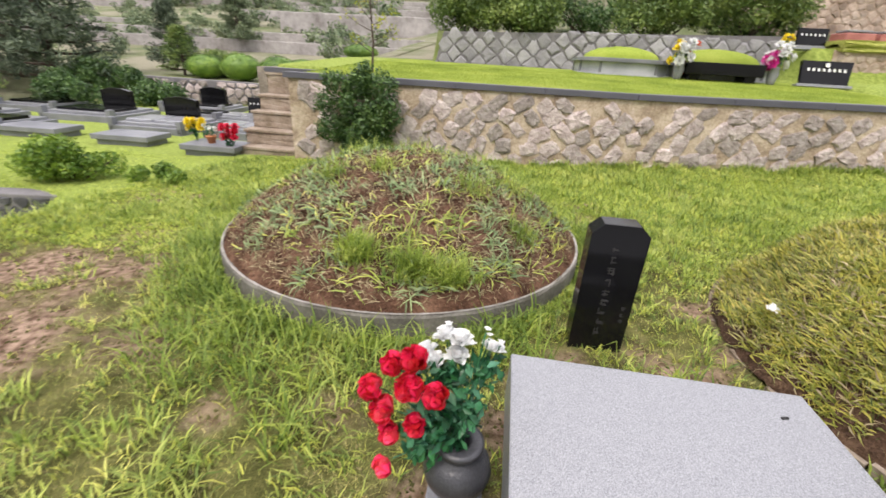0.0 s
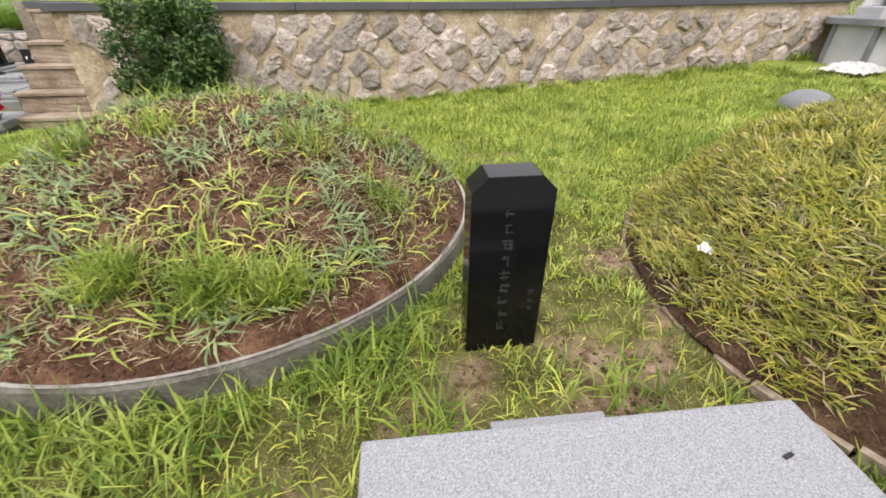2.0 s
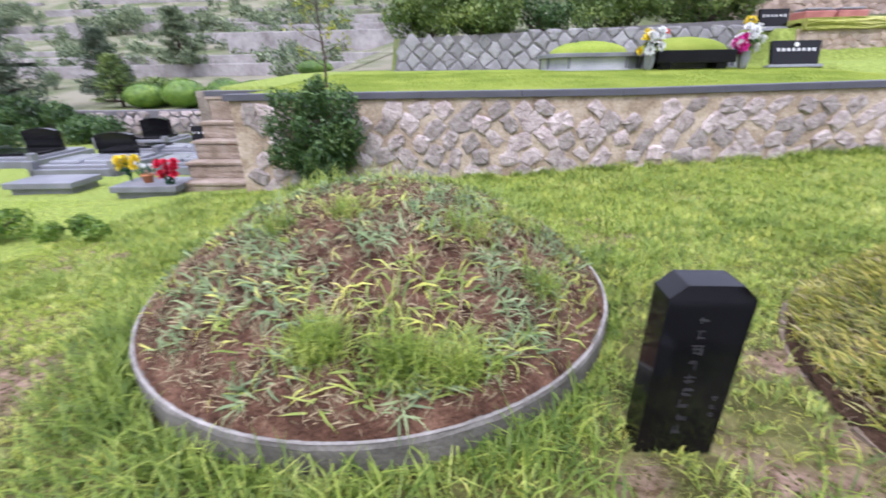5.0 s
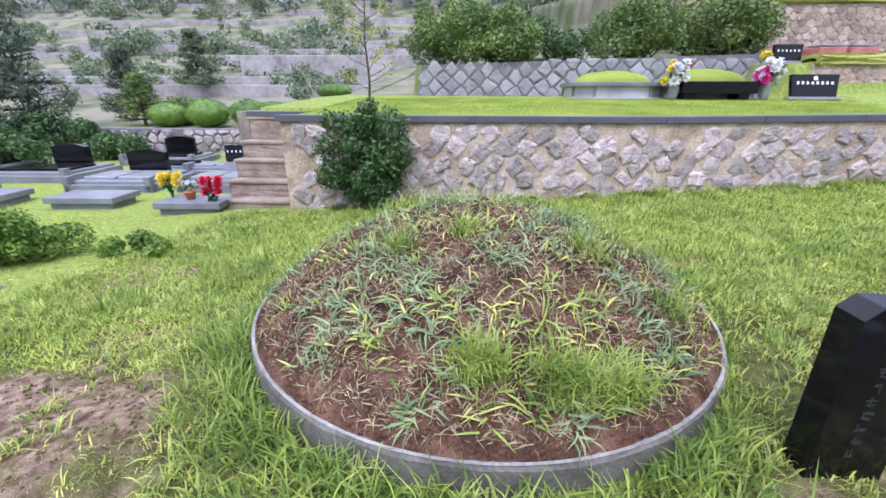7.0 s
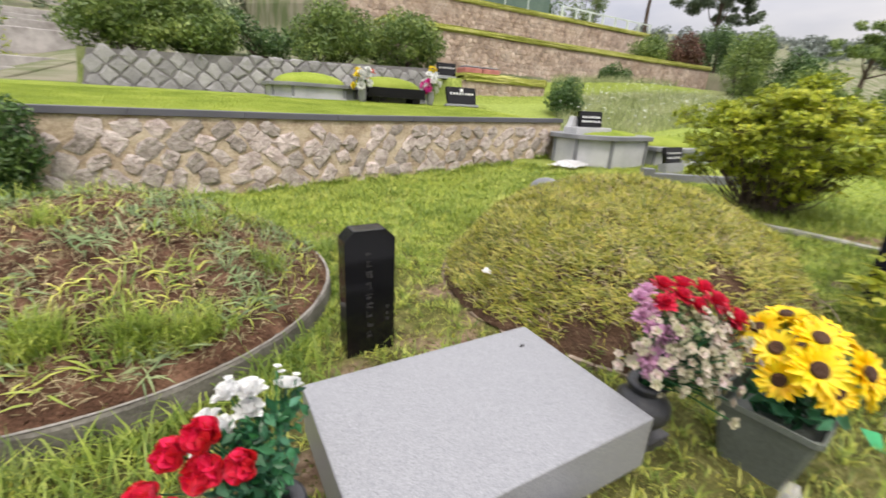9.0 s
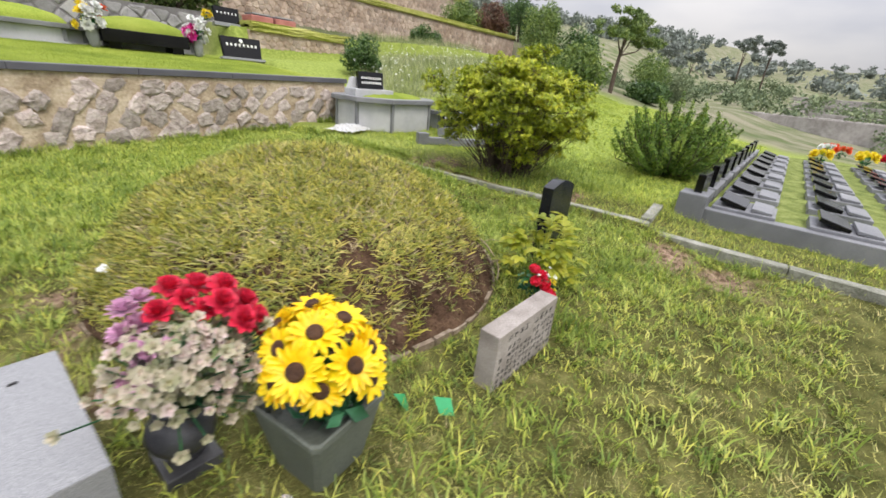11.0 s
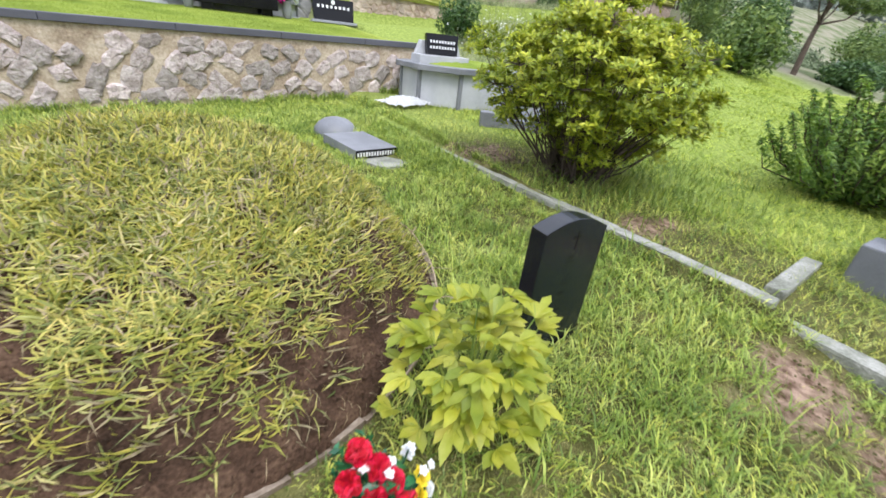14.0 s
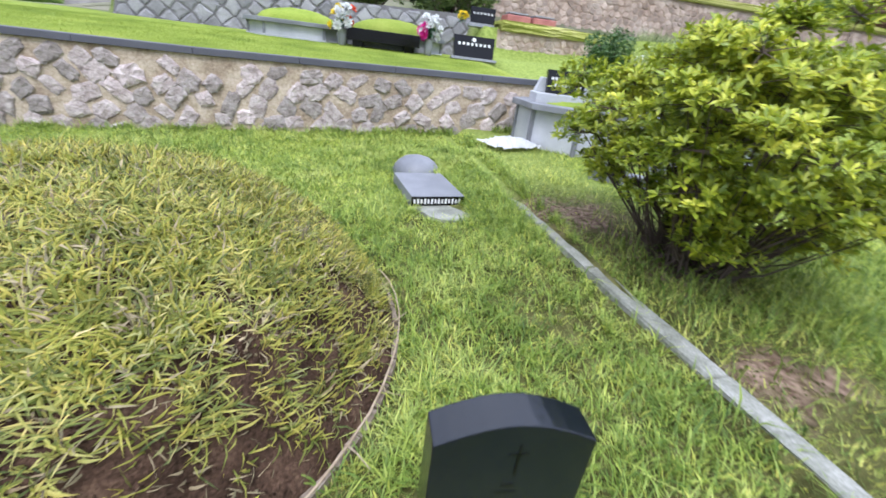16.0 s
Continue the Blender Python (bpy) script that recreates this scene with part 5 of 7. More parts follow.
part("wax", tube(bmesh.new(), [(-0.03, -0.02, -0.03), (0.045, 0.02, 0.09)], 0.034, 0.026, 16), "wax", candle)
part("wrapper", tube(bmesh.new(), [(-0.04, -0.025, -0.04), (0.05, 0.022, 0.1), (0.085, 0.035, 0.15), (0.1, 0.04, 0.175)], 0.05, 0.018, 14), "wrap", candle, "crumpled clear film")

bunch = [(3.36, 0.49, 0.44), (3.33, 0.45, 0.385), (3.40, 0.45, 0.40), (3.44, 0.44, 0.34), (3.38, 0.41, 0.345), (3.46, 0.41, 0.27), (3.42, 0.39, 0.285)]
bouquet("rose_bunch", (3.41, 0.47, 0.02), "bunch of artificial red roses leaning on the tablet", [("rose", ROSE, p, 1.35) for p in bunch] + [("yellow_bloom", YEL, (3.52, 0.42, 0.34), 0.42), ("yellow_bloom", YEL, (3.51, 0.40, 0.29), 0.36), ("white_bloom", MUM, (3.54, 0.42, 0.27), 0.75), ("white_bloom", MUM, (3.50, 0.47, 0.39), 0.6)] + [("spray", SMALLW, (3.34 + 0.026 * k, 0.44 + 0.035 * math.cos(5 * k), 0.40 + 0.05 * math.sin(2.3 * k)), 1.2) for k in range(9)], [(3.42, 0.46, 0.32, 0.09), (3.47, 0.44, 0.25, 0.08), (3.37, 0.5, 0.38, 0.08), (3.5, 0.42, 0.2, 0.07)], n_leaf=260, leaf_size=0.05)

# a white wildflower on the grassed mound
wild = thing("wildflower", 1.60, 2.30, float(mound2_z(1.60, 2.30)), "small pale wildflower growing on the mound", "flower")
part("stem", tube(bmesh.new(), [(0, 0, -0.02), (0, 0, 0.08)], 0.002, 0.002, 5), "lush", wild)
for k in range(5):
    piece("blossom", SMALLW, wild, facing((0.02 * math.cos(k * 1.3), 0.02 * math.sin(k * 1.3), 0.085 + 0.01 * (k % 2)), (0.2 * math.cos(k), -0.5, 0.7), k, 1.5))

# ---- stones further along the plot ----
dome = thing("dome_stone", 4.87, 5.22, float(ground_z(4.87, 5.2)) - 0.03, "smooth pale dome-shaped stone in the grass", "stone")
part("stone", lathe([(0.28, -0.1), (0.285, 0.03), (0.265, 0.09), (0.22, 0.15), (0.15, 0.195), (0.07, 0.218), (0.002, 0.224)], 36), "granite_mid", dome, smooth=True)
tilt = thing("tilted_plaque", 4.89, 4.40, 0.16, "grey stone plaque lying tilted with dark lettered edge", "plaque", 9)
tilt.matrix_basis = pose(4.89, 4.42, 0.225, 1, 0, 9)
part("stone", block(-0.27, 0.27, -0.38, 0.38, -0.06, 0.05, 0.006), "granite_mid", tilt)
part("bed", block(-0.22, 0.22, -0.3, 0.36, -0.25, -0.06, 0.01), "granite_mid", tilt, "granite bed under the plaque")
part("edge_panel", block(-0.27, 0.27, -0.386, -0.381, -0.045, 0.045, 0.001), "black", tilt, "black lettered front edge")
bm = bmesh.new()
bars(bm, [(-0.24 + 0.035 * k, 0.0, 0.02, 0.04 + 0.01 * (k % 2)) for k in range(14)], -0.387, 0.002)
tagged(part("inscription", bm, "white_ink", tilt), kind="stuff")
pale = thing("flat_stone", 4.98, 3.84, 0.13, "pale broken flat stone lying in the grass", "stone", 12)
part("stone", column([(-0.24, 0.2), (0.22, 0.22), (0.27, -0.05), (0.1, -0.2), (-0.05, -0.17), (-0.16, -0.08)], -0.05, 0.045, 0.012), "kerb", pale)
bag = thing("plastic_sheet", 6.35, 6.2, float(ground_z(6.35, 6.2)), "crumpled white plastic sheet on the grass", "plastic sheet", 20)
bm = bmesh.new()
bmesh.ops.create_grid(bm, x_segments=22, y_segments=12, size=0.5)
for v in bm.verts:
    v.co = Vector((v.co.x * 0.9 + random.uniform(-0.02, 0.02), v.co.y * 0.5, 0.03 + 0.09 * max(0, 1 - (v.co.x * 2) ** 2) * max(0, 1 - (v.co.y * 2) ** 2) ** 0.5 + random.uniform(0, 0.045)))
part("sheet", bm, "sheet", bag)


# ---- octagonal granite graves ----
def octagon(rx, ry, cut):
    return [(-rx + cut, -ry), (rx - cut, -ry), (rx, -ry + cut), (rx, ry - cut), (rx - cut, ry), (-rx + cut, ry), (-rx, ry - cut), (-rx, -ry + cut)]


def oct_grave(x, y, z, rx, ry, cut, wall_h, label, rz=0.0, dome_h=0.35, mat="granite_pale"):
    g = thing("enclosed_grave", x, y, z, label, "grave", rz)
    part("base", column(octagon(rx + 0.05, ry + 0.05, cut), -0.25, 0.06, 0.008), mat, g)
    part("wall", column(octagon(rx, ry, cut), 0.06, wall_h, 0.006), mat, g)
    part("cap", column(octagon(rx + 0.09, ry + 0.09, cut), wall_h, wall_h + 0.09, 0.012), "granite_mid", g, "overhanging grey granite cap")
    for px, py in octagon(rx, ry, cut):
        part("corner_post", block(px - 0.03, px + 0.03, py - 0.03, py + 0.03, 0.06, wall_h, 0.005), "granite_mid", g)
    bm = bmesh.new()
    bmesh.ops.create_uvsphere(bm, u_segments=36, v_segments=14, radius=1)
    bmesh.ops.delete(bm, geom=[v for v in bm.verts if v.co.z < -0.05], context="VERTS")
    for v in bm.verts:
        v.co = Vector((v.co.x * (rx - 0.12), v.co.y * (ry - 0.12), wall_h + 0.08 + max(0, v.co.z) * dome_h + random.uniform(-0.012, 0.012)))
    part("grass_dome", bm, "lawn", g, "rounded green grass top", smooth=True)
    return g


def sign(name, x, y, z, w, h, lean, label, rz=0.0, rows=2, n=8, stand=0.0):
    s = thing(name, x, y, z, label, "gravestone", rz)
    part("panel", prism([(-w / 2 * 0.94, 0), (w / 2 * 0.94, 0), (w / 2, h), (-w / 2, h)], 0, 0.09, 0.004), "black", s)
    bm = bmesh.new()
    for rr in range(rows):
        bars(bm, [(-w * 0.36 + w * 0.72 * k / (n - 1), h * (0.62 - 0.28 * rr), w * 0.05, h * 0.13) for k in range(n)], 0, 0.002)
    tagged(part("inscription", bm, "white_ink", s, "white unreadable lettering"), kind="stuff")
    if stand:
        part("stand", block(-w * 0.55, w * 0.55, -0.03, 0.14, -stand, 0.0, 0.006), "granite", s, "pale granite stand")
    s.matrix_basis = pose(x, y, z, -lean, 0, rz)
    return s


oct_grave(7.77, 6.76, 0.22, 1.08, 0.8, 0.5, 0.7, "pale granite octagonal grave enclosure at the wall's end", 3.0, 0.10)
ped = thing("stone_pedestal", 7.22, 6.66, 1.0, "pale granite ledge under a black plaque", "pedestal", -8)
part("ledge", block(-0.46, 0.46, -0.24, 0.2, -0.02, 0.15, 0.015), "granite_pale", ped)
part("back_rest", prism([(-0.42, 0.15), (0.42, 0.15), (0.34, 0.36), (-0.34, 0.36)], 0.04, 0.2, 0.012), "granite_pale", ped)
sign("grave_plaque", 7.2, 6.54, 1.165, 0.60, 0.32, 12, "small black plaque with white lettering on granite", -8, 2, 9)
oct_grave(10.1, 6.6, 0.30, 1.3, 0.9, 0.4, 0.40, "low granite grave enclosure with a grassy top", 3.0, 0.2)
sign("grave_plaque", 8.35, 5.25, 0.55, 0.62, 0.32, 10, "black plaque with white lettering behind the bush", 4, 2, 6, 0.28)
lk = thing("grave_kerb", 7.2, 4.9, 0.2, "low grey granite kerb of a grave beside the bush", "kerb", -32)
part("kerb_stone", block(0.0, 1.7, -0.09, 0.09, -0.2, 0.24, 0.01), "granite_mid", lk)
part("corner_post", block(-0.2, 0.0, -0.11, 0.11, -0.2, 0.32, 0.01), "granite_mid", lk)

# terrace grave with twin mounds
oct_grave(2.62, 12.3, 1.42, 1.05, 0.9, 0.4, 0.30, "pale granite grave enclosure with a domed lawn top", 2.0, 0.30)
oct_grave(4.95, 12.6, 1.44, 1.20, 0.9, 0.4, 0.30, "wide granite grave enclosure with a domed lawn top", 2.0, 0.34)
at_ = thing("altar_table", 4.66, 11.35, 1.46, "long polished black stone altar table on the terrace", "stone table", 1)
part("top", block(-0.83, 0.83, -0.3, 0.3, 0.1, 0.36, 0.01), "black", at_)
for x in (-0.6, 0.6):
    part("leg", block(x - 0.12, x + 0.12, -0.22, 0.22, -0.1, 0.1, 0.008), "black", at_)
sign("grave_plaque", 6.88, 11.3, 1.50, 1.06, 0.5, 14, "black plaque with a white crest and lettering", 2, 1, 8, 0.06)
crest = thing("crest", 6.86, 11.36, 1.90, "small white round crest on the black plaque", "emblem", 2)
part("ring", lathe([(0.05, -0.004), (0.05, 0.004), (0.01, 0.006)], 12), "white_ink", crest, m=pose(0, 0.01, 0, 76))
for x, kinds in ((3.72, (YEL, WHT, ORG)), (5.72, (MAG, WHT, WHT))):
    vz = thing("stone_vase", x, 11.2, 1.45, "pale stone flower vase beside the black altar", "vase", 0, "terrace vases")
    part("body", lathe([(0.07, -0.06), (0.09, 0.05), (0.12, 0.2), (0.10, 0.3), (0.12, 0.33), (0.07, 0.34)], 20), "granite", vz, smooth=True)
    r = random.Random(int(x * 10))
    bl = []
    for k in range(26):
        a = r.uniform(0, 6.28)
        mesh = kinds[0] if math.cos(a) < -0.25 and k % 3 else (kinds[2] if math.cos(a) > 0.75 else kinds[1])
        bl.append(("bloom", mesh, (x + 0.24 * math.cos(a) * r.uniform(0.3, 1), 11.18 + 0.15 * math.sin(a), 2.0 + r.uniform(-0.18, 0.22)), r.uniform(1.2, 1.7)))
    bouquet("flower_bunch", (x, 11.2, 1.77), "bright artificial flower bunch in yellow and white" if x < 5 else "bright artificial flower bunch in pink and white", bl, [(x, 11.2, 1.93, 0.18)], n_leaf=80, leaf_size=0.11)
# upper pink graves
sign("grave_plaque", 7.55, 13.5, 2.42, 0.75, 0.42, 10, "dark headstone above the pink terrace wall", 2, 1, 6, 0.1)
bouquet("flower_bunch", (6.95, 13.5, 2.4), "yellow artificial flowers beside a dark headstone", [("bloom", YEL, (6.95 + 0.09 * math.cos(k), 13.45, 2.55 + 0.06 * math.sin(2 * k)), 1.0) for k in range(6)], [(6.95, 13.5, 2.5, 0.12)], n_leaf=40, leaf_size=0.09)
for x in (8.6, 9.4):
    pk = thing("grave_box", x, 13.75, 2.5, "low reddish stone grave box on the terrace", "grave", 2, "reddish grave boxes")
    part("box", block(-0.36, 0.36, -0.3, 0.3, -0.35, 0.26, 0.03), "red_stone", pk)
    part("lid", block(-0.3, 0.3, -0.25, 0.25, 0.28, 0.33, 0.02), "granite", pk)


# ---- the lower graves by the steps ----
def flat_grave(x, y, z, w, d, label, plates=2, head=True, rz=4.0, shade="black"):
    g = thing("flat_grave", x, y, z, label, "grave", rz, "flat granite graves")
    part("kerb", block(-w / 2, w / 2, -d / 2, d / 2, -0.3, 0.14, 0.012), "granite_mid", g)
    part("inner_step", block(-w / 2 + 0.12, w / 2 - 0.12, -d / 2 + 0.12, d / 2 - 0.1, 0.14, 0.2, 0.01), "granite", g)
    for k in range(plates):
        px = (k - (plates - 1) / 2) * (w * 0.8 / plates)
        part("cover_plate", block(px - w * 0.36 / plates, px + w * 0.36 / plates, -d * 0.32, d * 0.18, 0.2, 0.26, 0.012), shade, g, "polished cover plate")
    if head:
        hw = 0.42
        out = [(-hw, 0), (hw, 0)] + [(hw - 2 * hw * i / 10, 0.42 + 0.07 * math.sin(math.pi * i / 10)) for i in range(11)]
        bm = prism(out, d * 0.30, d * 0.30 + 0.14, 0.008)
        for v in bm.verts:
            v.co.z += 0.2
        part("headstone", bm, "black", g, "arched polished black headstone")
    for sx in (-1, 1):
        part("corner_post", block(sx * w / 2 - 0.12 * (sx > 0), sx * w / 2 + 0.12 * (sx < 0), -d / 2, -d / 2 + 0.16, 0.0, 0.3, 0.01), "granite_mid", g)
    return g


lower = [(-8.0, 9.1, 1.7, 1.6, 2, True, "plate"), (-10.6, 9.9, 1.9, 1.7, 3, True, "black"), (-9.5, 12.4, 2.0, 1.5, 2, True, "black"), (-6.3, 12.2, 1.7, 1.4, 2, False, "black"), (-6.0, 9.2, 1.4, 1.4, 2, False, "plate"), (-12.6, 8.3, 1.6, 1.5, 2, False, "black"), (-11.0, 7.6, 1.8, 1.3, 3, False, "black"), (-8.3, 10.8, 1.5, 1.1, 2, False, "black"), (-7.0, 10.7, 1.3, 1.1, 2, False, "plate"), (-12.9, 10.4, 1.7, 1.3, 2, True, "black")]
for x, y, w, d, n, hd, shade in lower:
    flat_grave(x, y, float(ground_z(x, y)), w, d, "grey granite flat grave with " + ("black arched headstone" if hd else "polished cover plates"), n, hd, 4.0, shade)
for x, y, w in ((-5.35, 7.15, 1.05), (-7.35, 7.35, 1.15), (-9.4, 7.3, 1.3)):
    o = thing("offering_slab", x, y, float(ground_z(x, y)), "low grey granite offering slab before a grave", "stone table", 4, "low offering slabs")
    part("base", block(-w / 2 + 0.06, w / 2 - 0.06, -0.28, 0.28, -0.2, 0.1, 0.01), "granite_mid", o)
    part("slab", block(-w / 2, w / 2, -0.34, 0.34, 0.1, 0.2, 0.012), "granite_mid", o)
for x, y in ((-5.38, 9.52),):
    sign("grave_plaque", x - 0.55, y, 0.12, 0.5, 0.36, 8, "small black plaque with white lettering by the steps", 4, 1, 5, 0.2)
pot = thing("flower_pot", -5.42, 7.1, float(ground_z(-5.42, 7.1)) + 0.2, "small terracotta flower pot on a granite slab", "flower pot")
part("pot", lathe([(0.06, 0.0), (0.085, 0.11), (0.095, 0.11), (0.095, 0.14), (0.07, 0.14)], 20), "terracotta", pot, smooth=True)
gz = float(ground_z(-5.4, 7.1))
bouquet("flower_bunch", (-5.42, 7.1, gz + 0.33), "white and cream artificial flowers in a terracotta pot", [("bloom", WHT if k % 2 else SMALL, (-5.42 + 0.13 * math.cos(2.3 * k), 7.07 + 0.06 * math.sin(k), gz + 0.45 + 0.06 * math.sin(3 * k)), 0.6 if k % 2 else 3) for k in range(9)], [(-5.42, 7.1, gz + 0.42, 0.13)], n_leaf=70, leaf_size=0.07)
bouquet("flower_bunch", (-5.8, 7.2, gz + 0.2), "yellow artificial flowers beside a terracotta pot", [("bloom", YEL, (-5.80 + 0.12 * math.cos(2.1 * k), 7.2 + 0.08 * math.sin(k), gz + 0.48 + 0.07 * math.sin(3 * k)), 1.12) for k in range(12)], [(-5.8, 7.2, gz + 0.38, 0.1)], n_leaf=50, leaf_size=0.07)
bouquet("flower_bunch", (-4.98, 7.0, gz - 0.02), "red artificial flowers on the grass beside the steps", [("bloom", REDB, (-4.98 + 0.11 * math.cos(2.1 * k), 7.0 + 0.08 * math.sin(k), gz + 0.42 + 0.11 * math.sin(3 * k)), 0.98) for k in range(12)], [(-4.98, 7.0, gz + 0.25, 0.1)], n_leaf=50, leaf_size=0.07)

# ---- the plaque plot on the far side of the kerb ----
plot = thing("plaque_plot", 7.15, 0.25, 0.15, "raised granite plot edged with kerbs", "grave", 1)
part("kerb", block(0.0, 0.2, -4.6, 0.1, -0.3, 0.15, 0.012), "granite_mid", plot)
part("kerb", block(0.2, 10.4, -0.06, 0.1, -0.3, 0.2, 0.012), "granite_mid", plot)
part("corner_post", block(-0.06, 0.3, -0.12, 0.2, -0.3, 0.31, 0.015), "granite_mid", plot)
bm = bmesh.new()
bmesh.ops.create_grid(bm, x_segments=60, y_segments=30, size=0.5)
for v in bm.verts:
    v.co = Vector((5.3 + v.co.x * 10.2, -2.35 + v.co.y * 4.5, 0.1 + random.uniform(0, 0.03)))
part("lawn", bm, "plot_turf", plot, "short grass between the plaques")
plot_m = plot.matrix_basis.copy()
for row in range(8):
    xr = 0.5 + row * 1.2
    hs_ = thing("edge_headstone", 0, 0, 0, "thin upright black headstone along the plot edge", "gravestone", -4, "edge headstones")
    hs_.matrix_basis = plot_m @ pose(xr - 0.1, 0.02, 0.2)
    part("stone", block(-0.3, 0.3, -0.04, 0.05, -0.05, 0.34, 0.01), "black", hs_)
    part("base", block(-0.38, 0.38, -0.1, 0.12, -0.12, 0.02, 0.01), "granite_mid", hs_)
    for col in range(4):
        pl = thing("ground_plaque", 0, 0, 0, "tilted polished stone plaque set on a granite bed", "gravestone", -4, "ground plaques")
        pl.matrix_basis = plot_m @ pose(xr, -0.5 - col * 0.98, 0.13)
        part("bed", block(-0.36, 0.36, -0.33, 0.33, -0.1, 0.06, 0.012), "granite_mid", pl)
        bm = block(-0.30, 0.30, -0.15, 0.15, 0.0, 0.05, 0.008)
        part("plate", bm, "black", pl, "polished black plaque", m=pose(0, 0.13, 0.09, 14))
        part("plate", block(-0.30, 0.30, -0.11, 0.11, 0.0, 0.04, 0.008), "granite_mid", pl, "grey granite plaque", m=pose(0, -0.18, 0.06, 5))
r = random.Random(3)
for k in range(16):
    x, y = 16.5 + r.uniform(0, 9), -1.0 - r.uniform(0, 5.0)
    mesh, lab = r.choice(((MAG, "pink"), (ORG, "orange"), (REDB, "red"), (YEL, "yellow"), (WHT, "white")))
    z = float(ground_z(x, y)) + 0.12
    bouquet("flower_bunch", (x, y, z), lab + " artificial flowers on a distant grave", [("bloom", mesh, (x + 0.16 * math.cos(2.1 * q), y + 0.16 * math.sin(2.1 * q), z + 0.3 + 0.09 * math.sin(3 * q)), 1.8) for q in range(6)], [(x, y, z + 0.2, 0.15)], n_leaf=20, leaf_size=0.12)


# ---- bushes and trees ----
def shrub(name, x, y, z, label, clumps, n, size, mat, stems=5, aspect=0.5, flat=1.0, shell=0.5, wild=0.8, category="bush", group="", stem_r=0.02, foot=0.0):
    """clumps in local metres above (x, y, z)."""
    s = thing(name, x, y, z, label, category, 0, group)
    r = random.Random(f"{name}{x}{y}")
    bm = bmesh.new()
    for k in range(stems):
        c = clumps[k % len(clumps)]
        a = r.uniform(0, 6.28)
        fr = foot * math.sqrt(r.uniform(0, 1)) if foot else 0.09 * stem_r / 0.02
        root = (fr * math.cos(a), fr * math.sin(a), -0.08)
        tip = (c[0] + r.uniform(-0.3, 0.3) * c[3], c[1] + r.uniform(-0.3, 0.3) * c[3], c[2] + 0.4 * c[3])
        mid = tuple(root[i] * 0.5 + tip[i] * 0.5 + r.uniform(-0.05, 0.05) for i in range(3))
        tube(bm, [root, mid, tip], stem_r, stem_r * 0.3, 6)
    part("wood", bm, "bark", s)
    w, d = clump_points(clumps, n, flat, shell)
    ok = w[:, 2] > -0.02
    piece("crown", leaves_mesh("crown", w[ok], d[ok], size, mat, aspect, wild), s)
    return s


def ball_clumps(rx, ry, z0, z1, n, r0, r1, seed, hollow=0.55):
    r = random.Random(seed)
    out = []
    while len(out) < n:
        a, b, c = (r.uniform(-1, 1) for _ in range(3))
        q = math.sqrt(a * a + b * b + c * c)
        if hollow < q < 1:
            rr = r.uniform(r0, r1)
            out.append((a * (rx - rr * 0.6), b * (ry - rr * 0.6), (z0 + z1) / 2 + c * ((z1 - z0) / 2 - rr * 0.6), rr))
    return out


def whorls(name, tips, axes, per, length, width, mat):
    """Rosettes of narrow leaves round each tip, opening along its axis."""
    n = len(tips)
    k = rng.integers(per[0], per[1], n)
    tip, ax = np.repeat(tips, k, 0), np.repeat(axes, k, 0)
    m = len(tip)
    ax = ax / np.linalg.norm(ax, axis=1, keepdims=True)
    out = np.cross(ax, rng.normal(0, 1, (m, 3)))
    out /= np.linalg.norm(out, axis=1, keepdims=True) + 1e-9
    way = out + ax * rng.uniform(0.0, 1.3, (m, 1))
    way /= np.linalg.norm(way, axis=1, keepdims=True)
    side = np.cross(way, ax)
    side /= np.linalg.norm(side, axis=1, keepdims=True) + 1e-9
    up = np.cross(side, way)
    ln, wd = length * rng.uniform(0.6, 1.25, (m, 1)), width * rng.uniform(0.7, 1.25, (m, 1))
    base = tip - ax * rng.uniform(0, 0.35, (m, 1)) * length
    v = np.stack([base, base + way * ln * 0.6 + side * wd * 0.5 + up * ln * 0.05, base + way * ln - up * ln * 0.08, base + way * ln * 0.6 - side * wd * 0.5 + up * ln * 0.05], 1).reshape(-1, 3)
    q = np.arange(m)[:, None] * 4
    return mesh_from(name, v, np.stack([q + [0, 1, 2], q + [0, 2, 3]], 1).reshape(-1, 3), mat)


az = thing("azalea_bush", 6.69, 2.82, float(ground_z(6.69, 2.82)), "large rounded bush with yellow-green azalea leaves", "bush")
r = random.Random(31)
bm, tips_, axes_ = bmesh.new(), [], []
boughs = 0
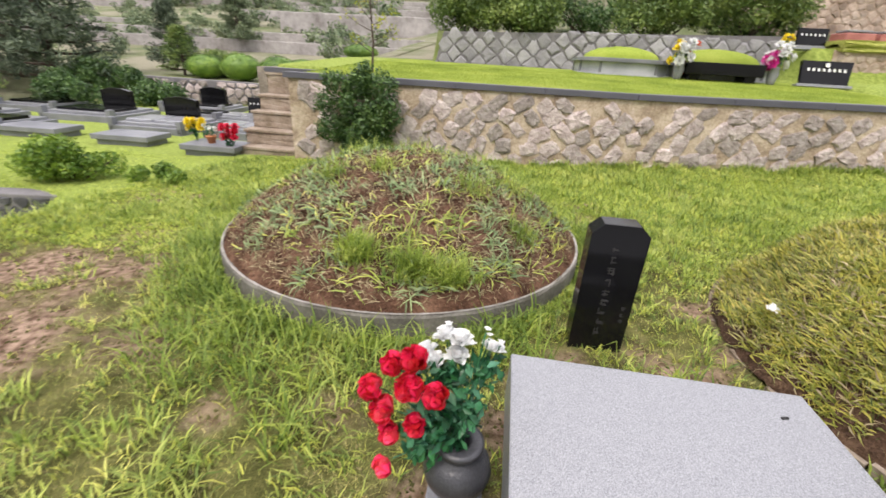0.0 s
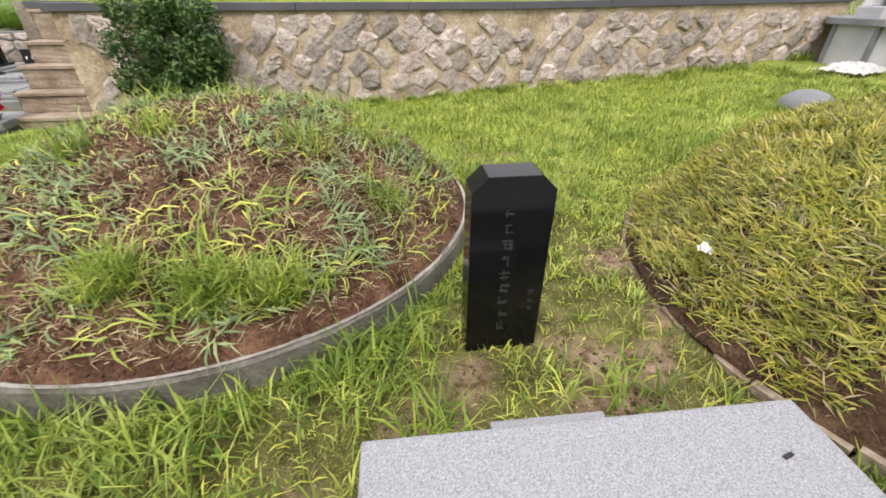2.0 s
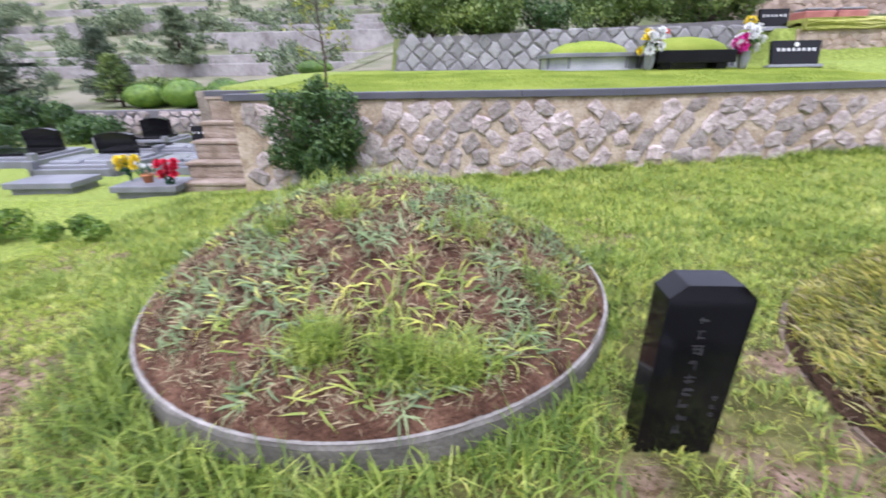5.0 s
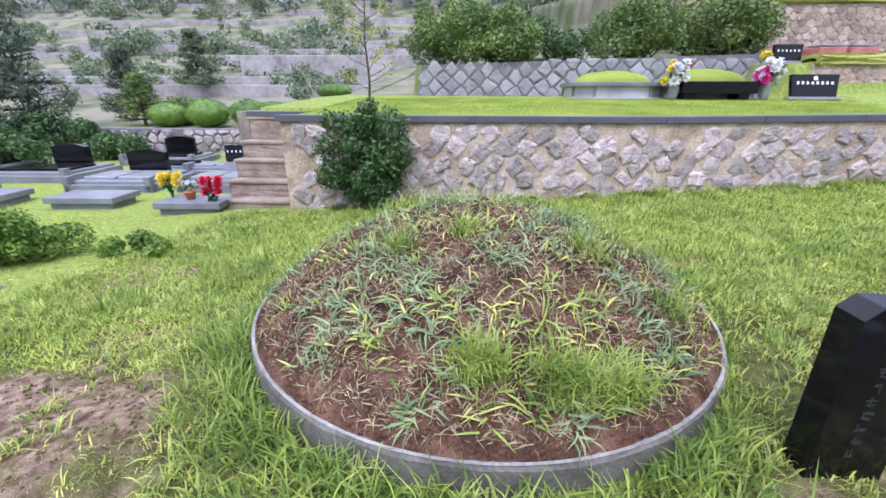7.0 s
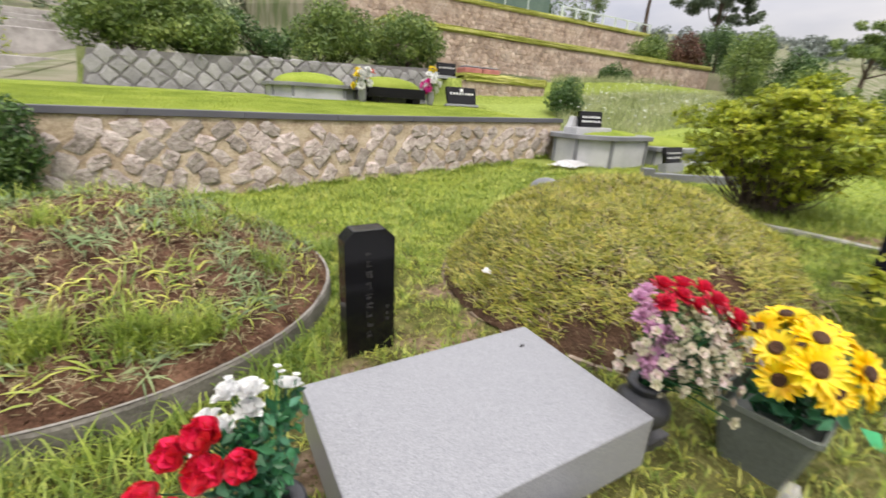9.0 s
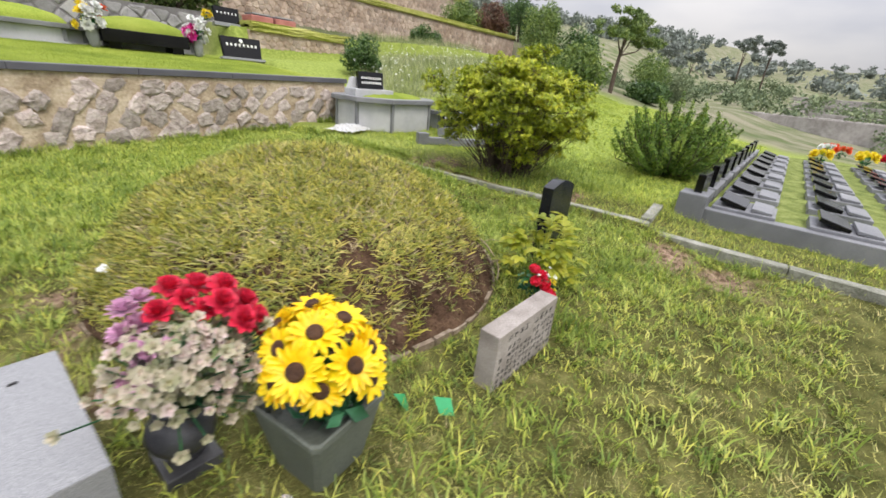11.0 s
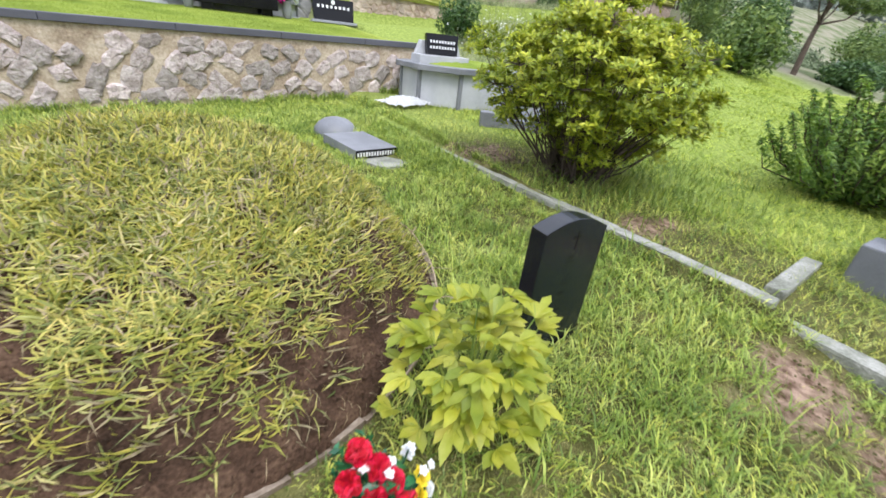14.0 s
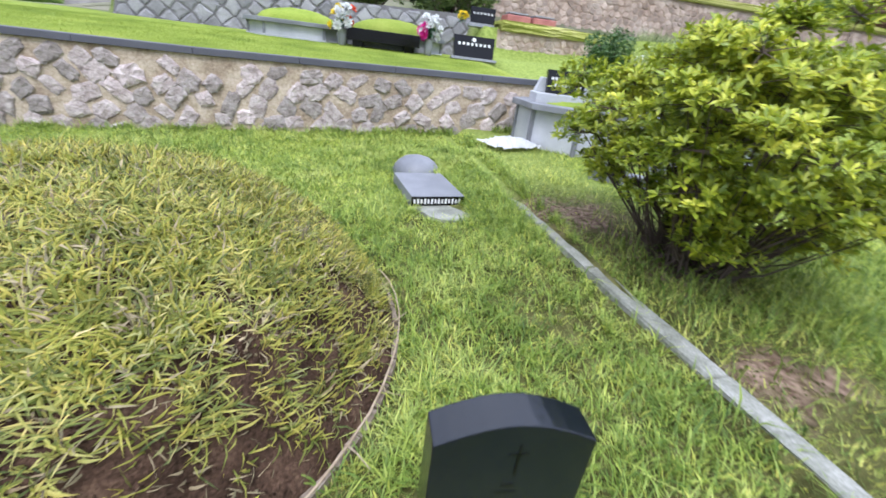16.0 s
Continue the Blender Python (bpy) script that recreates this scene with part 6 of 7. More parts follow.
while boughs < 155:
    a, b, c = r.uniform(-1, 1), r.uniform(-1, 1), r.uniform(-1, 0.95)
    q = math.sqrt(a * a + b * b + c * c)
    if not 0.4 < q < 1:
        continue
    boughs += 1
    lump = 1 + 0.13 * math.sin(3.1 * a + 2.3 * b + 1.0) + 0.1 * math.sin(5.0 * b - 4.0 * c)
    end = Vector((1.1 * a * lump, 1.12 * b * lump, 0.98 + 0.74 * c * lump))
    fa = r.uniform(0, 6.28)
    fr = 0.34 * math.sqrt(r.random())
    root = Vector((fr * math.cos(fa), fr * math.sin(fa), -0.06))
    mid = root * 0.45 + end * 0.45 + Vector((r.uniform(-0.08, 0.08), r.uniform(-0.08, 0.08), -0.08))
    tube(bm, [tuple(root), tuple(mid), tuple(end)], 0.012, 0.003, 5)
    rad = r.uniform(0.13, 0.25)
    for _ in range(40):
        d = Vector((r.gauss(0, 1), r.gauss(0, 1), r.gauss(0.25, 0.8))).normalized()
        p = end + Vector((d.x, d.y, d.z * 0.48)) * rad * r.uniform(0.55, 1.15)
        if p.z < 0.12:
            continue
        if r.random() < 0.3:
            tube(bm, [tuple(end), tuple(end * 0.45 + p * 0.55), tuple(p)], 0.004, 0.002, 4)
        tips_.append(tuple(p))
        axes_.append(tuple(d * 0.5 + Vector((a, b, 0)) * 0.35 + Vector((0, 0, 0.75))))
part("wood", bm, "bark", az)
piece("crown", whorls("crown", np.array(tips_), np.array(axes_), (7, 12), 0.062, 0.022, "azalea"), az)
shrub("wall_bush", -2.38, 6.72, float(ground_z(-2.4, 6.7)), "dense dark green bush growing against the wall", ball_clumps(0.7, 0.42, 0.0, 1.45, 30, 0.1, 0.26, 2, 0.05) + [(0.55, -0.1, 1.25, 0.14), (-0.5, -0.1, 1.32, 0.13), (0.1, 0, 1.5, 0.12), (0.62, -0.1, 0.8, 0.12), (-0.6, -0.1, 0.5, 0.14), (0.36, -0.1, 1.28, 0.22), (-0.34, -0.1, 1.26, 0.22), (0, 0, 1.36, 0.2), (0.5, -0.12, 1.0, 0.22), (-0.52, -0.1, 0.95, 0.22)], 12000, 0.065, "dark_leaf", 12, 0.45, shell=0.25)
# upright juniper-like shrub
jz = float(ground_z(9.9, 1.2))
jun = thing("juniper_bush", 9.9, 1.25, jz, "spreading green juniper bush with upright shoots", "bush")
pts_, ways_ = [], []
bm = bmesh.new()
r = random.Random(6)
for k in range(120):
    a, q = r.uniform(0, 6.28), math.sqrt(r.uniform(0.0, 1.0))
    base = np.array([0.35 * q * math.cos(a), 0.35 * q * math.sin(a), 0.05])
    tipv = np.array([1.2 * q * math.cos(a + r.uniform(-0.25, 0.25)), 1.1 * q * math.sin(a), 0.36 + 0.85 * (1 - 0.5 * q * q) * r.uniform(0.45, 1.35)])
    bend = base * 0.35 + tipv * 0.65 + [r.uniform(-0.12, 0.12), r.uniform(-0.12, 0.12), -0.16]
    tube(bm, [tuple(base), tuple(bend), tuple(tipv)], 0.012, 0.004, 5)
    for t in np.linspace(0.12, 1.0, 190):
        c = (1 - t) ** 2 * base + 2 * t * (1 - t) * bend + t * t * tipv
        along = (bend - base) * (1 - t) + (tipv - bend) * t
        away = rng.normal(0, 1, 3)
        pts_.append(c + away * 0.055 * (1.25 - t))
        ways_.append(along / np.linalg.norm(along) * 1.2 + away * 0.6)
part("wood", bm, "bark", jun)
piece("crown", leaves_mesh("crown", np.array(pts_), np.array(ways_), 0.075, "juniper", 0.3, 0.35), jun)

# peony with palmate leaves
pe = thing("peony_plant", 3.89, 0.70, float(ground_z(3.89, 0.7)), "bushy yellow-green peony plant with lobed leaves", "plant")
r = random.Random(12)
bm, lv, lf = bmesh.new(), [], []
for k in range(92):
    a, q = r.uniform(0, 6.28), math.sqrt(r.uniform(0, 1))
    p = Vector((0.31 * q * math.cos(a), 0.27 * q * math.sin(a), 0.55 - 0.26 * q * q + 0.07 * math.sin(3 * a + 1) * q + r.uniform(-0.22, 0.05)))
    if k % 3 == 0:
        tube(bm, [(0.05 * math.cos(a), 0.05 * math.sin(a), -0.03), tuple(p * 0.6), tuple(p)], 0.005, 0.003, 5)
    out = Vector((math.cos(a), math.sin(a), 0)) * (0.4 + 0.7 * q) + Vector((r.uniform(-0.4, 0.4), r.uniform(-0.4, 0.4), r.uniform(-0.15, 0.5)))
    for lobe in (-62, -31, 0, 31, 62):
        d = Matrix.Rotation(radians(lobe), 3, "Z") @ out.normalized()
        s = Vector((0, 0, 1)).cross(d).normalized()
        ln, wd = (0.115 if abs(lobe) < 20 else 0.085) * r.uniform(0.7, 1.25), 0.043
        b0 = len(lv)
        sag = r.uniform(0.0, 0.035)
        for t, w in ((0, 0), (0.35, 0.36), (0.68, 0.48), (1.0, 0)):
            c = p + d * ln * t - Vector((0, 0, sag * t * t))
            lv += [c] if w == 0 else [c + s * wd * w + Vector((0, 0, 0.008)), c, c - s * wd * w + Vector((0, 0, 0.008))]
        lf += [(b0 + i, b0 + j, b0 + k) for i, j, k in ((0, 1, 2), (0, 2, 3), (1, 4, 2), (4, 5, 2), (2, 5, 3), (5, 6, 3), (4, 7, 5), (5, 7, 6))]
part("stem_bundle", bm, "lush", pe)
piece("leaves", mesh_from("leaves", np.array([tuple(v) for v in lv]), np.array(lf), "peony"), pe)

# low bushes and clipped balls by the lower graves
shrub("low_bush", -5.6, 4.6, float(ground_z(-5.6, 4.6)), "low spreading green bush above the sunken wall", ball_clumps(0.75, 0.5, 0.0, 0.55, 16, 0.12, 0.24, 4, 0.1), 4500, 0.06, "juniper", 5)
shrub("low_bush", -4.55, 4.75, float(ground_z(-4.55, 4.75)), "low creeping green bush in the lawn", ball_clumps(0.45, 0.3, -0.05, 0.22, 9, 0.08, 0.14, 5, 0.1), 1800, 0.05, "juniper", 3)
for x, y, s, z1 in ((-11.3, 15.1, 0.64, 0.8), (-9.8, 15.0, 0.68, 0.92), (-8.4, 15.1, 0.64, 0.9), (-8.9, 18.0, 0.6, 0.7), (-6.4, 18.2, 0.7, 0.6)):
    bz = float(ground_z(x, y))
    b = thing("clipped_bush", x, y, bz, "round clipped evergreen bush on the bank", "bush", 0, "clipped round bushes")
    bm = bmesh.new()
    bmesh.ops.create_uvsphere(bm, u_segments=20, v_segments=12, radius=1)
    for v in bm.verts:
        v.co = Vector((v.co.x * s * 0.93, v.co.y * s * 0.93, z1 / 2 + v.co.z * z1 / 2 * 0.93))
    part("core", bm, "ball", b, smooth=True)
    d = rng.normal(0, 1, (2600, 3))
    d /= np.linalg.norm(d, axis=1, keepdims=True)
    piece("crown", leaves_mesh("crown", d * [s, s, z1 / 2] * rng.uniform(0.94, 1.04, (2600, 1)) + [0, 0, z1 / 2], d, 0.05, "ball", 0.5, 0.7), b)
# big clipped hedges on the pale wall
for x, rx, z1, seed in ((-1.7, 1.45, 2.3, 3), (0.2, 1.15, 1.9, 4), (4.2, 1.55, 2.35, 5), (6.95, 1.6, 2.6, 6)):
    shrub("hedge_bush", x, 15.75, 2.36, "large dense green hedge bush above the pale wall", ball_clumps(rx, 1.0, -0.1, z1, 40, 0.3, 0.55, seed, 0.3), 11000, 0.12, "hedge", 6, stem_r=0.04)
shrub("hedge_bush", 2.4, 18.5, 2.7, "dark green bush behind the clipped hedges", ball_clumps(2.2, 1.0, 0.0, 1.6, 30, 0.3, 0.5, 14, 0.3), 4500, 0.14, "dark_leaf", 5, stem_r=0.04)
shrub("low_bush", 9.7, 9.9, float(ground_z(9.7, 9.9)), "dark green rounded bush beside the pink wall", ball_clumps(0.75, 0.65, 0.05, 1.15, 18, 0.18, 0.34, 15, 0.2), 4500, 0.08, "dark_leaf", 5)
shrub("low_bush", 17.5, 14.8, float(ground_z(17.5, 14.8)), "round green bush on the terrace slope", ball_clumps(0.9, 0.7, 0.0, 1.1, 10, 0.25, 0.4, 17, 0.2), 2500, 0.12, "dark_leaf", 3)
# sapling by the wall top
sap = thing("sapling", -2.6, 8.0, float(ground_z(-2.6, 8.0)), "thin young tree with sparse pale green leaves", "tree")
bm = bmesh.new()
tube(bm, [(0, 0, -0.1), (0.03, 0, 0.5), (-0.02, 0.02, 1.1), (0.02, 0, 1.7)], 0.025, 0.008, 8)
cl = []
r = random.Random(9)
for k in range(16):
    z = 0.35 + 0.085 * k
    a = r.uniform(0, 6.28)
    e = (0.5 * math.cos(a) * r.uniform(0.5, 1.2), 0.4 * math.sin(a), z + 0.25)
    tube(bm, [(0, 0, z), (e[0] * 0.5, e[1] * 0.5, z + 0.1), e], 0.008, 0.003, 5)
    cl += [(e[0], e[1], e[2], 0.12), (e[0] * 0.6, e[1] * 0.6, z + 0.16, 0.08)]
part("trunk", bm, "bark", sap)
w, d = clump_points(cl, 340, shell=0.1)
piece("crown", leaves_mesh("crown", w, d, 0.075, "peony", 0.35, 0.9), sap)


def conifer(x, y, h, rad, label, mat="pine", n=9000, layers=13, size=0.16, lean=0.0, base=0.12):
    z = float(ground_z(x, y))
    t = thing("conifer_tree", x, y, z, label, "tree")
    bm = bmesh.new()
    tube(bm, [(0, 0, -0.3), (lean * 0.3, 0, h * 0.5), (lean, 0, h * 0.97)], 0.035 * h, 0.01 * h, 8)
    r = random.Random(f"{x}{y}")
    cl = []
    for k in range(layers):
        f = base + (0.97 - base) * k / (layers - 1)
        reach = rad * (1 - f) ** 0.75 + 0.12 * rad
        for q in range(6):
            a = r.uniform(0, 6.28)
            e = (lean * f + reach * math.cos(a) * r.uniform(0.65, 1.15), reach * math.sin(a) * r.uniform(0.65, 1.15), h * f + 0.12 * reach)
            tube(bm, [(lean * f, 0, h * f), (e[0] * 0.5 + lean * f * 0.5, e[1] * 0.5, h * f + 0.02), e], 0.012 * h * (1 - f) + 0.01, 0.008, 5)
            cl += [(*e, 0.22 * rad), (e[0] * 0.6, e[1] * 0.6, e[2] - 0.05, 0.24 * rad)]
    part("trunk", bm, "bark", t)
    w, d = clump_points(cl, n, 0.6, 0.1)
    piece("crown", leaves_mesh("crown", w, d, size, mat, 0.25, 0.9), t)
    return t


conifer(-15.9, 13.4, 5.2, 2.1, "large dark grey-green pine beside the lower graves", n=9000, size=0.22)
conifer(-19.0, 13.0, 5.5, 2.4, "large dark grey-green pine beside the lower graves", n=9000, size=0.2)
conifer(-14.5, 17.5, 2.6, 1.0, "slender young conifer on the bank", n=4000)
conifer(-12.6, 15.6, 1.7, 0.8, "small green conifer beside the clipped bushes", n=2500, mat="hedge")
conifer(-16.35, 25.16, 3.4, 1.3, "conical green conifer on the hill", n=4500, mat="far_leaf", size=0.24)
for k, (x, y, rx, z1) in enumerate(((-12.6, 10.8, 1.3, 1.0), (-15.0, 9.6, 1.8, 1.2), (-11.6, 12.9, 1.0, 0.7), (-17.5, 8.6, 1.8, 1.3), (-13.6, 13.2, 1.5, 1.4), (-11.2, 16.2, 0.9, 0.9))):
    shrub("hedge_bush", x, y, float(ground_z(x, y)), "loose green hedge bush behind the lower graves", ball_clumps(rx, 0.8, 0, z1, 18, 0.22, 0.42, 40 + k, 0.2), 5000, 0.11, "hedge" if k % 2 else "dark_leaf", 4)


def pine(x, y, h, label, crowns, mat="pine", n=5000, size=0.3, lean=0.0, r0=0.16):
    z = float(ground_z(x, y))
    t = thing("pine_tree", x, y, z, label, "tree")
    bm = bmesh.new()
    top = (lean, 0, h * 0.75)
    tube(bm, [(0, 0, -0.4), (lean * 0.2 - 0.1, 0, h * 0.3), (lean * 0.6, 0.1, h * 0.55), top], r0, r0 * 0.45, 8)
    for cx, cy, cz, cr in crowns:
        tube(bm, [(lean * 0.5, 0.05, h * 0.48), (cx * 0.6 + lean * 0.2, cy * 0.6, cz * 0.8), (cx, cy, cz)], r0 * 0.4, r0 * 0.12, 6)
    part("trunk", bm, "bark", t)
    rr = random.Random(f"{x}")
    cl = [(cx + rr.uniform(-1.2, 1.2) * cr, cy + rr.uniform(-1, 1) * cr, cz + rr.uniform(-0.35, 0.35) * cr, cr * rr.uniform(0.22, 0.45)) for cx, cy, cz, cr in crowns for _ in range(14)]
    w, d = clump_points(cl, n, 0.6, 0.1)
    piece("crown", leaves_mesh("crown", w, d, size, mat, 0.35, 0.9), t)
    return t


pine(25.1, 8.1, 3.9, "leaning green tree with a forked trunk on the slope", [(-0.8, 0, 2.9, 0.9), (0.5, 0, 3.3, 1.0), (1.5, 0, 3.0, 0.9), (0.2, 0, 3.7, 0.8), (2.2, -0.6, 2.7, 0.8)], "hedge", 9000, 0.16, 0.9, 0.13)
pine(33.0, 19.6, 8.5, "tall dark pine above the terrace walls", [(-1.8, 0, 5.6, 1.5), (1.4, 0, 6.4, 1.6), (0.2, 0, 7.8, 1.6), (2.6, 0, 5.2, 1.4), (-0.6, 0, 8.6, 1.2)], "pine", 12000, 0.26, 0.3)
pine(31.0, 24.0, 7.5, "tall dark pine above the terrace walls", [(-1.5, 0, 5.0, 1.5), (1.4, 0, 5.8, 1.5), (0.2, 0, 7.0, 1.5)], "pine", 8000, 0.28, 0.3)
for x, y, h in ((88.0, 22.0, 7.6), (90.0, 18.2, 6.8), (90.0, 11.0, 8.4), (93.0, 7.6, 8.0), (120.0, -14.0, 8.0)):
    pine(x, y, h, "far umbrella-shaped pine on the ridge", [(-h * 0.28, 0, h * 0.86, h * 0.15), (h * 0.05, 0, h * 0.98, h * 0.17), (h * 0.32, 0, h * 0.88, h * 0.15)], "hazed_pine", 2600, 0.4, h * 0.06, 0.16)
for x, y, h in ((45.5, 17.8, 5.6),):
    conifer(x, y, h, 0.9, "slim dark cypress on the far terrace", n=3500, size=0.22)
for k, (x, y, rx, z1, mat) in enumerate(((19.0, 7.4, 1.15, 2.0, "hedge"), (25.3, 12.9, 2.0, 4.0, "hedge"), (27.5, 11.5, 1.7, 3.0, "dark_leaf"), (27.3, 18.0, 1.6, 2.2, "red_leaf"), (24.8, 18.5, 1.5, 1.8, "hedge"), (30.0, 17.5, 2.2, 3.2, "dark_leaf"), (29.0, 14.8, 2.0, 3.2, "hedge"), (33.0, 8.4, 1.9, 3.0, "hedge"), (36.0, 7.6, 1.6, 2.2, "far_leaf"), (27.0, 6.9, 0.9, 0.9, "dark_leaf"), (37.0, 22.0, 3.0, 4.6, "dark_leaf"), (42.0, 15.0, 3.0, 3.2, "far_leaf"), (27.0, 26.5, 3.0, 4.5, "hedge"), (22.5, 27.0, 2.2, 3.6, "dark_leaf"), (34.0, 14.0, 2.2, 3.4, "dark_leaf"))):
    shrub("hill_bush", x, y, float(ground_z(x, y)), "leafy " + ("russet" if mat == "red_leaf" else "green") + " bush on the terraced slope", ball_clumps(rx, 1.3, -0.1, z1, 34, 0.3, 0.7, 60 + k, 0.2), 5500, 0.15, mat, 4, stem_r=0.05)
wf = thing("white_rail", 27.5, 7.6, float(ground_z(29, 8)), "white painted rail beside the path on the slope", "rail", 10)
for k in range(5):
    part("post", block(k * 1.5 - 0.04, k * 1.5 + 0.04, -0.04, 0.04, -0.1, 0.75, 0.01), "rail", wf)
for z in (0.4, 0.72):
    part("rail", block(0, 6.0, -0.03, 0.03, z - 0.03, z + 0.03, 0.01), "rail", wf)

# rail fence and mesh fence on the top terrace
fence = thing("rail_fence", 20.0, 21.6, 6.72, "pale green painted metal rail fence on a terrace wall", "fence", 0.5)
for k in range(8):
    part("post", block(k * 1.22 - 0.05, k * 1.22 + 0.05, -0.05, 0.05, -0.05, 0.86, 0.01), "rail", fence)
for z in (0.12, 0.80):
    part("rail", block(0, 8.55, -0.03, 0.03, z - 0.035, z + 0.035, 0.01), "rail", fence)
meshf = thing("screen_fence", 10.0, 24.0, float(ground_z(15, 24)), "tall dark green screen fence above the terraces", "fence", 0)
for k in range(6):
    part("panel", block(k * 1.85, k * 1.85 + 1.8, -0.03, 0.03, 0.0, 3.2, 0.01), "steel", meshf)
    part("post", block(k * 1.85 - 0.05, k * 1.85 + 0.02, -0.06, 0.06, -0.2, 3.3, 0.01), "rail", meshf)

# the terraced hillside behind
hill_rng = random.Random(77)
for k in range(14):
    y = 25 + k * 5.0 + 0.12 * k * k
    for s in range(3):
        xa = -95 + 34 * s + hill_rng.uniform(-8, 8)
        xb = min(xa + hill_rng.uniform(16, 34), -5 if y < 34 else 25)
        if xb - xa < 4:
            continue
        zz = float(ground_z((xa + xb) / 2, y))
        tagged(new("wall_hill", finish("wall_hill", block(xa, xb, y, y + 0.5, zz - 1.5, zz + hill_rng.uniform(0.35, 0.95), 0.05), "far_wall" if hill_rng.random() < 0.97 else "pink_stone")), "long masonry terrace wall on the hillside", "wall", kind="structure")


def woods(name, label, count, area, size, leaves_n, leaf_size, mat):
    hc = []
    while len(hc) < count * 4:
        x, y = hill_rng.uniform(*area[:2]), hill_rng.uniform(*area[2:])
        if -9 < x < 9 and y < 26:
            continue
        rr = hill_rng.uniform(*size)
        zz = float(ground_z(x, y))
        hc += [(x + hill_rng.uniform(-1, 1) * rr, y + hill_rng.uniform(-1, 1) * rr, zz + rr * hill_rng.uniform(0.3, 1.3), rr * hill_rng.uniform(0.45, 0.9)) for _ in range(4)]
    w, d = clump_points(hc, leaves_n, 0.85, 0.25)
    return tagged(new(name, leaves_mesh(name, w, d, leaf_size, mat, 0.6, 0.9)), label, "shrubs", kind="stuff")


woods("hill_shrubs", "scattered green shrubs over the terraced hillside", 200, (-80, -4, 20, 55), (0.35, 0.9), 38000, 0.22, "far_leaf")
woods("hill_shrubs", "green shrubs between the hillside terraces", 160, (-95, 30, 45, 90), (0.9, 1.9), 38000, 0.42, "far_leaf")
# no haze in the air: these woods have it in their leaf colour
woods("hill_woods", "wooded mountain slope behind the cemetery in haze-pale colours", 520, (-170, 70, 80, 170), (2.0, 4.5), 60000, 1.1, "hazed_pine")
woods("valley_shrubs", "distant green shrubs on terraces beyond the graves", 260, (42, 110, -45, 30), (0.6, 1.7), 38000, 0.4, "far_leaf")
woods("valley_woods", "far valley woods in haze-pale colours", 200, (150, 390, -160, 200), (2.0, 4.5), 30000, 1.6, "hazed_pine")
for k in range(12):
    x = 48 + k * 6.0
    zz = float(ground_z(x, 0))
    for s in range(2):
        ya = -50 + 45 * s + hill_rng.uniform(-6, 6)
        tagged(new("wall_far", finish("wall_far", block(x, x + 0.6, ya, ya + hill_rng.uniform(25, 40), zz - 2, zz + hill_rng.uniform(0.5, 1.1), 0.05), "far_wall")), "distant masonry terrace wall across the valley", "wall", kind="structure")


# ---- grass ----
def scatter(x0, x1, y0, y1, n):
    return rng.uniform(x0, x1, n), rng.uniform(y0, y1, n)


def free_ground(x, y):
    ok = (np.hypot(x - MX, y - MY) > MR + 0.01) & (np.hypot(x - NX, y - NY) > NR + 0.025)
    ok &= ~((x > 0.30) & (x < 1.1) & (y > 0.83) & (y < 1.4))
    ok &= ~((x > 0.47) & (x < 0.85) & (y > 1.42) & (y < 1.63))
    ok &= ~((np.abs(x - 0.638) < 0.14) & (np.abs(y - 2.15) < 0.06)) & ~((np.abs(x - 2.995) < 0.31) & (np.abs(y - 0.337) < 0.055))
    ok &= ~((np.hypot(x - 1.9, y - 0.575) < 0.14) | (np.hypot(x + 0.03, y - 1.05) < 0.1) | (np.hypot(x - 1.5, y - 0.92) < 0.1))
    ok &= ~((np.abs(x - 4.89) < 0.26) & (np.abs(y - 4.4) < 0.36)) & (np.hypot(x - 4.87, y - 5.22) > 0.27) & ~((np.abs(x - 4.98) < 0.2) & (np.abs(y - 3.9) < 0.16))
    kx = 5.64 + (6.05 - y) * 0.059
    ok &= np.abs(x - kx) > 0.06
    ok &= y < wall_y(x) - 0.03
    ok &= ~((np.abs(x - 4.53) < 0.2) & (np.abs(y - 0.96) < 0.07))
    return ok


def lawn_clumps(name, label, box_, n, per, hmin, hmax, mat, width, spread_r, patch, lean):
    """Grass in small tufts: several blades from each root."""
    x, y = scatter(*box_, n)
    ok = (rng.uniform(0, 1, n) > 0.93 * bare(x, y)) & (noise2(x, y, 1.6, 5) + 0.6 * noise2(x, y, 6, 8) > -1.3 + patch + rng.uniform(-0.3, 0.3, n))
    ok &= rng.uniform(0, 1, n) < 0.42 + 0.58 * smooth(2.2, 3.8, y + 3 * smooth(2.6, 3.6, x) + 0.5 * noise2(x, y, 0.9, 4))
    x, y = x[ok], y[ok]
    size = np.clip(0.8 + 0.35 * np.clip(noise2(x, y, 1.3, 3), -1, 1) + rng.normal(0, 0.22, len(x)), 0.35, 1.7)
    k = rng.integers(per[0], per[1], len(x))
    x, y, size = np.repeat(x, k), np.repeat(y, k), np.repeat(size, k)
    x, y = x + rng.normal(0, spread_r, len(x)), y + rng.normal(0, spread_r, len(x))
    ok = free_ground(x, y)
    x, y, size = x[ok], y[ok], size[ok]
    w = np.stack([x, y, ground_z(x, y)], 1)
    return tagged(new(name, blades(name, w, rng.uniform(hmin, hmax, len(x)) * size, rng.uniform(0.6, 1.3, len(x)) * width, rng.uniform(*lean, len(x)), mat)), label, "grass", kind="stuff")


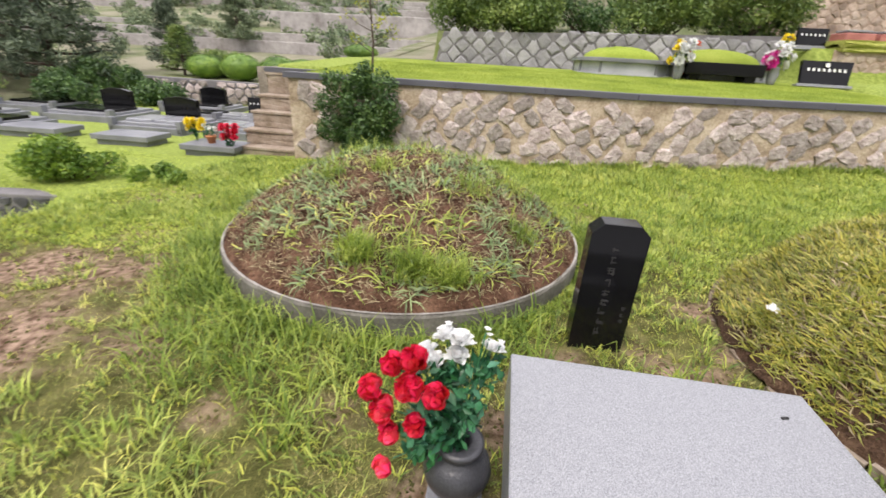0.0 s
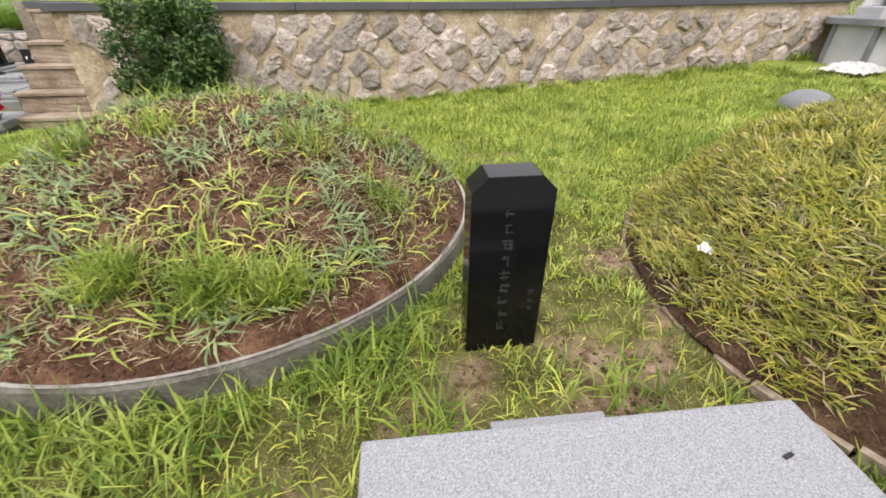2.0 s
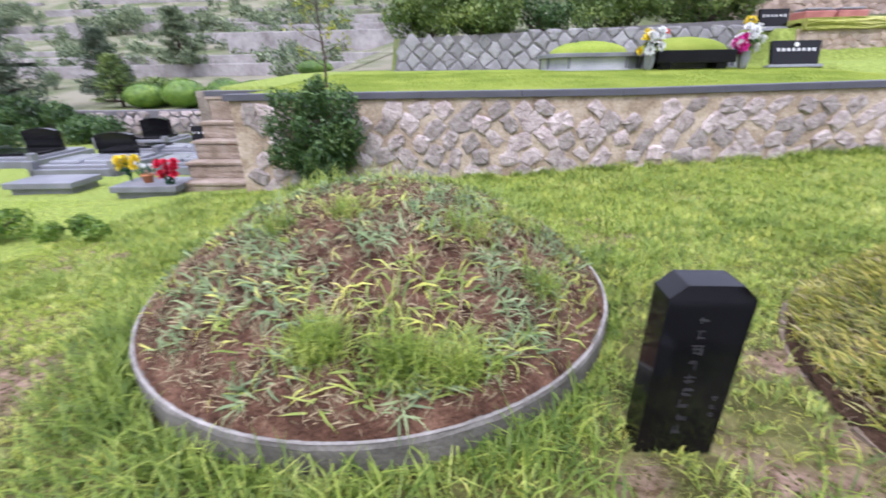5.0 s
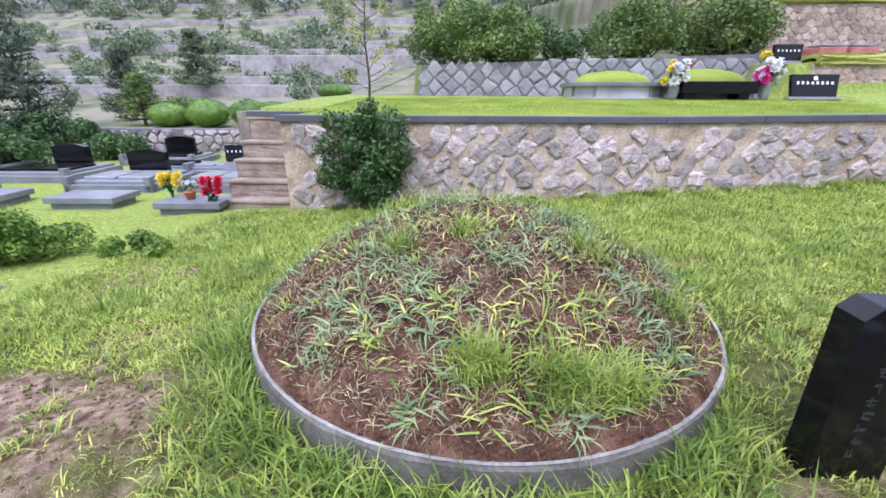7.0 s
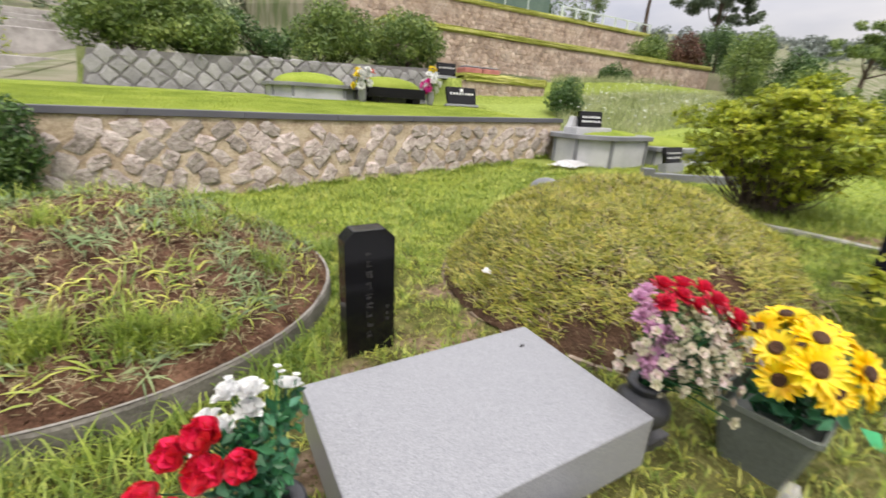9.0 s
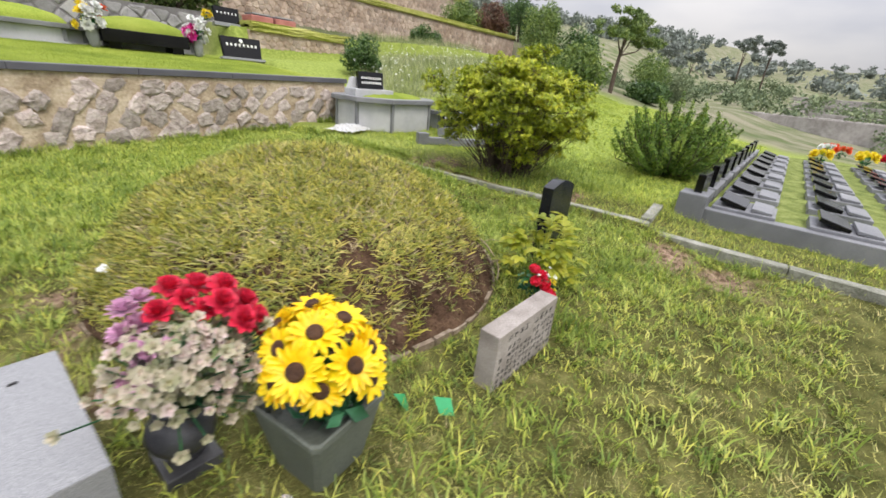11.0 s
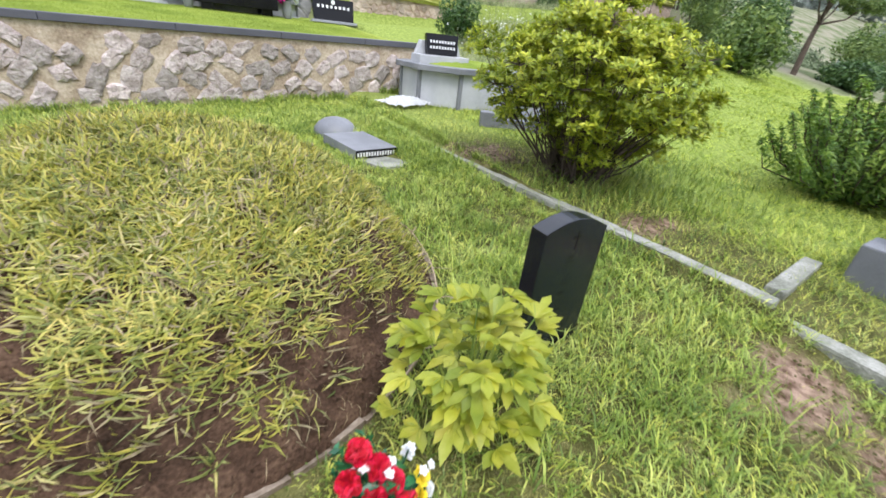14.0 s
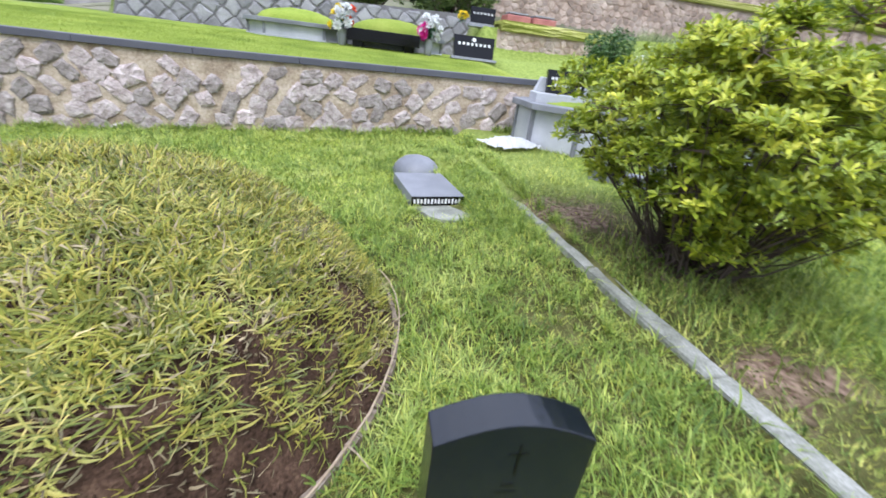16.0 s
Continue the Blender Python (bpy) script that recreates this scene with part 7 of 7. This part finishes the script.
def lawn_blades(name, label, box_, n, hmin, hmax, mat, width=0.006, patch=0.35, lean=(0.35, 1.7), simple=True):
    x, y = scatter(*box_, n)
    ok = free_ground(x, y) & (rng.uniform(0, 1, n) > 0.93 * bare(x, y)) & (noise2(x, y, 1.6, 5) + 0.6 * noise2(x, y, 6, 8) > -1.3 + patch + rng.uniform(-0.3, 0.3, n))
    x, y = x[ok], y[ok]
    tall = 0.75 + 0.35 * np.clip(noise2(x, y, 1.3, 3), -1, 1) + 0.3 * np.clip(noise2(x, y, 5, 6), -1, 1)
    h = rng.uniform(hmin, hmax, len(x)) * np.clip(tall, 0.3, 1.6)
    w = np.stack([x, y, ground_z(x, y)], 1)
    return tagged(new(name, blades(name, w, h, rng.uniform(0.6, 1.3, len(x)) * width, rng.uniform(*lean, len(x)), mat, simple=simple)), label, "grass", kind="stuff")


lawn_clumps("lawn_grass", "short patchy green grass", (-4.6, 5.9, -1.2, 7.2), 30000, (5, 11), 0.035, 0.11, "blade", 0.0068, 0.017, 0.2, (0.35, 1.6))
lawn_clumps("lawn_grass", "brighter green grass tufts", (-4.6, 5.9, -1.2, 7.2), 6500, (7, 15), 0.05, 0.15, "lush", 0.0082, 0.022, 0.75, (0.3, 1.4))
lawn_clumps("lawn_grass", "taller fresh green tufts below the wall", (-4.6, 5.9, 3.2, 7.1), 5200, (8, 16), 0.06, 0.16, "lush", 0.008, 0.025, 1.1, (0.3, 1.3))
lawn_clumps("lawn_grass", "long fresh green grass between mound and kerb", (4.3, 5.95, -0.6, 6.2), 1700, (10, 20), 0.07, 0.17, "lush", 0.0058, 0.03, 0.6, (0.4, 1.7))
lawn_blades("lawn_grass", "fine olive grass thatch before the slab", (-2.9, 2.3, -0.4, 2.5), 110000, 0.025, 0.07, "olive", 0.0036, 0.1, (0.6, 2.6))
lawn_blades("lawn_grass", "fine olive grass thatch by the tablet", (2.2, 5.9, -1.0, 2.4), 70000, 0.03, 0.09, "olive", 0.004, 0.1, (0.6, 2.4))
lawn_blades("lawn_grass", "fine short grass between the tufts", (-4.6, 5.9, -1.2, 7.2), 60000, 0.02, 0.05, "blade", 0.005, 0.2)
x, y = scatter(-4.6, 5.9, 2.6, 7.2, 165000)
ok = free_ground(x, y) & (rng.uniform(0, 1, len(x)) < smooth(2.8, 4.4, y + 1.2 * smooth(-2.2, -3.0, x) + 0.6 * noise2(x, y, 0.9, 4))) & (noise2(x, y, 1.4, 9) > -0.75)
x, y = x[ok], y[ok]
tagged(new("mown_grass", blades("mown_grass", np.stack([x, y, ground_z(x, y)], 1), rng.uniform(0.04, 0.085, len(x)), rng.uniform(0.009, 0.015, len(x)), rng.uniform(0.6, 2.2, len(x)), "mown", simple=True)), "pale yellow-green mown grass below the wall", "grass", kind="stuff")
lawn_blades("dry_grass", "dry straw among the grass", (-4.6, 5.9, -1.2, 7.0), 60000, 0.03, 0.08, "straw", 0.0042, 0.3, (0.8, 3.0))
lawn_blades("lawn_grass", "patchy grass between the graves and the path", (-6.5, 6.0, -6.5, -0.9), 70000, 0.04, 0.1, "olive", 0.011, 0.2, (0.6, 2.2))
lawn_blades("plot_grass", "longer green grass beyond the kerb", (5.95, 9.5, -2.5, 6.6), 60000, 0.05, 0.15, "blade", 0.009, 0.2)
lawn_blades("slope_grass", "bright green grass on the slope", (7.0, 22, 0.4, 11), 110000, 0.06, 0.16, "mown", 0.028, 0.05, (0.8, 2.6))
lawn_blades("lower_grass", "bright green grass by the lower graves", (-11, -4.6, 1.5, 7.2), 65000, 0.03, 0.08, "mown", 0.009, 0.2, (0.7, 2.4))
x, y = scatter(-3.6, 6.9, 7.3, 11.2, 70000)
ok = y > wall_y(x) + 0.2
x, y = x[ok], y[ok]
tagged(new("terrace_grass", blades("terrace_grass", np.stack([x, y, ground_z(x, y)], 1), rng.uniform(0.03, 0.06, len(x)), 0.008, rng.uniform(0.1, 0.8, len(x)), "lawn", simple=True)), "close mown yellow-green terrace lawn", "grass", kind="stuff")
lawn_me, lawn_v = sheet("terrace_lawn", spread((-3.5, 7.1, 0.15)), spread((0.22, 7.4, 0.15)), lambda a, b: np.maximum(ground_z(a, wall_y(a) + b + 0.1) + 0.012, 1.195 + np.maximum(0, 0.016 * (a - 2))), "lawn")
lawn_v[:, 1] += wall_y(lawn_v[:, 0])
lawn_me.vertices.foreach_set("co", lawn_v.astype(np.float32).ravel())
tagged(new("terrace_lawn", lawn_me), "close mown bright yellow-green lawn on the upper terrace", "lawn", kind="structure")
# long tufts round the ring
tx, ty = [], []
for ang, n, spreadr in ((-160, 700, 0.17), (-145, 700, 0.16), (-130, 560, 0.15), (-112, 420, 0.12), (-95, 260, 0.10), (-80, 240, 0.1), (-60, 260, 0.12), (-48, 160, 0.1), (60, 250, 0.2), (90, 250, 0.2), (120, 300, 0.2), (-175, 350, 0.15), (165, 250, 0.15)):
    a = np.radians(ang + rng.normal(0, 5, n))
    q = MR + 0.05 + np.abs(rng.normal(0, spreadr, n))
    tx.append(MX + q * np.cos(a))
    ty.append(MY + q * np.sin(a))
for cx, cy, n, s in ((-1.75, 1.75, 330, 0.12), (-1.45, 1.55, 330, 0.13), (-1.05, 1.55, 240, 0.12), (-0.55, 1.6, 260, 0.12), (-0.75, 1.2, 110, 0.08), (-1.05, 0.85, 120, 0.07), (0.35, 1.72, 140, 0.06), (1.05, 1.75, 120, 0.07), (0.15, 1.95, 180, 0.12), (1.35, 3.3, 260, 0.25), (1.2, 4.3, 300, 0.4), (2.2, 5.1, 300, 0.5), (4.9, 2.5, 300, 0.4), (5.4, 1.2, 300, 0.4), (4.1, 0.75, 160, 0.1), (4.9, 0.8, 200, 0.2), (6.6, 2.3, 300, 0.4), (7.6, 1.9, 300, 0.4), (8.4, 2.2, 500, 0.35), (8.7, 3.0, 400, 0.35), (6.3, 3.0, 200, 0.2), (6.9, 2.0, 600, 0.35), (7.4, 2.1, 700, 0.3), (6.4, 2.5, 500, 0.25), (7.9, 2.6, 600, 0.3), (3.5, 0.25, 160, 0.12), (-1.5, 5.3, 300, 0.4), (-0.2, 5.2, 300, 0.4)):
    tx.append(rng.normal(cx, s, n))
    ty.append(rng.normal(cy, s, n))
x, y = np.concatenate(tx), np.concatenate(ty)
ok = free_ground(x, y) & (rng.uniform(0, 1, len(x)) < 0.5)
x, y = x[ok], y[ok]
tagged(new("grass_tufts", blades("grass_tufts", np.stack([x, y, ground_z(x, y)], 1), rng.uniform(0.09, 0.28, len(x)), rng.uniform(0.005, 0.011, len(x)), rng.uniform(0.2, 1.3, len(x)), "tuft", droop=1.0)), "long bright green grass tufts", "grass", kind="stuff")


# long seeding stalks by the ring and the slab
x = np.concatenate([rng.normal(-1.2, 0.35, 16), rng.normal(-0.3, 0.25, 12), rng.normal(0.5, 0.4, 8), rng.normal(4.6, 0.3, 10)])
y = np.concatenate([rng.normal(1.75, 0.12, 16), rng.normal(1.72, 0.12, 12), rng.normal(1.85, 0.1, 8), rng.normal(0.5, 0.4, 10)])
ok = free_ground(x, y)
x, y = x[ok], y[ok]
tagged(new("grass_stalks", blades("grass_stalks", np.stack([x, y, ground_z(x, y)], 1), rng.uniform(0.28, 0.48, len(x)), 0.0045, rng.uniform(0.3, 1.0, len(x)), "lush", droop=1.4)), "long thin arching grass stalks", "grass", kind="stuff")
# weeds along the foot of the wall
x = rng.uniform(-3.0, 6.8, 5200)
y = wall_y(x) - 0.04 - np.abs(rng.normal(0, 0.07, len(x)))
ok = noise2(x, y, 2.2, 6) > -0.2
x, y = x[ok], y[ok]
tagged(new("wall_weeds", blades("wall_weeds", np.stack([x, y, ground_z(x, y)], 1), rng.uniform(0.06, 0.2, len(x)), rng.uniform(0.005, 0.011, len(x)), rng.uniform(0.15, 0.9, len(x)), "lush", droop=0.8)), "uneven green weeds along the wall foot", "grass", kind="stuff")
# grass against the foot of the ring
a, q = rng.uniform(0, 2 * np.pi, 11000), MR + 0.015 + np.abs(rng.normal(0, 0.06, 11000))
x, y = MX + q * np.cos(a), MY + q * np.sin(a)
ok = free_ground(x, y) & (noise2(x, y, 4.0, 2) > -0.45)
x, y = x[ok], y[ok]
tagged(new("ring_grass", blades("ring_grass", np.stack([x, y, ground_z(x, y)], 1), rng.uniform(0.04, 0.12, len(x)) * (1 - 0.5 * smooth(-0.9, 0.2, np.cos(np.arctan2(y - MY, x - MX) + 0.6))), rng.uniform(0.004, 0.009, len(x)), rng.uniform(0.2, 1.0, len(x)), "tuft", droop=0.8)), "grass growing against the concrete ring", "grass", kind="stuff")


def on_mound(fn, cx, cy, rad, n):
    q, a = rad * np.sqrt(rng.uniform(0, 1, n)), rng.uniform(0, 2 * np.pi, n)
    x, y = cx + q * np.cos(a), cy + q * np.sin(a)
    return x, y


def mound_normal(fn, x, y, e=0.06):
    nx, ny = -(fn(x + e, y) - fn(x - e, y)) / (2 * e), -(fn(x, y + e) - fn(x, y - e)) / (2 * e)
    v = np.stack([nx, ny, np.ones_like(nx)], 1)
    return v / np.linalg.norm(v, axis=1, keepdims=True)


# earth mound: straw, weeds and tufts
x, y = on_mound(mound1_z, MX, MY, MR - 0.06, 17000)
tagged(new("mound_straw", blades("mound_straw", np.stack([x, y, mound1_z(x, y)], 1), rng.uniform(0.03, 0.10, len(x)), rng.uniform(0.002, 0.006, len(x)), rng.uniform(1.0, 6.0, len(x)), "straw", mound_normal(mound1_z, x, y))), "dry straw and roots scattered over the earth mound", "straw", kind="stuff")


def clods(name, label, fn, where, mat, keep, small=0.004, large=0.016):
    """Broken lumps of earth lying on a mound or on the ground."""
    x, y = where
    ok = keep(x, y)
    x, y = x[ok], y[ok]
    m = len(x)
    size = small + (large - small) * rng.uniform(0, 1, (m, 1, 1)) ** 2.5
    shape = np.array([[1, 0, 0], [-1, 0, 0], [0, 1, 0], [0, -1, 0], [0, 0, 0.8], [0, 0, -0.8]], float)[None]
    turn = rng.uniform(0, 6.28, m)
    v = shape * rng.uniform(0.6, 1.4, (m, 6, 3)) * size
    v = np.stack([v[..., 0] * np.cos(turn)[:, None] - v[..., 1] * np.sin(turn)[:, None], v[..., 0] * np.sin(turn)[:, None] + v[..., 1] * np.cos(turn)[:, None], v[..., 2]], -1)
    v += np.stack([x, y, fn(x, y)], 1)[:, None]
    q = np.arange(m)[:, None, None] * 6
    f = (q + np.array([[0, 2, 4], [2, 1, 4], [1, 3, 4], [3, 0, 4], [2, 0, 5], [1, 2, 5], [3, 1, 5], [0, 3, 5]])[None]).reshape(-1, 3)
    return tagged(new(name, mesh_from(name, v.reshape(-1, 3), f, mat)), label, "soil", kind="stuff")


clods("soil_clods", "loose red-brown earth clods on the bare mound", mound1_z, on_mound(mound1_z, MX, MY, MR - 0.03, 17000), "soil", lambda a, b: noise2(a, b, 5.0, 3) > -0.6)
clods("soil_crumbs", "loose pale crumbs of earth on bare ground", ground_z, scatter(-4.4, 6.6, -0.8, 5.6, 90000), "ground", lambda a, b: free_ground(a, b) & (bare(a, b) > 0.35), 0.003, 0.013)
clods("soil_clods", "dark crumbled earth round the foot of the grassed mound", mound2_z, on_mound(mound2_z, NX, NY, NR - 0.02, 9000), "soil_dark", lambda a, b: np.hypot(a - NX, b - NY) > 0.6 * NR)


def sprigs(fn, cx, cy, rad, count, per, spread_r, keep):
    """Small weeds: several blades from each of count roots."""
    x, y = on_mound(fn, cx, cy, rad, count)
    ok = keep(x, y)
    x, y = x[ok], y[ok]
    n = rng.integers(per[0], per[1], len(x))
    return np.repeat(x, n) + rng.normal(0, spread_r, n.sum()), np.repeat(y, n) + rng.normal(0, spread_r, n.sum())


for m_, lab, count, per, keep_ in (
    ("bluegreen", "pale blue-green weeds on the earth mound", 560, (5, 11), lambda a, b: noise2(a, b, 2.6, 1) > -0.02 - 0.3 * smooth(3.0, 4.4, b)),
    ("lush", "fresh green grass sprouting on the earth mound", 130, (5, 12), lambda a, b: noise2(a, b, 3.0, 7) > -0.3),
    ("blade", "thin green grass on the earth mound", 260, (3, 7), lambda a, b: a == a),
):
    px, py = sprigs(mound1_z, MX, MY, MR - 0.08, count, per, 0.014, keep_)
    tagged(new("mound_grass", blades("mound_grass", np.stack([px, py, mound1_z(px, py)], 1), rng.uniform(0.06, 0.17, len(px)), rng.uniform(0.005, 0.014, len(px)), rng.uniform(0.7, 3.4, len(px)), m_, mound_normal(mound1_z, px, py), droop=0.9)), lab, "grass", kind="stuff")
tx, ty = [], []
for cx, cy, n, s in ((-0.82, 2.20, 380, 0.06), (-0.45, 2.17, 560, 0.08), (-0.2, 2.2, 420, 0.08), (-0.9, 3.0, 110, 0.06), (0.2, 2.75, 120, 0.06), (-1.3, 2.95, 120, 0.07), (-0.2, 3.0, 120, 0.07), (0.1, 3.3, 160, 0.1), (-0.8, 4.3, 400, 0.3), (-1.4, 3.9, 250, 0.2), (0.0, 3.9, 250, 0.2)):
    tx.append(rng.normal(cx, s, n))
    ty.append(rng.normal(cy, s * 0.7, n))
x, y = np.concatenate(tx), np.concatenate(ty)
ok = np.hypot(x - MX, y - MY) < MR - 0.1
x, y = x[ok], y[ok]
tagged(new("mound_tufts", blades("mound_tufts", np.stack([x, y, mound1_z(x, y)], 1), rng.uniform(0.08, 0.22, len(x)), rng.uniform(0.003, 0.008, len(x)), rng.uniform(0.15, 1.1, len(x)), "lush", droop=0.9)), "long green grass tufts on the earth mound", "grass", kind="stuff")

# grassed mound: dense short yellow-green grass, thin towards the near foot
def thin_foot(x, y):
    q = np.hypot(x - NX, y - NY) / NR
    foot = smooth(0.54, 0.95, q) * smooth(0.4, -0.6, (y - NY + 0.06 * (NX - x)) / NR + 0.25 * noise2(x, y, 3, 1))
    return rng.uniform(0, 1, len(x)) > np.clip(0.82 * foot + 0.45 * smooth(0.2, 0.8, noise2(x, y, 3.7, 6)) + 0.35 * smooth(-0.2, 0.6, noise2(x, y, 11.0, 3)), 0, 0.97)


for m_, lab, count, per in (("yellow", "short tufted yellow-green grass over the mound", 6400, (9, 17)), ("olive", "green grass sprigs among the yellow on the mound", 3400, (6, 13)), ("straw", "dead pale grass blades in the mound tufts", 3000, (3, 7))):
    px, py = sprigs(mound2_z, NX, NY, NR - 0.05, count, per, 0.017, thin_foot)
    tagged(new("mound_cover", blades("mound_cover", np.stack([px, py, mound2_z(px, py)], 1), rng.uniform(0.035, 0.115, len(px)), rng.uniform(0.005, 0.0105, len(px)), rng.uniform(0.3, 2.0, len(px)), m_, mound_normal(mound2_z, px, py), droop=0.8)), lab, "grass", kind="stuff")
x, y = on_mound(mound2_z, NX, NY, 0.92 * NR, 75000)
ok = rng.uniform(0, 1, len(x)) > 0.97 * smooth(0.3, 0.75, np.hypot(x - NX, y - NY) / NR) * smooth(0.5, -0.3, (y - NY + 0.35 * (NX - x)) / NR)
x, y = x[ok], y[ok]
tagged(new("mound_thatch", blades("mound_thatch", np.stack([x, y, mound2_z(x, y)], 1), rng.uniform(0.02, 0.055, len(x)), rng.uniform(0.005, 0.009, len(x)), rng.uniform(0.4, 2.6, len(x)), "yellow", mound_normal(mound2_z, x, y), simple=True)), "short golden-green thatch under the mound tufts", "grass", kind="stuff")
x, y = on_mound(mound2_z, NX, NY, NR - 0.02, 9000)
ok = (rng.uniform(0, 1, len(x)) < 0.25) | (np.hypot(x - NX, y - NY) < 0.6 * NR) | (y > NY)
x, y = x[ok], y[ok]
tagged(new("mound_straw", blades("mound_straw", np.stack([x, y, mound2_z(x, y)], 1), rng.uniform(0.03, 0.10, len(x)), rng.uniform(0.002, 0.004, len(x)), rng.uniform(1.0, 5.0, len(x)), "straw", mound_normal(mound2_z, x, y))), "dry straw on the grassed mound", "straw", kind="stuff")
# daisies on the slope behind the octagonal grave
x, y = scatter(8.6, 17, 8.0, 13, 480)
ok = x > 0.85 * y + 1.0
x, y = x[ok], y[ok]
z = ground_z(x, y) + rng.uniform(0.2, 0.6, len(x))
tagged(new("daisies", leaves_mesh("daisies", np.stack([x, y, z], 1), np.tile([0.0, -0.5, 0.8], (len(x), 1)), 0.05, "white", 0.9, 0.4)), "white daisies in long pale grass", "flowers", kind="stuff")
x, y = scatter(8.0, 20, 8.0, 15, 30000)
ok = x > 0.85 * y + 1.0
x, y = x[ok], y[ok]
tagged(new("meadow_grass", blades("meadow_grass", np.stack([x, y, ground_z(x, y)], 1), rng.uniform(0.2, 0.5, len(x)), 0.016, rng.uniform(0.1, 0.9, len(x)), "meadow", simple=True)), "long pale grass on the slope", "grass", kind="stuff")

# ---- stones of the walls ----
for wall, place, u0, u1, v0, v1, du, dv, jitter, seed, gap, depth, mat, keep in stone_jobs:
    r = random.Random(seed)
    cells = lozenges(u0, u1, v0, v1, du, dv, seed, keep) if wall is wall_front else voronoi(u0, u1, v0, v1, du, dv, jitter, seed, keep)
    singles, rest = (cells[:300], cells[300:]) if len(cells) <= 420 else ([], cells)
    for c, poly in singles:
        me = stone_mesh("stone", poly, c, gap * r.uniform(0.5, 1.5), depth * r.uniform(0.5, 1.4), r, mat)
        if me:
            piece("stone", me, wall, place(*c))
    if rest:
        bm = bmesh.new()
        vs, fs = [], []
        for c, poly in rest:
            me = stone_mesh("stone", poly, c, gap, depth * r.uniform(0.5, 1.4), r, mat)
            if not me:
                continue
            m = place(*c)
            k = len(vs)
            vs += [tuple(m @ v.co) for v in me.vertices]
            fs += [tuple(k + i for i in p.vertices) for p in me.polygons]
            bpy.data.meshes.remove(me)
        me = bpy.data.meshes.new("stones")
        me.from_pydata(vs, [], fs)
        me.materials.append(M[mat])
        bm.free()
        tagged(piece("stones", me, wall), kind="stuff")
